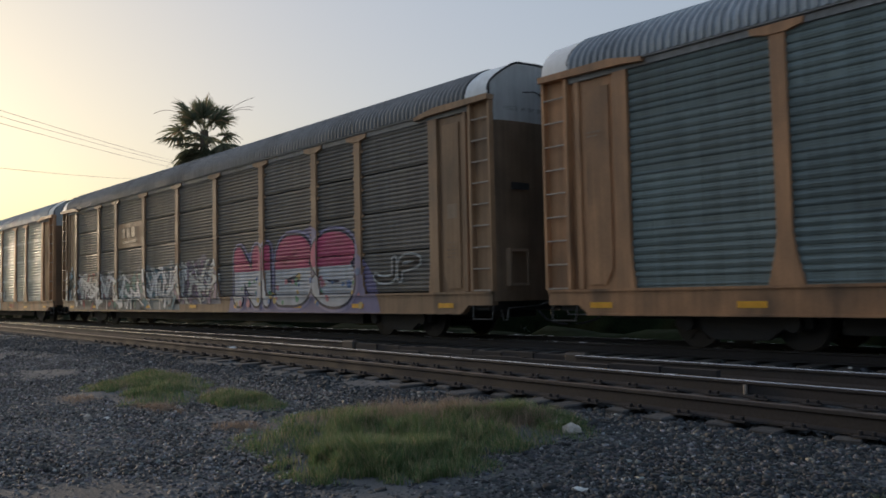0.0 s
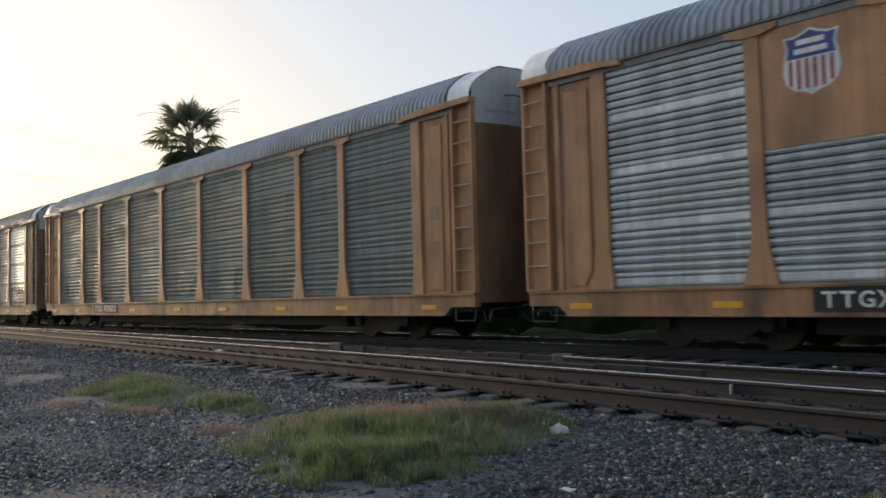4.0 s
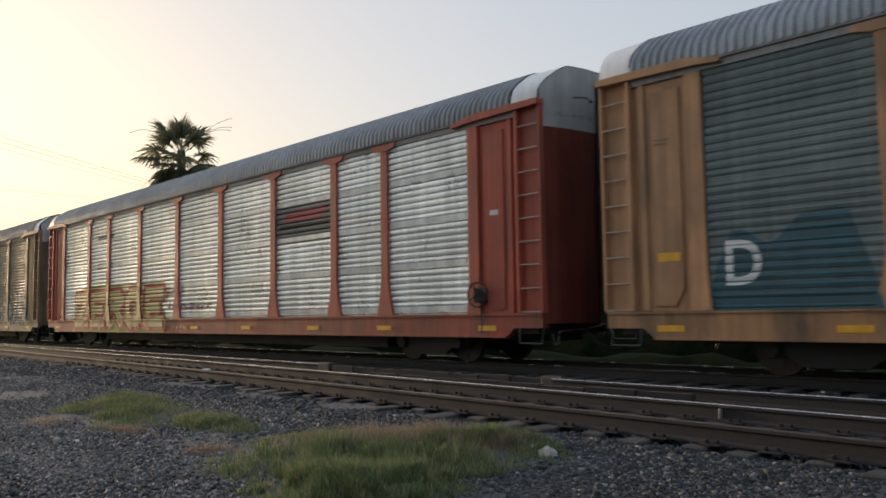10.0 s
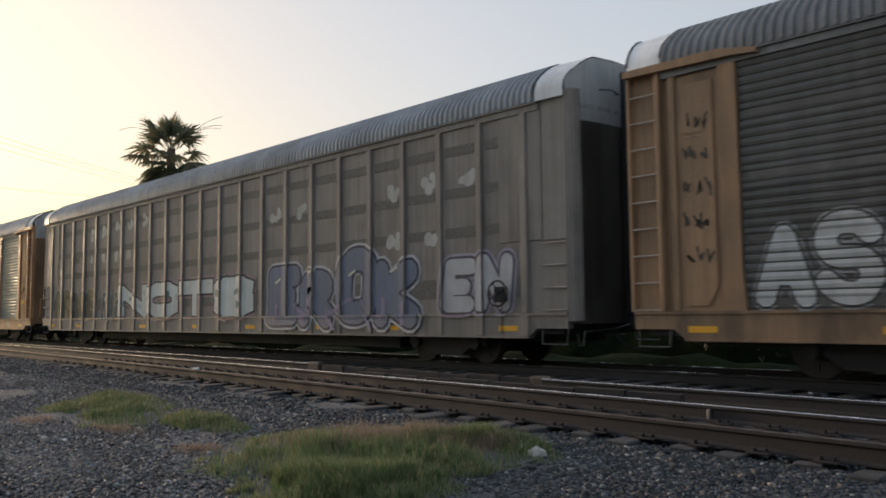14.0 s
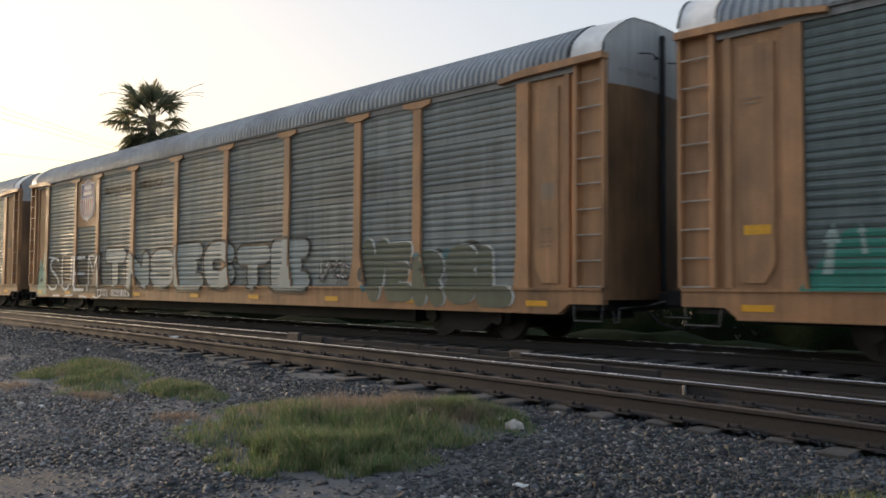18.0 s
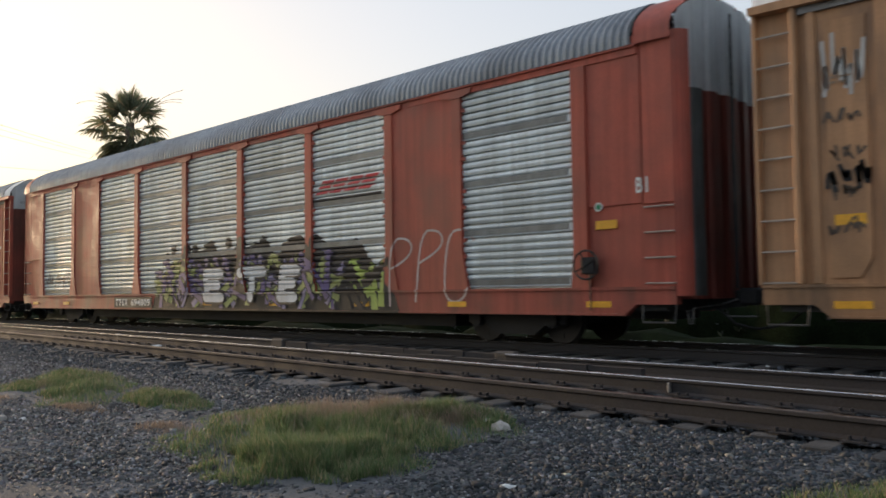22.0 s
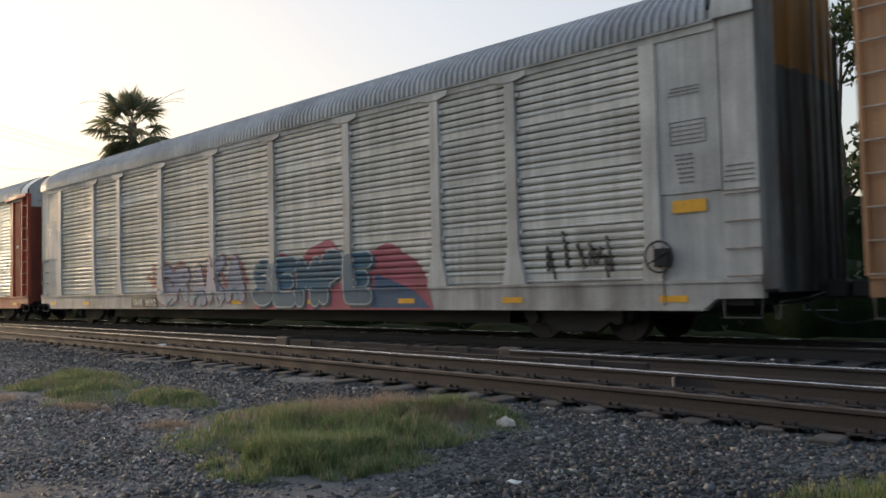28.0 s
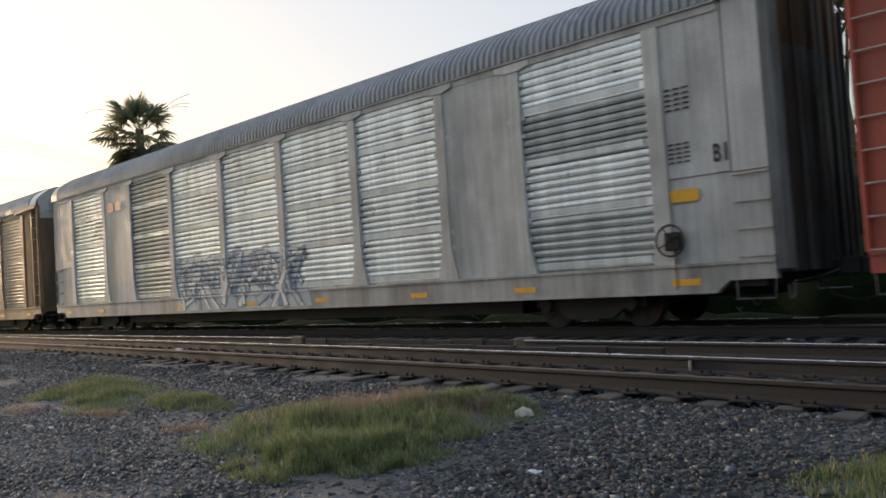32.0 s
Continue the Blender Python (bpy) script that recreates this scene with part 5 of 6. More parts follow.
c = CAR[8]
shield(c, -8.1, 3.95, 0.9, M_YELLOW)
paint(c, cloud(3.85, 7.35, 0.56, 1.95, 3, 0.3, 17), (0.52, 0.53, 0.56), 0)
piece(c, "GHLS", 4.1, 7.15, 0.66, 1.65, (0.56, 0.58, 0.6), (0.22, 0.23, 0.25), 0.15, 0, 0.12, 17, edge=0.025)
paint(c, ribbon_list(4.6, 7.1, 0.8, 1.75, 5, 17, 0.03), WHITE, 8)
paint(c, cloud(-3.7, 1.8, 0.56, 1.5, 5, 0.3, 91), (0.14, 0.15, 0.24), 0)
paint(c, [([(1.9, 0.98), (3.95, 0.98), (3.95, 1.1), (1.9, 1.1)], [(0, 1, 2, 3)])], (0.42, 0.25, 0.12), 0, "repainted_patch", "tan repainted strip")
paint(c, scrawl(-7.1, -5.0, 1.02, 1.2, 9, 191, 0.022), (0.5, 0.5, 0.48), 2)
piece(c, "OUES", -3.5, 1.7, 0.62, 1.8, (0.25, 0.25, 0.40), (0.30, 0.20, 0.27), 0.17, 0, 0.2, 92, edge=0.03)
for _k, (_x, _z) in enumerate(((-3.9, 0.8), (-1.2, 0.7), (0.6, 1.0), (1.7, 1.2), (1.5, 0.7))):
    paint(c, cloud(_x, _x + 0.7, _z, _z + 0.3, 2, 0.3, 97 + _k), (0.05, 0.19, 0.12), 12, label="green sprayed fleck")
paint(c, cloud(-11.8, -7.6, 0.98, 1.85, 5, 0.3, 93), (0.04, 0.22, 0.17), 0)
paint(c, shards(-11.7, -7.8, 1.2, 2.0, 7, 94, 0.3), (0.35, 0.45, 0.42), 2)
sign(c, "TTGX 995002", -6.9, -4.75, 0.62, 0.18)
paint(c, scrawl(9.5, 10.8, 2.3, 2.6, 4, 95, 0.018), SILVERP, 1)
paint(c, scrawl(12.15, 12.7, 2.0, 2.5, 3, 96, 0.025), BLACKP, 1)
obj("placard", shared("placard", lambda: box(bmesh.new(), -0.25, 0.25, -1.486, -1.478, -0.09, 0.09)), M_REFL, c, "yellow placard", pose(12.4, 0, 1.75))

c = CAR[9]
shield(c, -8.05, 3.98, 0.92, M_YELLOW, z0=3.05)
paint(c, letters("BUILDING", -6.6, -4.55, 4.06, 4.28, 0.03, gap=0.18), BLACKP, 4, "lettering", "black slogan lettering")
paint(c, letters("AMERICA", -4.05, -2.3, 4.06, 4.28, 0.03, gap=0.18), BLACKP, 4, "lettering", "black slogan lettering")
paint(c, [([(-11.75, 0.7), (-6.7, 0.7), (-6.7, 2.1), (-11.75, 2.1)], [(0, 1, 2, 3)])], (0.02, 0.022, 0.024), 0)
paint_letters(c, letters("SUEM", -11.65, -6.8, 0.78, 2.02, -0.02, 0, 0.0, 18, 0.2), WHITE, 2)
paint(c, ribbon_list(-11.75, -6.7, 0.6, 2.2, 8, 18, 0.03), WHITE, 4)
piece(c, "TNSECTE", -6.5, 5.3, 0.78, 2.2, (0.36, 0.40, 0.39), BLACKP, 0.15, 0, 0.15, 19, edge=0.075)
puffs(c, 7.3, 11.4, 1.0, 1.8, 9, (0.05, 0.055, 0.055), 201, 0.3)
dots(c, 7.2, 11.6, 0.7, 1.8, 4, [(0.08, 0.24, 0.32), (0.05, 0.16, 0.2)], 202, 0.12, 1)
paint_bubbles(c, bubble("VERSL", 7.26, 11.66, 0.58, 1.92, 0.2, 0.2, 20, 0, 0.22), (0.55, 0.57, 0.56), 3, "letter_glow")
paint_bubbles(c, bubble("VERSL", 7.2, 11.6, 0.56, 1.9, 0.2, 0.2, 20, 0, 0.22), (0.12, 0.135, 0.095), 5)
wild(c, 5.7, 6.7, 1.05, 1.6, [WHITE, (0.3, 0.3, 0.3)], 4, 98, 0.2)
paint(c, cloud(-12.72, -11.76, 0.62, 2.25, 3, 0.35, 99), (0.30, 0.46, 0.36), 0, label="mint green sprayed patch")
paint(c, scrawl(-12.65, -11.95, 1.45, 1.75, 4, 193, 0.022), (0.03, 0.10, 0.06), 2)
paint(c, scrawl(-12.5, -12.05, 1.05, 1.3, 2, 194, 0.022), BLACKP, 2)
sign(c, "TTGX 820105", -7.0, -4.4, 0.64, 0.2)

c = CAR[10]
piece(c, "VEF", -11.6, -8.95, 0.9, 2.05, (0.1, 0.15, 0.17), (0.42, 0.2, 0.26), 0.11, 0, 0.15, 101, halo=(0.5, 0.5, 0.5), edge=0.03)
piece(c, "GUES", -8.8, -5.3, 0.85, 2.2, (0.56, 0.54, 0.53), BLACKP, 0.15, 0, 0.12, 102, halo=(0.56, 0.55, 0.54), edge=0.05)
paint(c, scrawl(-12.7, -12.15, 3.4, 4.4, 4, 190, 0.024), (0.55, 0.54, 0.52), 2)
paint(c, scrawl(-12.7, -12.1, 2.2, 2.7, 4, 192, 0.03), BLACKP, 2)
puffs(c, -3.9, 1.4, 0.95, 1.6, 8, (0.05, 0.12, 0.19), 103, 0.3)
piece(c, "ENOZ", -3.9, 1.4, 0.9, 2.3, (0.075, 0.066, 0.064), (0.46, 0.44, 0.43), 0.10, 0, 0.4, 103, edge=0.026, drop=(0.02, 0.02, 0.025), square=True)
paint(c, cloud(1.8, 4.35, 1.0, 2.1, 3, 0.16, 104), (0.44, 0.46, 0.46), 0, label="silver sprayed mass")
paint(c, cloud(4.2, 10.6, 0.98, 2.25, 6, 0.22, 110), (0.50, 0.52, 0.52), 0.4, label="silver sprayed mass")
paint(c, shards(2.4, 10.6, 0.85, 1.9, 12, 111, 0.4), (0.08, 0.12, 0.11), 2)
paint(c, shards(2.2, 10.8, 0.8, 2.0, 12, 112, 0.45), (0.32, 0.36, 0.36), 3)
paint(c, shards(2.6, 10.8, 0.8, 2.0, 12, 113, 0.4), (0.56, 0.58, 0.58), 4)
paint(c, scrawl(2.3, 10.6, 0.9, 2.0, 9, 114, 0.025), BLACKP, 6)
for _a, _b in ((2.4, 4.2), (4.3, 7.0), (7.2, 10.8)):
    paint(c, [ribbon(rounded([(_a, 0.9), (_a + 0.1, 1.95), ((_a + _b) / 2, 2.12), (_b - 0.1, 2.0), (_b, 0.85), (_a, 0.9)]), 0.022)], BLACKP, 7, "graffiti")
paint(c, cloud(-11.6, 10.5, 0.55, 0.95, 20, 0.3, 106), (0.10, 0.11, 0.11), 0)
paint(c, shards(-6.9, -5.0, 3.2, 3.9, 5, 107, 0.4), (0.03, 0.03, 0.035), 1)
paint(c, scrawl(-12.7, -12.15, 1.6, 3.6, 4, 109, 0.02), (0.1, 0.07, 0.05), 1)

c = CAR[11]
paint(c, cloud(-3.3, 7.4, 0.55, 2.35, 14, 0.22, 111), BLACKP, 0, label="black sprayed background")
puffs(c, -2.8, 4.6, 2.0, 2.3, 14, BLACKP, 118, 0.18)
wild(c, -3.0, 5.4, 0.6, 1.95, [(0.15, 0.12, 0.26), (0.30, 0.34, 0.12), (0.25, 0.22, 0.36), (0.34, 0.38, 0.13), (0.13, 0.10, 0.24)], 13, 112, 0.5)
for _w, _a, _b, _l in (("E", -0.35, 0.75, -0.15), ("T", 1.25, 2.55, 0.05), ("E", 3.0, 3.9, 0.1)):
    paint_bubbles(c, bubble(_w, _a, _b, 0.66, 1.72, 0.19, 0.1, 113, _l, 0.19), BLACKP, 13, "letter_outline")
    paint_bubbles(c, bubble(_w, _a, _b, 0.66, 1.72, 0.13, 0.1, 113, _l, 0.19), WHITE, 15)
wild(c, 5.2, 6.9, 0.6, 1.7, [LIME, BLACKP], 4, 114, 0.5)
swoosh(c, 4.55, 6.85, 3.2, 3.5)
paint_bubbles(c, bubble("PPC", 7.05, 9.3, 0.6, 1.95, 0.022, 0.3, 115, 0.1, 0.05), (0.55, 0.46, 0.44), 1, "tag_stroke")
paint(c, scrawl(-11.6, -9.3, 1.2, 1.8, 6, 116, 0.03), (0.2, 0.16, 0.14), 1)
sign(c, "TTGX 694809", -5.7, -3.4, 0.66, 0.18)
sign(c, "BI", 12.93, 13.2, 2.5, 0.22, False, M_WHITE, -1.474)

c = CAR[12]
swoosh(c, 4.7, 6.9, 3.3, 3.6)
sign(c, "IIIIIII", -1.2, 1.2, 3.4, 0.25, False, spray((0.36, 0.34, 0.3)), Y_PANEL - 0.003, bars=True)
paint(c, scrawl(-4.2, -1.5, 1.2, 1.8, 4, 117, 0.03), (0.1, 0.1, 0.1), 1)

c = CAR[13]
shield(c, -8.0, 3.9, 0.92, M_YELLOW, True, z0=2.9)
piece(c, "KEEN", -11.5, -6.2, 0.75, 2.1, (0.42, 0.52, 0.32), (0.03, 0.12, 0.06), 0.15, 0, 0.1, 121, halo=(0.10, 0.30, 0.10))
paint_bubbles(c, bubble("EE", -10.17, -7.53, 0.8, 2.0, 0.15, 0.1, 122, 0, 0.24), WHITE, 10)
puffs(c, -2.4, 4.6, 1.85, 2.15, 9, (0.17, 0.15, 0.05), 125, 0.2)
puffs(c, 3.6, 4.9, 1.0, 1.7, 4, (0.18, 0.15, 0.06), 126, 0.3)
wild(c, -3.8, 4.0, 0.58, 2.05, [(0.085, 0.08, 0.15), (0.11, 0.10, 0.19), (0.06, 0.06, 0.11)], 8, 123, 0.8, back=(0.075, 0.07, 0.135), line=(0.46, 0.47, 0.50))
piece(c, "SE", 6.35, 9.0, 0.72, 2.05, (0.42, 0.38, 0.2), BLACKP, 0.15, 0, 0.1, 124, halo=(0.12, 0.05, 0.06), edge=0.06)
sign(c, "TTGX 964084", -6.35, -4.2, 0.62, 0.2)
sign(c, "R1", -3.7, -3.4, 0.68, 0.2, False)
sign(c, "III", 4.9, 6.0, 0.66, 0.22, False, spray((0.3, 0.05, 0.03)), bars=True)

c = CAR[14]
paint(c, cloud(0.6, 7.0, 0.55, 2.1, 6, 0.3, 131), (0.36, 0.09, 0.13), 0, label="red sprayed background")
paint(c, shards(-5.2, 0.4, 0.6, 1.9, 14, 135, 0.4), (0.42, 0.17, 0.14), 0)
piece(c, "SRAKA", -4.6, 0.2, 0.58, 1.8, (0.36, 0.35, 0.43), (0.08, 0.07, 0.10), 0.09, 0.04, 0.3, 132, halo=(0.45, 0.26, 0.25), edge=0.03)
paint(c, shards(-4.4, 0.0, 0.6, 1.1, 8, 136, 0.35), (0.20, 0.30, 0.36), 10)
piece(c, "SEMPE", 0.5, 5.1, 0.58, 1.78, (0.035, 0.115, 0.19), (0.48, 0.55, 0.57), 0.13, 0, 0.15, 133, edge=0.03, drop=(0.02, 0.04, 0.07))
paint(c, [([(5.1, 0.58), (6.9, 0.58), (6.4, 0.95), (5.2, 1.3)], [(0, 1, 2, 3)])], (0.03, 0.09, 0.19), 1)
sign(c, "WRWK 9092", -6.1, -4.6, 0.64, 0.18)
paint(c, scrawl(9.6, 11.2, 1.0, 1.9, 5, 134, 0.03), (0.06, 0.06, 0.06), 1)
_ink = spray((0.09, 0.09, 0.10))
for _k in range(3):
    sign(c, "IIIIIII", 12.22 + 0.02 * _k, 12.74, 3.82 + 0.055 * _k, 0.022, False, _ink, -1.47, bars=True)
for _x0, _x1, _z0, _z1 in ((12.22, 12.82, 3.07, 3.085), (12.22, 12.82, 3.415, 3.43), (12.22, 12.235, 3.085, 3.415), (12.805, 12.82, 3.085, 3.415)):
    part("panel_frame", box(bmesh.new(), _x0, _x1, -1.475, -1.469, _z0, _z1), _ink, c, "thin dark line framing a data panel")
for _k in range(4):
    sign(c, "IIIIIIII", 12.26, 12.78, 3.13 + 0.07 * _k, 0.018, False, _ink, -1.47, bars=True)
for _k in range(7):
    sign(c, "IIIII"[:3 + _k % 3], 12.36 - 0.01 * _k, 12.62, 2.48 + 0.07 * _k, 0.022, False, _ink, -1.47, bars=True)
for _k in range(4):
    sign(c, "IIIIIII", 13.12 - 0.012 * (3 - _k), 13.55, 2.42 + 0.075 * _k, 0.024, False, _ink, -1.47, bars=True)
part("warning_label", box(bmesh.new(), 12.22, 12.78, -1.476, -1.470, 2.03, 2.22), M_REFL, c, "yellow warning label")

c = CAR[15]
wild(c, 1.2, 9.4, 0.6, 2.1, [(0.14, 0.03, 0.035), (0.09, 0.02, 0.03), (0.18, 0.05, 0.045), (0.06, 0.03, 0.045)], 11, 141, 0.75, back=(0.08, 0.022, 0.026), line=(0.48, 0.35, 0.13))
wild(c, -9.1, -2.2, 0.6, 2.05, [(0.18, 0.05, 0.06), (0.11, 0.035, 0.045), (0.2, 0.08, 0.07), (0.08, 0.03, 0.035)], 11, 142, 0.55, back=(0.11, 0.035, 0.04), line=(0.38, 0.29, 0.17))
swoosh(c, 4.6, 6.9, 3.25, 3.55)
sign(c, "303204", -6.0, -4.6, 0.64, 0.18, y=Y_SILL - 0.03)
sign(c, "IIII", -6.9, -6.2, 0.64, 0.18, y=Y_SILL - 0.03, bars=True)

c = CAR[16]
wild(c, -3.9, 2.2, 0.62, 2.1, [(0.26, 0.32, 0.42), WHITE, (0.42, 0.48, 0.55), WHITE], 10, 151, 0.5, back=(0.52, 0.55, 0.58), line=(0.14, 0.18, 0.26))
sign(c, "BI", 12.78, 13.06, 2.5, 0.24, False, M_BLACK, -1.474)
part("warning_label", box(bmesh.new(), 12.02, 12.5, -1.480, -1.470, 1.95, 2.14), M_REFL, c, "yellow warning label")
for _k in range(5):
    sign(c, "III", 12.05, 12.5, 3.36 + 0.08 * _k, 0.03, False, M_BLACK, -1.474, bars=True)
    sign(c, "III", 12.05, 12.45, 2.55 + 0.07 * _k, 0.025, False, M_BLACK, -1.474, bars=True)
sign(c, "II", -8.7, -7.5, 3.95, 0.3, False, spray((0.45, 0.16, 0.12)), Y_PANEL - 0.033, bars=True)

for _i in (5, 12, 15):
    part("label_plate", box(bmesh.new(), 12.3, 12.52, -1.482, -1.477, 2.9, 3.0), M_WHITE, CAR[_i], "small white label plate")
for _i in (0, 2, 3, 4, 6, 8, 9, 10, 13):
    part("data_plate", box(bmesh.new(), 12.28, 12.58, -1.480, -1.476, 2.55, 2.85), M_ENDS[M_TAN], CAR[_i], "dull riveted data plate")

obj("hand_brake", shared("hand_brake_side", brake_wheel_mesh), M_UNDER, CAR[5], "black hand brake wheel and gearbox")
part("round_sticker", bmesh_disc(12.22, -1.476, 2.32, 0.075), M_WHITE, CAR[11], "round white and green sticker")
part("sticker_ring", bmesh_disc(12.22, -1.482, 2.32, 0.05), spray(GREEN), CAR[11], "green sticker field")
part("warning_label", box(bmesh.new(), 12.16, 12.56, -1.480, -1.470, 1.95, 2.09), M_REFL, CAR[11], "yellow warning label")

part("patch_sheet", end_sheet_mesh(0.85, 4.1, True, -1.42, -0.92, 0.012), M_ENDGREY, CAR[11], "grey replacement sheet on the end door")
for _i in (0, 6, 8, 13):
    part("end_slot", box(bmesh.new(), end_shape(-0.75) - 0.03, end_shape(-0.75) + 0.02, -1.05, -0.5, 3.05, 3.19), M_BLACK, CAR[_i], "black slot in the end door")

for _i in (-1, 0, 2, 3, 4, 6, 8, 9, 10, 13):
    for _k in range(5):
        sign(CAR[_i], "IIII"[:2 + (_k + _i) % 3], 12.27, 12.56, 1.72 + 0.075 * _k + 0.02 * (_i % 3), 0.028, False, M_ENDS[M_TAN], -1.476, bars=True)
    sign(CAR[_i], "III", -12.6, -12.3, 3.75, 0.03, False, M_ENDS[M_TAN], -1.476, bars=True)
    sign(CAR[_i], "II", -12.6, -12.36, 3.68, 0.03, False, M_ENDS[M_TAN], -1.476, bars=True)
for _i in (8, 10, 4):
    part("placard", box(bmesh.new(), -12.6, -12.2, -1.482, -1.477, 1.78, 1.92), M_REFL, CAR[_i], "yellow placard")


# ---- track bed ----
def tie_mesh():
    bm = box(bmesh.new(), -0.115, 0.115, -1.3, 1.3, -0.17, 0.0, 0.012)
    for v in bm.verts:
        v.co.x += 0.012 * noise.noise((v.co.y * 3, v.co.z * 9, 1))
        v.co.z += 0.010 * noise.noise((v.co.y * 2, v.co.x * 9, 5))
    return bm


def line_at(line, x):
    return float(np.interp(x, [p[0] for p in line], [p[1] for p in line]))


TIE = to_mesh("railroad_tie", tie_mesh())
TIE.materials.append(None)
_rng = random.Random(5)
_x = -46.0
while _x < 3.0:
    y0, y1 = line_at(LINE_C, _x) - 0.16 - 0.4 * _rng.random(), 10.7
    t = obj("railroad_tie", TIE, M_TIE, None, "", pose(_x + 0.03 * _rng.random(), (y0 + y1) / 2, -0.186, 0.25 - 0.4 * _rng.random(), 2 - 4 * _rng.random(), -3 + 4.5 * _rng.random()))
    t.scale = (1.0, (y1 - y0) / 2.6, 1.0)
    tagged(t, "weathered grey timber tie half buried in ballast", "railroad tie", "ties of the siding", "structure")
    t2 = obj("railroad_tie", TIE, M_TIE, None, "", pose(_x, TRAIN_Y, -0.178, 0, 0, _rng.random() - 0.5))
    tagged(t2, "dark timber tie under the passing train", "railroad tie", "ties of the main track", "structure")
    _x += 0.56


def spike_mesh():
    bm = box(bmesh.new(), -0.1, 0.1, -0.14, 0.14, -0.012, 0.0)
    for x in (-0.05, 0.05):
        box(bm, x - 0.012, x + 0.012, -0.10, -0.06, 0.0, 0.035, 0.004)
    return bm


PLATE = to_mesh("tie_plate", spike_mesh())
PLATE.materials.append(None)
for line, nm in ((LINE_C, "siding"), (LINE_D, "siding")):
    _x = -24.0
    while _x < 1.0:
        p = obj("tie_plate", PLATE, M_RAILSIDE, None, "", pose(_x, line_at(line, _x), -0.166))
        tagged(p, "rusty tie plate with spikes under a rail", "tie plate", "tie plates of the siding", "structure")
        _x += 0.56


def frog_block(x, y, label):
    bm = box(bmesh.new(), x - 0.22, x + 0.2, y - 0.09, y + 0.07, -0.16, 0.03, 0.03)
    b = part("switch_heel", bm, mat("worn_casting", (0.09, 0.08, 0.072), 0.6, 0.5), None)
    tagged(b, label, "track casting", "", "structure")


frog_block(-14.65, 10.12, "worn steel casting at the end of a rail")
frog_block(-8.35, 9.98, "worn steel casting at the start of a rail")


def guard_rail():
    bm = bmesh.new()
    for x0, x1, a in ((-14.3, -8.6, 10.06), (-12.0, -5.5, 9.2)):
        for k in range(8):
            u0, u1 = k / 8, (k + 1) / 8
            box(bm, x0 + (x1 - x0) * u0, x0 + (x1 - x0) * u1 - 0.02, a - 0.05 + 0.02 * math.sin(k), a + 0.06, -0.17, -0.015 - 0.01 * (k % 3))
    return bm


g = part("guard_rail", guard_rail(), M_RAILSIDE, None)
tagged(g, "dark rusty guard rails inside the turnout", "rail", "", "structure")
j = part("rail_joint", box(bmesh.new(), -4.61, -4.575, line_at(LINE_D, -4.6) - 0.06, line_at(LINE_D, -4.6) - 0.012, -0.15, -0.045, 0.006), mat("bare_weld", (0.36, 0.33, 0.30), 0.45, 0.6), None)
tagged(j, "pale weld seam on a rail web", "rail joint", "", "structure")


# ---- stones, grass, litter ----
def stones(name, count, area, size, color, seed, label, zlift=0.0, keep=None):
    """Loose angular stones as one mesh."""
    rng = np.random.RandomState(seed)
    base = np.array([(x, y, z) for x in (-0.8, 0.8) for y in (-0.8, 0.8) for z in (-0.8, 0.8)])
    tris = np.array([(0, 1, 3), (0, 3, 2), (4, 6, 7), (4, 7, 5), (0, 4, 5), (0, 5, 1), (2, 3, 7), (2, 7, 6), (0, 2, 6), (0, 6, 4), (1, 5, 7), (1, 7, 3)])
    x0, x1, y0, y1 = area
    vs, fs = [], []
    k = 0
    while k < count:
        x, y = rng.uniform(x0, x1), rng.uniform(y0, y1)
        if keep and not keep(x, y, rng.rand()):
            count -= 1
            continue
        s = size * (0.5 + rng.gamma(3.0, 0.2))
        p = base * (0.45 + 0.85 * rng.rand(8, 3)) * np.array([1, 0.75 + 0.4 * rng.rand(), 0.55 + 0.35 * rng.rand()]) * s
        a, b = rng.rand() * 6.3, (rng.rand() - 0.5) * 1.6
        ca, sa, cb, sb = math.cos(a), math.sin(a), math.cos(b), math.sin(b)
        p = p @ np.array([[1, 0, 0], [0, cb, sb], [0, -sb, cb]]) @ np.array([[ca, sa, 0], [-sa, ca, 0], [0, 0, 1]])
        p += np.array([x, y, ground_z(x, y) + s * 0.18 + zlift])
        vs.append(p)
        fs.append(tris + 8 * k)
        k += 1
    v, f = np.concatenate(vs), np.concatenate(fs)
    me = bpy.data.meshes.new(name)
    me.vertices.add(len(v))
    me.vertices.foreach_set("co", v.ravel())
    me.loops.add(f.size)
    me.loops.foreach_set("vertex_index", f.ravel())
    me.polygons.add(len(f))
    me.polygons.foreach_set("loop_start", np.arange(0, f.size, 3))
    me.update()
    me.validate()
    ob = obj(name, me, color)
    return tagged(ob, label, "gravel", "", "stuff")


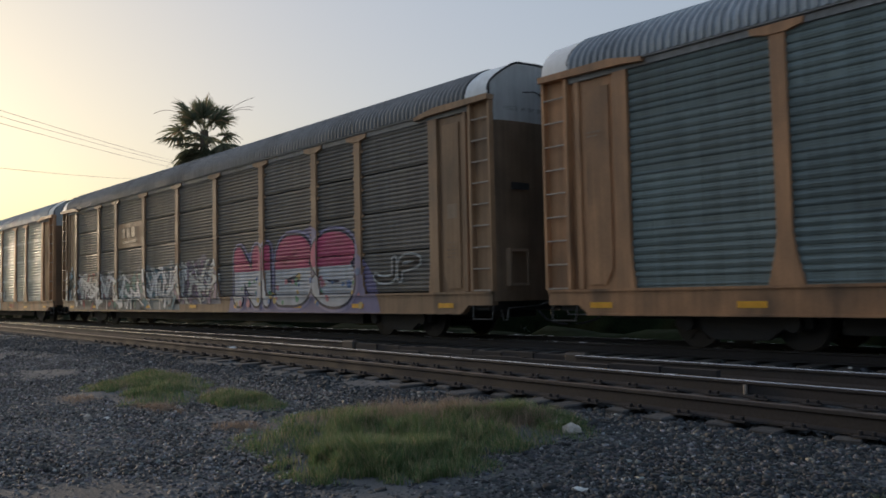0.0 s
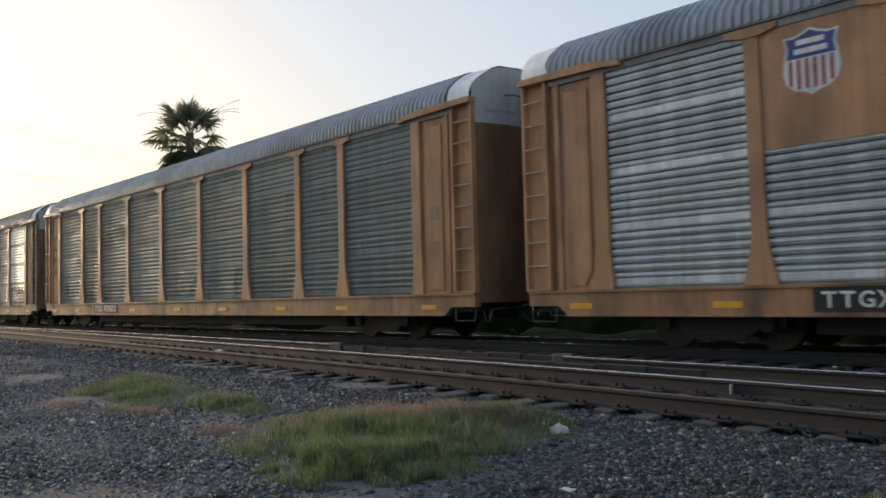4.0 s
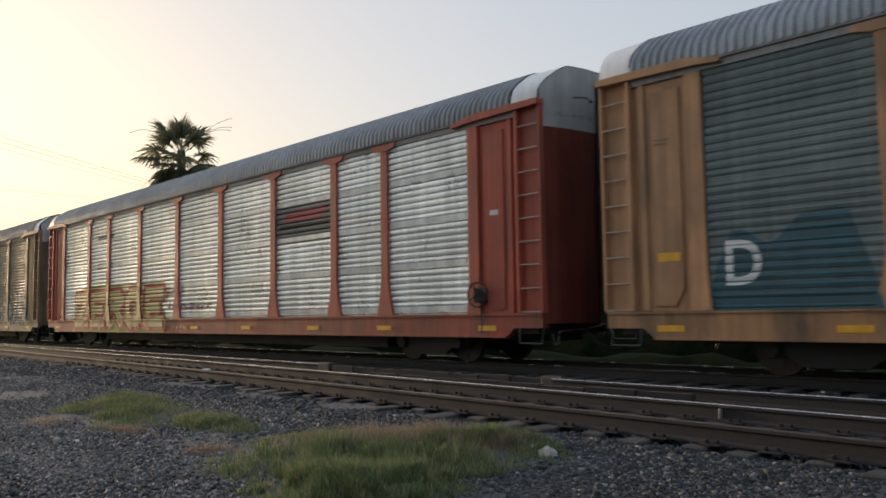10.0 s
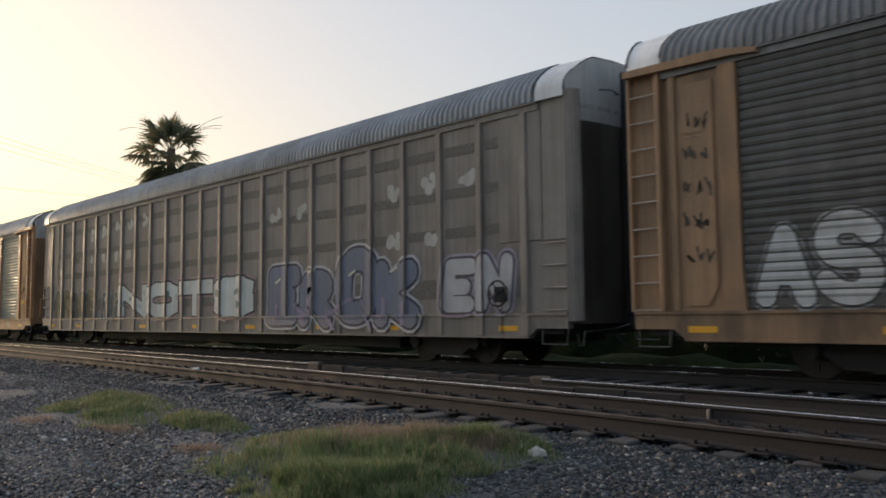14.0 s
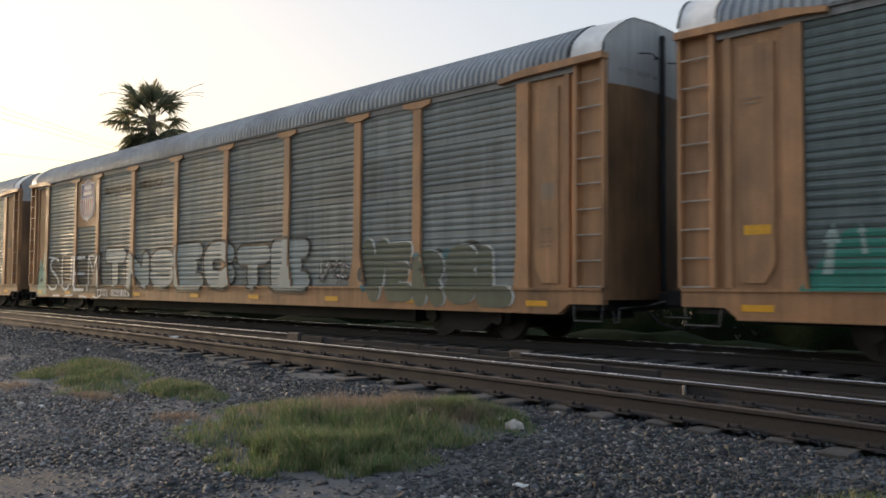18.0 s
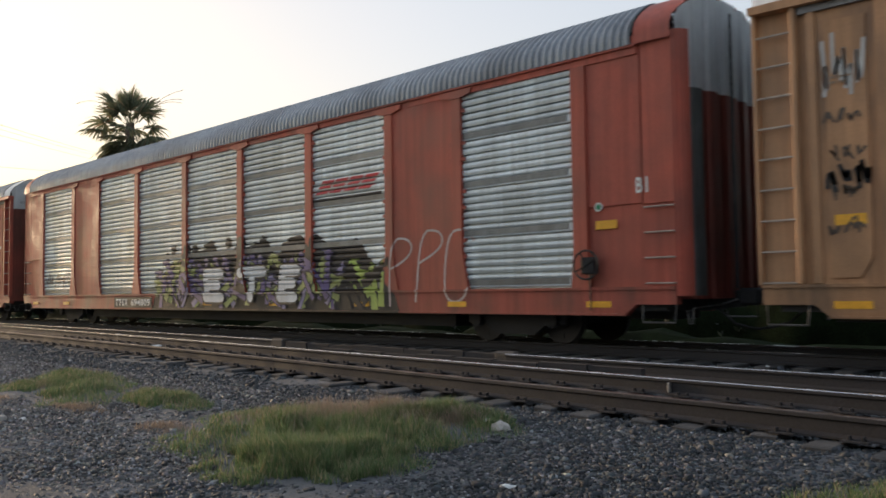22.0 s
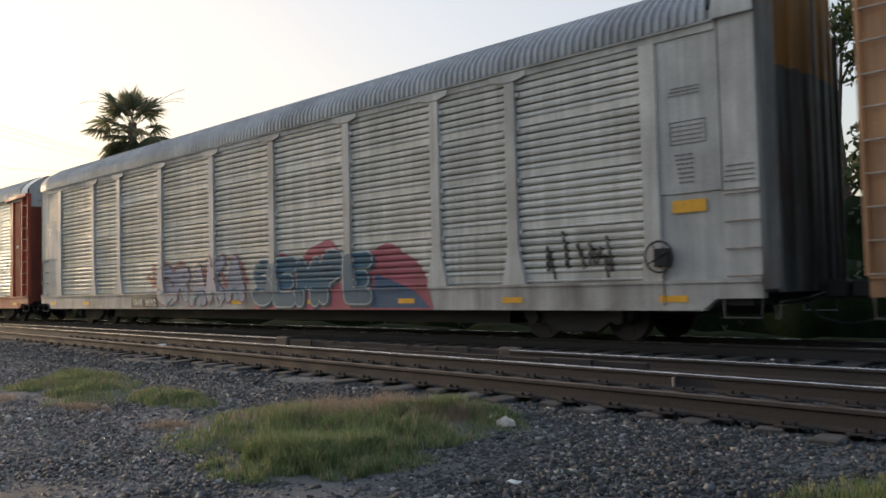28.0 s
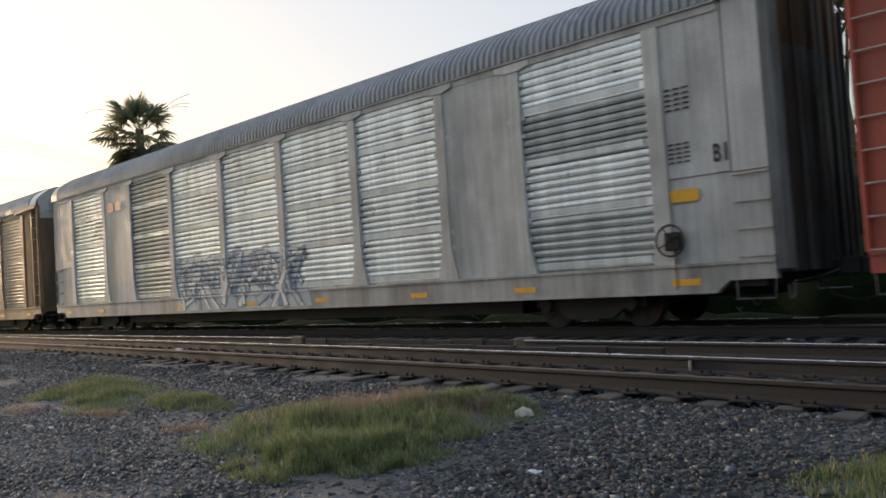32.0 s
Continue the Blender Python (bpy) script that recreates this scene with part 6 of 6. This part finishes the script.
def stone_mat(name, color, spread):
    """Stone whose tone differs from piece to piece."""
    m = bpy.data.materials.new(name)
    m.use_nodes = True
    n, l = m.node_tree.nodes, m.node_tree.links
    b = n["Principled BSDF"]
    geo = n.new("ShaderNodeNewGeometry")
    r = n.new("ShaderNodeValToRGB")
    r.color_ramp.elements[0].color = (*[c * (1 - spread) for c in color], 1)
    r.color_ramp.elements[1].color = (*[c * (1 + 1.5 * spread) for c in color], 1)
    e = r.color_ramp.elements.new(0.8)
    e.color = (color[0] * 1.05, color[1], color[2] * 0.97, 1)
    l.new(geo.outputs["Random Per Island"], r.inputs[0])
    t = n.new("ShaderNodeTexNoise")
    t.inputs["Scale"].default_value = 60
    mx = n.new("ShaderNodeMix")
    mx.data_type, mx.blend_type = "RGBA", "MULTIPLY"
    mx.inputs["Factor"].default_value = 0.5
    l.new(r.outputs[0], mx.inputs[6])
    l.new(t.outputs["Color"], mx.inputs[7])
    l.new(mx.outputs[2], b.inputs["Base Color"])
    b.inputs["Roughness"].default_value = 0.75
    b.inputs["Specular IOR Level"].default_value = 0.3
    return m


GRASS_BIG = ((-6.05, 4.75, 1.75, 1.2, 0.4), (-5.2, 3.85, 0.95, 0.7, 0.3), (-5.7, 5.6, 0.95, 0.5, 0.2))
GRASS_SMALL = ((-12.7, 5.1, 1.3, 0.6, -0.3), (-11.3, 4.65, 1.8, 0.75, -0.35), (-9.4, 4.8, 1.3, 0.42, -0.1), (-12.2, 4.4, 0.9, 0.5, 0.0))
GRASS_CORNER = ((-1.15, 5.0, 0.95, 0.75, 0.3),)


def in_patch(x, y, patch):
    cx, cy, rx, ry, a = patch
    dx, dy = x - cx, y - cy
    u, v = dx * math.cos(a) + dy * math.sin(a), -dx * math.sin(a) + dy * math.cos(a)
    return (u / rx) ** 2 + (v / ry) ** 2


def off_grass(x, y, r):
    return min(in_patch(x, y, p) for p in GRASS_BIG + GRASS_SMALL + GRASS_CORNER) > 0.55 + 0.5 * r


M_BALLAST = stone_mat("dark_ballast_stone", (0.086, 0.097, 0.107), 0.6)
M_GRIT = stone_mat("grey_grit", (0.225, 0.228, 0.235), 0.8)
stones("ballast", 56000, (-9.0, 0.2, 2.2, 6.6), 0.0135, M_BALLAST, 1, "coarse dark grey ballast stones beside the rails", 0, lambda x, y, r: x > -5.5 - 3.5 * r * (y > 4) and off_grass(x, y, r))
stones("ballast", 26000, (-30.0, 2.0, 5.9, 8.6), 0.018, M_BALLAST, 2, "grey ballast stones along the siding", 0.0, lambda x, y, r: off_grass(x, y, r) and (y < line_at(LINE_C, x) - 0.62 or abs((x + 46.0) % 0.56 - 0.28) < 0.13))
stones("gravel", 70000, (-20.0, -2.5, 1.2, 6.6), 0.0115, M_GRIT, 3, "loose fine gravel on packed earth", 0.0, lambda x, y, r: off_grass(x, y, r))
stones("gravel", 20000, (-42.0, -17.0, 1.4, 8.0), 0.016, M_GRIT, 8, "loose gravel on packed earth along the siding", 0.0)
stones("ballast", 6000, (-30.0, 2.0, 8.6, 12.3), 0.024, M_BALLAST, 4, "dark ballast between the tracks", 0.0)
stones("pale_stones", 4200, (-14.0, 0.0, 1.6, 6.2), 0.011, stone_mat("pale_stone", (0.34, 0.33, 0.31), 0.3), 6, "scattered pale stones on the gravel", 0.004, lambda x, y, r: off_grass(x, y, r))


def rock(x, y, s, seed):
    bm = bmesh.new()
    bmesh.ops.create_icosphere(bm, subdivisions=2, radius=s)
    for v in bm.verts:
        v.co *= 1 + 0.35 * noise.noise(v.co * (1.6 / s) + Vector((seed, 0, 0)))
        v.co.z *= 0.75
    ob = part("rock", bm, mat("pale_rock", (0.42, 0.39, 0.35), 0.8, 0, 0.25, 8, 60, 0.4), None, "", pose(x, y, ground_z(x, y) + s * 0.4, 0, 0, seed * 40))
    tagged(ob, "pale tan rock lying beside the grass", "rock", "rocks by the grass")


rock(-4.72, 5.52, 0.085, 1)
rock(-5.02, 5.72, 0.06, 2)
rock(-9.73, 3.15, 0.05, 3)


def litter(x, y, z, a, b, yaw, label):
    bm = bmesh.new()
    rows = [[(u * a, v * b, 0.012 * math.sin(u * 5 + v * 4)) for u in (-0.5, -0.2, 0.1, 0.5)] for v in (-0.5, 0.0, 0.5)]
    ob = part("litter", sheet(rows), M_WHITE, None, "", pose(x, y, z, 4, 5, yaw))
    md = ob.modifiers.new("thick", "SOLIDIFY")
    md.thickness = 0.004
    tagged(ob, label, "litter", "scraps of litter")


litter(-11.95, 9.4, -0.165, 0.5, 0.16, 10, "flattened white scrap lying between the rails")
litter(-10.5, 9.75, -0.16, 0.14, 0.1, 30, "small pale scrap between the rails")
litter(-17.7, 8.95, -0.16, 0.25, 0.14, 15, "white paper scrap between the rails")
litter(-15.6, 9.05, -0.16, 0.25, 0.14, 40, "crumpled white scrap between the rails")
litter(-3.45, 4.1, -0.26, 0.10, 0.03, 50, "pale splinter lying on the ballast")
litter(-9.6, 3.3, -0.34, 0.12, 0.08, 20, "crumpled white paper on the gravel")
litter(-5.1, 11.9, -0.17, 0.06, 0.05, 20, "tiny pale scrap beside the main track")


def grass(name, patches, count, tall, seed, label, m=None):
    """Blades as one mesh: two bent segments each."""
    rng = np.random.RandomState(seed)
    vs, fs, k = [], [], 0
    tries = 0
    while k < count and tries < count * 8:
        tries += 1
        cx, cy, rx, ry, a = patches[rng.randint(len(patches))]
        th = rng.rand() * 6.283
        r = rng.rand() ** 0.62 * (1 + 0.22 * math.sin(3 * th + seed) + 0.14 * math.sin(7 * th + cx))
        u, v = rx * r * math.cos(th), ry * r * math.sin(th)
        x, y = cx + u * math.cos(a) - v * math.sin(a), cy + u * math.sin(a) + v * math.cos(a)
        clump = 0.5 + 0.35 * noise.noise((x * 2.2, y * 2.2, seed)) + 0.3 * noise.noise((x * 7, y * 7, seed))
        if rng.rand() > (2.8 * clump - 0.55 if m is None else 0.5) - 0.35 * r:
            continue
        h = tall * (0.3 + 0.95 * rng.rand()) * (1.1 - 0.75 * r ** 3) * (0.3 + 1.25 * max(0.1, clump))
        d, lean = rng.rand() * 6.283, h * (0.15 + 0.75 * rng.rand())
        w = (0.0016 if m is None else 0.0013) + 0.0016 * rng.rand()
        sx, sy = math.cos(d + 1.57) * w, math.sin(d + 1.57) * w
        lx, ly = math.cos(d) * lean, math.sin(d) * lean
        z = ground_z(x, y) - 0.01
        vs += [(x - sx, y - sy, z), (x + sx, y + sy, z), (x + lx * 0.35 - sx, y + ly * 0.35 - sy, z + h * 0.6), (x + lx * 0.35 + sx, y + ly * 0.35 + sy, z + h * 0.6), (x + lx, y + ly, z + h)]
        b = 5 * k
        fs += [(b, b + 1, b + 3, b + 2), (b + 2, b + 3, b + 4)]
        k += 1
    me = bpy.data.meshes.new(name)
    me.from_pydata(vs, [], fs)
    ob = obj(name, me, m or M_GRASS)
    return tagged(ob, label, "grass", "", "stuff")


def leaf_mat(name, dark, light, dry=None, lucent=0.35):
    m = bpy.data.materials.new(name)
    m.use_nodes = True
    n, l = m.node_tree.nodes, m.node_tree.links
    b = n["Principled BSDF"]
    geo = n.new("ShaderNodeNewGeometry")
    r = n.new("ShaderNodeValToRGB")
    r.color_ramp.elements[0].color, r.color_ramp.elements[1].color = (*dark, 1), (*light, 1)
    if dry:
        r.color_ramp.elements[1].position = 0.72
        e = r.color_ramp.elements.new(0.86)
        e.color = (*dry, 1)
    l.new(geo.outputs["Random Per Island"], r.inputs[0])
    l.new(r.outputs[0], b.inputs["Base Color"])
    b.inputs["Roughness"].default_value = 0.6
    tr = n.new("ShaderNodeBsdfTranslucent")
    l.new(r.outputs[0], tr.inputs[0])
    mx = n.new("ShaderNodeMixShader")
    mx.inputs[0].default_value = lucent
    l.new(b.outputs[0], mx.inputs[1])
    l.new(tr.outputs[0], mx.inputs[2])
    l.new(mx.outputs[0], n["Material Output"].inputs[0])
    return m


M_GRASS = leaf_mat("wild_grass", (0.08, 0.14, 0.05), (0.19, 0.26, 0.105), (0.38, 0.31, 0.19), 0.42)
M_DRY = leaf_mat("dry_grass", (0.26, 0.19, 0.14), (0.42, 0.33, 0.24))
grass("grass", GRASS_BIG, 60000, 0.15, 1, "low green grass patch with dry tips on gravel")
grass("grass", GRASS_SMALL, 24000, 0.10, 2, "thin low green grass patch on gravel")
grass("dry_grass", ((-6.3, 5.1, 1.35, 0.75, 0.4), (-5.8, 5.5, 0.9, 0.4, 0.2)), 9500, 0.18, 11, "thin dry stalks standing in the grass", M_DRY)
grass("dry_grass", ((-11.5, 3.6, 0.7, 0.28, 0.0), (-9.7, 3.95, 0.8, 0.22, 0.1), (-7.6, 3.95, 0.5, 0.3, 0.3)), 3200, 0.06, 13, "flattened dead grass on the gravel", M_DRY)
grass("dry_grass", GRASS_SMALL, 1500, 0.11, 12, "thin dry stalks standing in the grass", M_DRY)
grass("grass", GRASS_CORNER, 9000, 0.13, 3, "green grass tuft on the ballast edge")

# ---- palm ----
M_FROND = leaf_mat("palm_frond", (0.10, 0.115, 0.075), (0.17, 0.185, 0.11), (0.25, 0.20, 0.13), 0.6)
M_DEADFROND = leaf_mat("dead_palm_frond", (0.17, 0.14, 0.10), (0.27, 0.22, 0.15), None, 0.5)
M_TRUNK = mat("palm_bark", (0.13, 0.10, 0.075), 0.95, 0, 0.3, 4, 20, 0.8)


def frond_mesh(seed, droop, stem=1.25, span=2.5):
    """A fan leaf: a bent stem, and folded leaflets that are joined near the hub and hang free at their tips."""
    rng = random.Random(seed)
    n = 6
    bend = [(stem * k / n, 0.0, -droop * 0.3 * (k / n) ** 2) for k in range(n + 1)]
    bm = tube(bend, 0.02, 5)
    ex, ez = bend[-1][0], bend[-1][2]
    m = 27
    step = 2 * span / (m - 1)
    for k in range(m):
        a = -span + step * k + 0.04 * (rng.random() - 0.5)
        ln = (1.12 - 0.30 * (abs(a) / span) ** 1.5) * (0.86 + 0.26 * rng.random())
        dx, dy = math.cos(a), math.sin(a)
        row = []
        for f, w in ((0.04, 0.006), (0.45, 0.5 * step * 0.45 * 1.02), (0.72, 0.034), (0.9, 0.018), (1.0, 0.004)):
            r = ln * f
            fall = -droop * 0.22 * f - (0.10 + 0.34 * droop + 0.1 * rng.random()) * max(0.0, f - 0.5) ** 1.6 * 2.0
            fold = 0.025 * (1 if k % 2 else -1) * (f < 0.8)
            row.append((bm.verts.new((ex + dx * r - dy * w, dy * r + dx * w, ez + fall + fold)), bm.verts.new((ex + dx * r + dy * w, dy * r - dx * w, ez + fall - fold))))
        for (p, q), (u, v) in zip(row, row[1:]):
            bm.faces.new((p, q, v, u))
    return bm


PALM = Vector((-40.6, 19.0, 0.0))
CROWN_Z = 9.7
palm = new("palm_tree")
palm.location = (PALM.x, PALM.y, -0.45)
tagged(palm, "tall fan palm with a dark ragged crown", "palm tree")
trunk = bmesh.new()
_rows = []
for _k in range(25):
    _z = (CROWN_Z + 0.45) * _k / 24
    _r = 0.30 - 0.09 * _k / 24 + 0.012 * (_k % 2)
    _rows.append([(_r * math.cos(math.tau * _i / 14), _r * math.sin(math.tau * _i / 14), _z) for _i in range(15)])
part("trunk", sheet(_rows), M_TRUNK, palm, "grey fibrous trunk")
FRONDS = [to_mesh("frond", frond_mesh(_s, _d, _l, _w)) for _s, _d, _l, _w in ((1, 0.12, 0.9, 1.5), (2, 0.45, 1.25, 2.3), (3, 0.9, 1.3, 2.5), (4, 1.5, 1.05, 2.4), (5, 1.3, 0.6, 2.6))]
_rng = random.Random(11)
for _k in range(40):
    _u = (_k + 0.5) / 40
    _el = 86 - 158 * _u + 16 * (_rng.random() - 0.5)
    _f = FRONDS[0 if _el > 58 else (1 if _el > 22 else (2 if _el > -14 else 3))]
    obj("frond", _f, M_FROND, palm, "", pose(0, 0, CROWN_Z + 0.5 - 1.0 * _u, 0, -_el, 137.5 * _k + 24 * _rng.random()) @ pose(0, 0, 0, 50 * (_rng.random() - 0.5), 0, 0) @ Matrix.Scale(0.82 + 0.26 * _rng.random(), 4))
for _k in range(32):
    obj("frond", FRONDS[4], M_FROND, palm, "", pose(0, 0, CROWN_Z - 0.1 - 0.035 * _k, 0, -10 + 2.3 * _k, 137.5 * _k + 70) @ pose(0, 0, 0, 60 * (_rng.random() - 0.5), 0, 0) @ Matrix.Scale(0.85 + 0.25 * _rng.random(), 4))
for _k in range(30):
    obj("dead_frond", FRONDS[3], M_DEADFROND, palm, "dry hanging fan leaf", pose(0, 0, CROWN_Z - 0.05 - 0.05 * _k, 0, 48 + 20 * _rng.random(), 137.5 * _k + 40) @ pose(0, 0, 0, 60 * (_rng.random() - 0.5), 0, 0) @ Matrix.Scale(0.72 + 0.2 * _rng.random(), 4))


def stalk_mesh(turn):
    return tube([(0.25 + 2.3 * k / 9, 0.0, 0.2 + 2.9 * (k / 9) - 2.1 * (k / 9) ** 2 * turn) for k in range(10)], 0.012, 5)


for _a, _t in ((58, 0.55), (74, 0.8), (66, 0.75), (240, 1.0)):
    part("flower_stalk", stalk_mesh(_t), M_TRUNK, palm, "long thin bare stalk", pose(0, 0, CROWN_Z + 0.3, 0, 0, _a))


# ---- trees and hedge behind the train ----
def leaf_cloud(centres, count, size, seed):
    rng = np.random.RandomState(seed)
    vs, fs = [], []
    for k in range(count):
        c, r = centres[rng.randint(len(centres))]
        d = rng.normal(size=3)
        d /= np.linalg.norm(d)
        p = np.array(c) + d * np.array(r) * rng.rand() ** 0.45
        a, b = rng.normal(size=3), rng.normal(size=3)
        a /= np.linalg.norm(a)
        b -= a * a.dot(b)
        b /= np.linalg.norm(b)
        s = size * (0.6 + 0.8 * rng.rand())
        i = 4 * k
        vs += [tuple(p - a * s), tuple(p + b * s * 0.45), tuple(p + a * s), tuple(p - b * s * 0.45)]
        fs.append((i, i + 1, i + 2, i + 3))
    me = bpy.data.meshes.new("crown")
    me.from_pydata(vs, [], fs)
    return me


M_LEAF = leaf_mat("tree_leaves", (0.02, 0.035, 0.012), (0.06, 0.085, 0.025), None, 0.3)
M_BARK = mat("tree_bark", (0.10, 0.08, 0.06), 0.95, 0, 0.3, 5, 30, 0.8)


def tree(x, y, h, spread, seed, label, leaves=4200, size=0.13, low=0.35):
    rng = random.Random(seed)
    t = new("tree")
    t.location = (x, y, -0.45)
    tagged(t, label, "tree")
    bm = bmesh.new()
    p0 = Vector((0, 0, 0))
    lim = []
    for k in range(7):
        p1 = p0 + Vector((0.25 * (rng.random() - 0.5), 0.25 * (rng.random() - 0.5), h * 0.8 / 7))
        bmesh.ops.create_cone(bm, cap_ends=True, segments=8, radius1=0.2 * h / 9 * (1 - k / 8), radius2=0.2 * h / 9 * (1 - (k + 1) / 8), depth=(p1 - p0).length * 1.05, matrix=Matrix.Translation((p0 + p1) / 2) @ (p1 - p0).to_track_quat("Z", "Y").to_matrix().to_4x4())
        if k >= 1:
            for _ in range(3):
                lim.append((p1.copy(), k))
        p0 = p1
    part("trunk", bm, M_BARK, t)
    centres = []
    for p, k in lim:
        a = rng.random() * math.tau
        ln = spread * (0.55 + 0.5 * rng.random()) * (1 - 0.07 * k)
        q = p + Vector((math.cos(a) * ln, math.sin(a) * ln, h * (0.02 + 0.1 * rng.random())))
        lb = bmesh.new()
        bmesh.ops.create_cone(lb, cap_ends=True, segments=6, radius1=0.05, radius2=0.015, depth=(q - p).length, matrix=Matrix.Translation((p + q) / 2) @ (q - p).to_track_quat("Z", "Y").to_matrix().to_4x4())
        part("limb", lb, M_BARK, t)
        if q.z > h * low * 0.7:
            for f in (0.55, 0.8, 1.0):
                centres.append((tuple(p + (q - p) * f), (spread * 0.26, spread * 0.26, spread * 0.2)))
    obj("crown", leaf_cloud(centres, leaves, size, seed), M_LEAF, t, "sparse dark green leaves")
    return t


tree(-9.6, 29.0, 11.5, 3.2, 3, "leafy broad tree behind the train", 5200, 0.15, 0.2)
tree(-4.5, 33.0, 12.0, 3.4, 4, "dark leafy tree beyond the tracks", 4200, 0.16, 0.2)
tree(-121.0, 29.7, 13.3, 2.6, 5, "distant rounded tree above the train roofs", 2600, 0.25)
tree(-118.0, 31.8, 13.4, 1.6, 6, "distant slim tree above the train roofs", 1500, 0.22)


# Leaf greens near black: the shade behind the train is in the colour.
M_WEED = leaf_mat("weed_leaves_shade_tint", (0.012, 0.018, 0.009), (0.03, 0.042, 0.018), None, 0.2)


def hedge(x0, x1, y, h, seed, leaf=0.09):
    rows = []
    for k in range(13):
        u = k / 12
        r = []
        n = int((x1 - x0) / 0.8)
        for i in range(n + 1):
            x = x0 + (x1 - x0) * i / n
            b = 0.35 * noise.noise((x * 0.6, u * 3, seed)) + 0.2 * noise.noise((x * 1.7, u * 5, seed))
            a = math.pi * u
            r.append((x, y - (0.9 + b) * math.cos(a), -0.5 + (h * (1 + 0.5 * noise.noise((x * 0.25, 0, seed))) + b) * math.sin(a)))
        rows.append(r)
    # The core's colour carries the shade seen under and between the cars.
    core = obj("hedge", to_mesh("hedge", sheet(rows), True), mat("hedge_core_shade_tint", (0.012, 0.02, 0.009), 1.0, 0, 0.4, 2, 20, 1.0, spec=0.05))
    tagged(core, "overgrown green hedge behind the tracks, coloured dark for the shade there", "hedge", "", "stuff")
    if not leaf:
        return
    cs = []
    rng = random.Random(seed)
    for i in range(160):
        x = x0 + (x1 - x0) * rng.random()
        cs.append(((x, y - 0.5, -0.3 + h * rng.random()), (0.5, 0.5, 0.4)))
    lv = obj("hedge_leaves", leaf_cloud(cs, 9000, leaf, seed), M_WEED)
    tagged(lv, "dense leaves of the overgrown hedge, shade mixed into their green", "hedge", "", "stuff")


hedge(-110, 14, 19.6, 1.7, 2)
# low leafless strip, added as a dark backing for the shade under the cars
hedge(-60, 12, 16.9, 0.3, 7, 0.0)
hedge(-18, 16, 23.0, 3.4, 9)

# ---- overhead wires ----
WIRES = (((-52.6, 12.1, 12.25), (-88.7, 36.7, 16.6)), ((-52.6, 12.1, 11.9), (-88.7, 36.7, 16.3)), ((-52.6, 12.1, 11.5), (-88.7, 36.7, 15.8)), ((-52.6, 12.1, 8.9), (-84.6, 30.6, 13.45)))
for a, b in WIRES:
    a, b = Vector(a), Vector(b)
    pa, pb = a - (b - a) * 0.6, b + (b - a) * 0.5
    pts = []
    for k in range(17):
        u = k / 16
        p = pa.lerp(pb, u)
        p.z -= 0.25 * math.sin(math.pi * u)
        pts.append(p)
    w = part("overhead_wire", tube(pts, 0.012, 5), M_UNDER, None)
    tagged(w, "thin overhead wire strung against the sunset sky", "wire", "overhead wires")


# ---- movement ----
# seconds, metres travelled by the train
TRAVEL = [(0, -0.02), (1, 13.87), (1.6, 22.55), (2, 28.82), (3, 43.25), (3.5, 50.09), (5.5, 79.11), (6, 86.39), (7, 101.40), (7.6, 110.17), (8, 115.45), (8.5, 122.70), (9, 130.43), (9.7, 140.20), (10, 145.11), (10.6, 153.78), (11, 159.14), (11.6, 167.99), (12, 174.26), (13, 188.38), (13.5, 195.78), (15.5, 225.19), (16, 232.85), (16.5, 240.13), (17, 247.46), (17.3, 251.41), (18, 261.64), (18.5, 269.37), (19, 276.71), (19.6, 285.51), (20, 290.89), (20.5, 298.17), (21, 305.96), (21.2, 308.44), (22, 320.50), (22.6, 328.76), (23, 334.53), (24, 349.77), (26.6, 387.61), (27, 393.00), (27.4, 399.23), (28, 407.88), (28.6, 416.55), (29, 422.37), (29.1, 423.80), (30, 436.21), (30.6, 444.84), (31, 451.09), (31.2, 454.00), (32, 464.90)]
_tt, _ss = [r[0] for r in TRAVEL], [r[1] for r in TRAVEL]


def travelled(t):
    return float(np.interp(t, _tt, _ss))


def car_x(i, t):
    return -25.39 - PITCH * (i + FIRST) + travelled(t) + OFFSETS[i]


def motions():
    for i, car in enumerate(CARS):
        walk(car, [(t, pose(car_x(i, t), TRAIN_Y, 0)) for t in _tt])
    for i, w, wx in WHEELS:
        rows = [(0.0, pose(wx, 0, 0.42, 0, 0, 0))]
        spin, base = 0.0, None
        for k in range(1, 961):
            t = k / FPS
            if -68 < car_x(i, t) < 16:
                if base is None:
                    base = travelled(t)
                    rows.append((t, pose(wx, 0, 0.42)))
                    continue
                a = math.degrees((travelled(t) - base) / 0.42)
                rows.append((t, pose(wx, 0, 0.42, 0, a, 0)))
        if rows[-1][0] < 32.0:
            rows.append((32.0, rows[-1][1]))
        walk(w, rows)


motions()
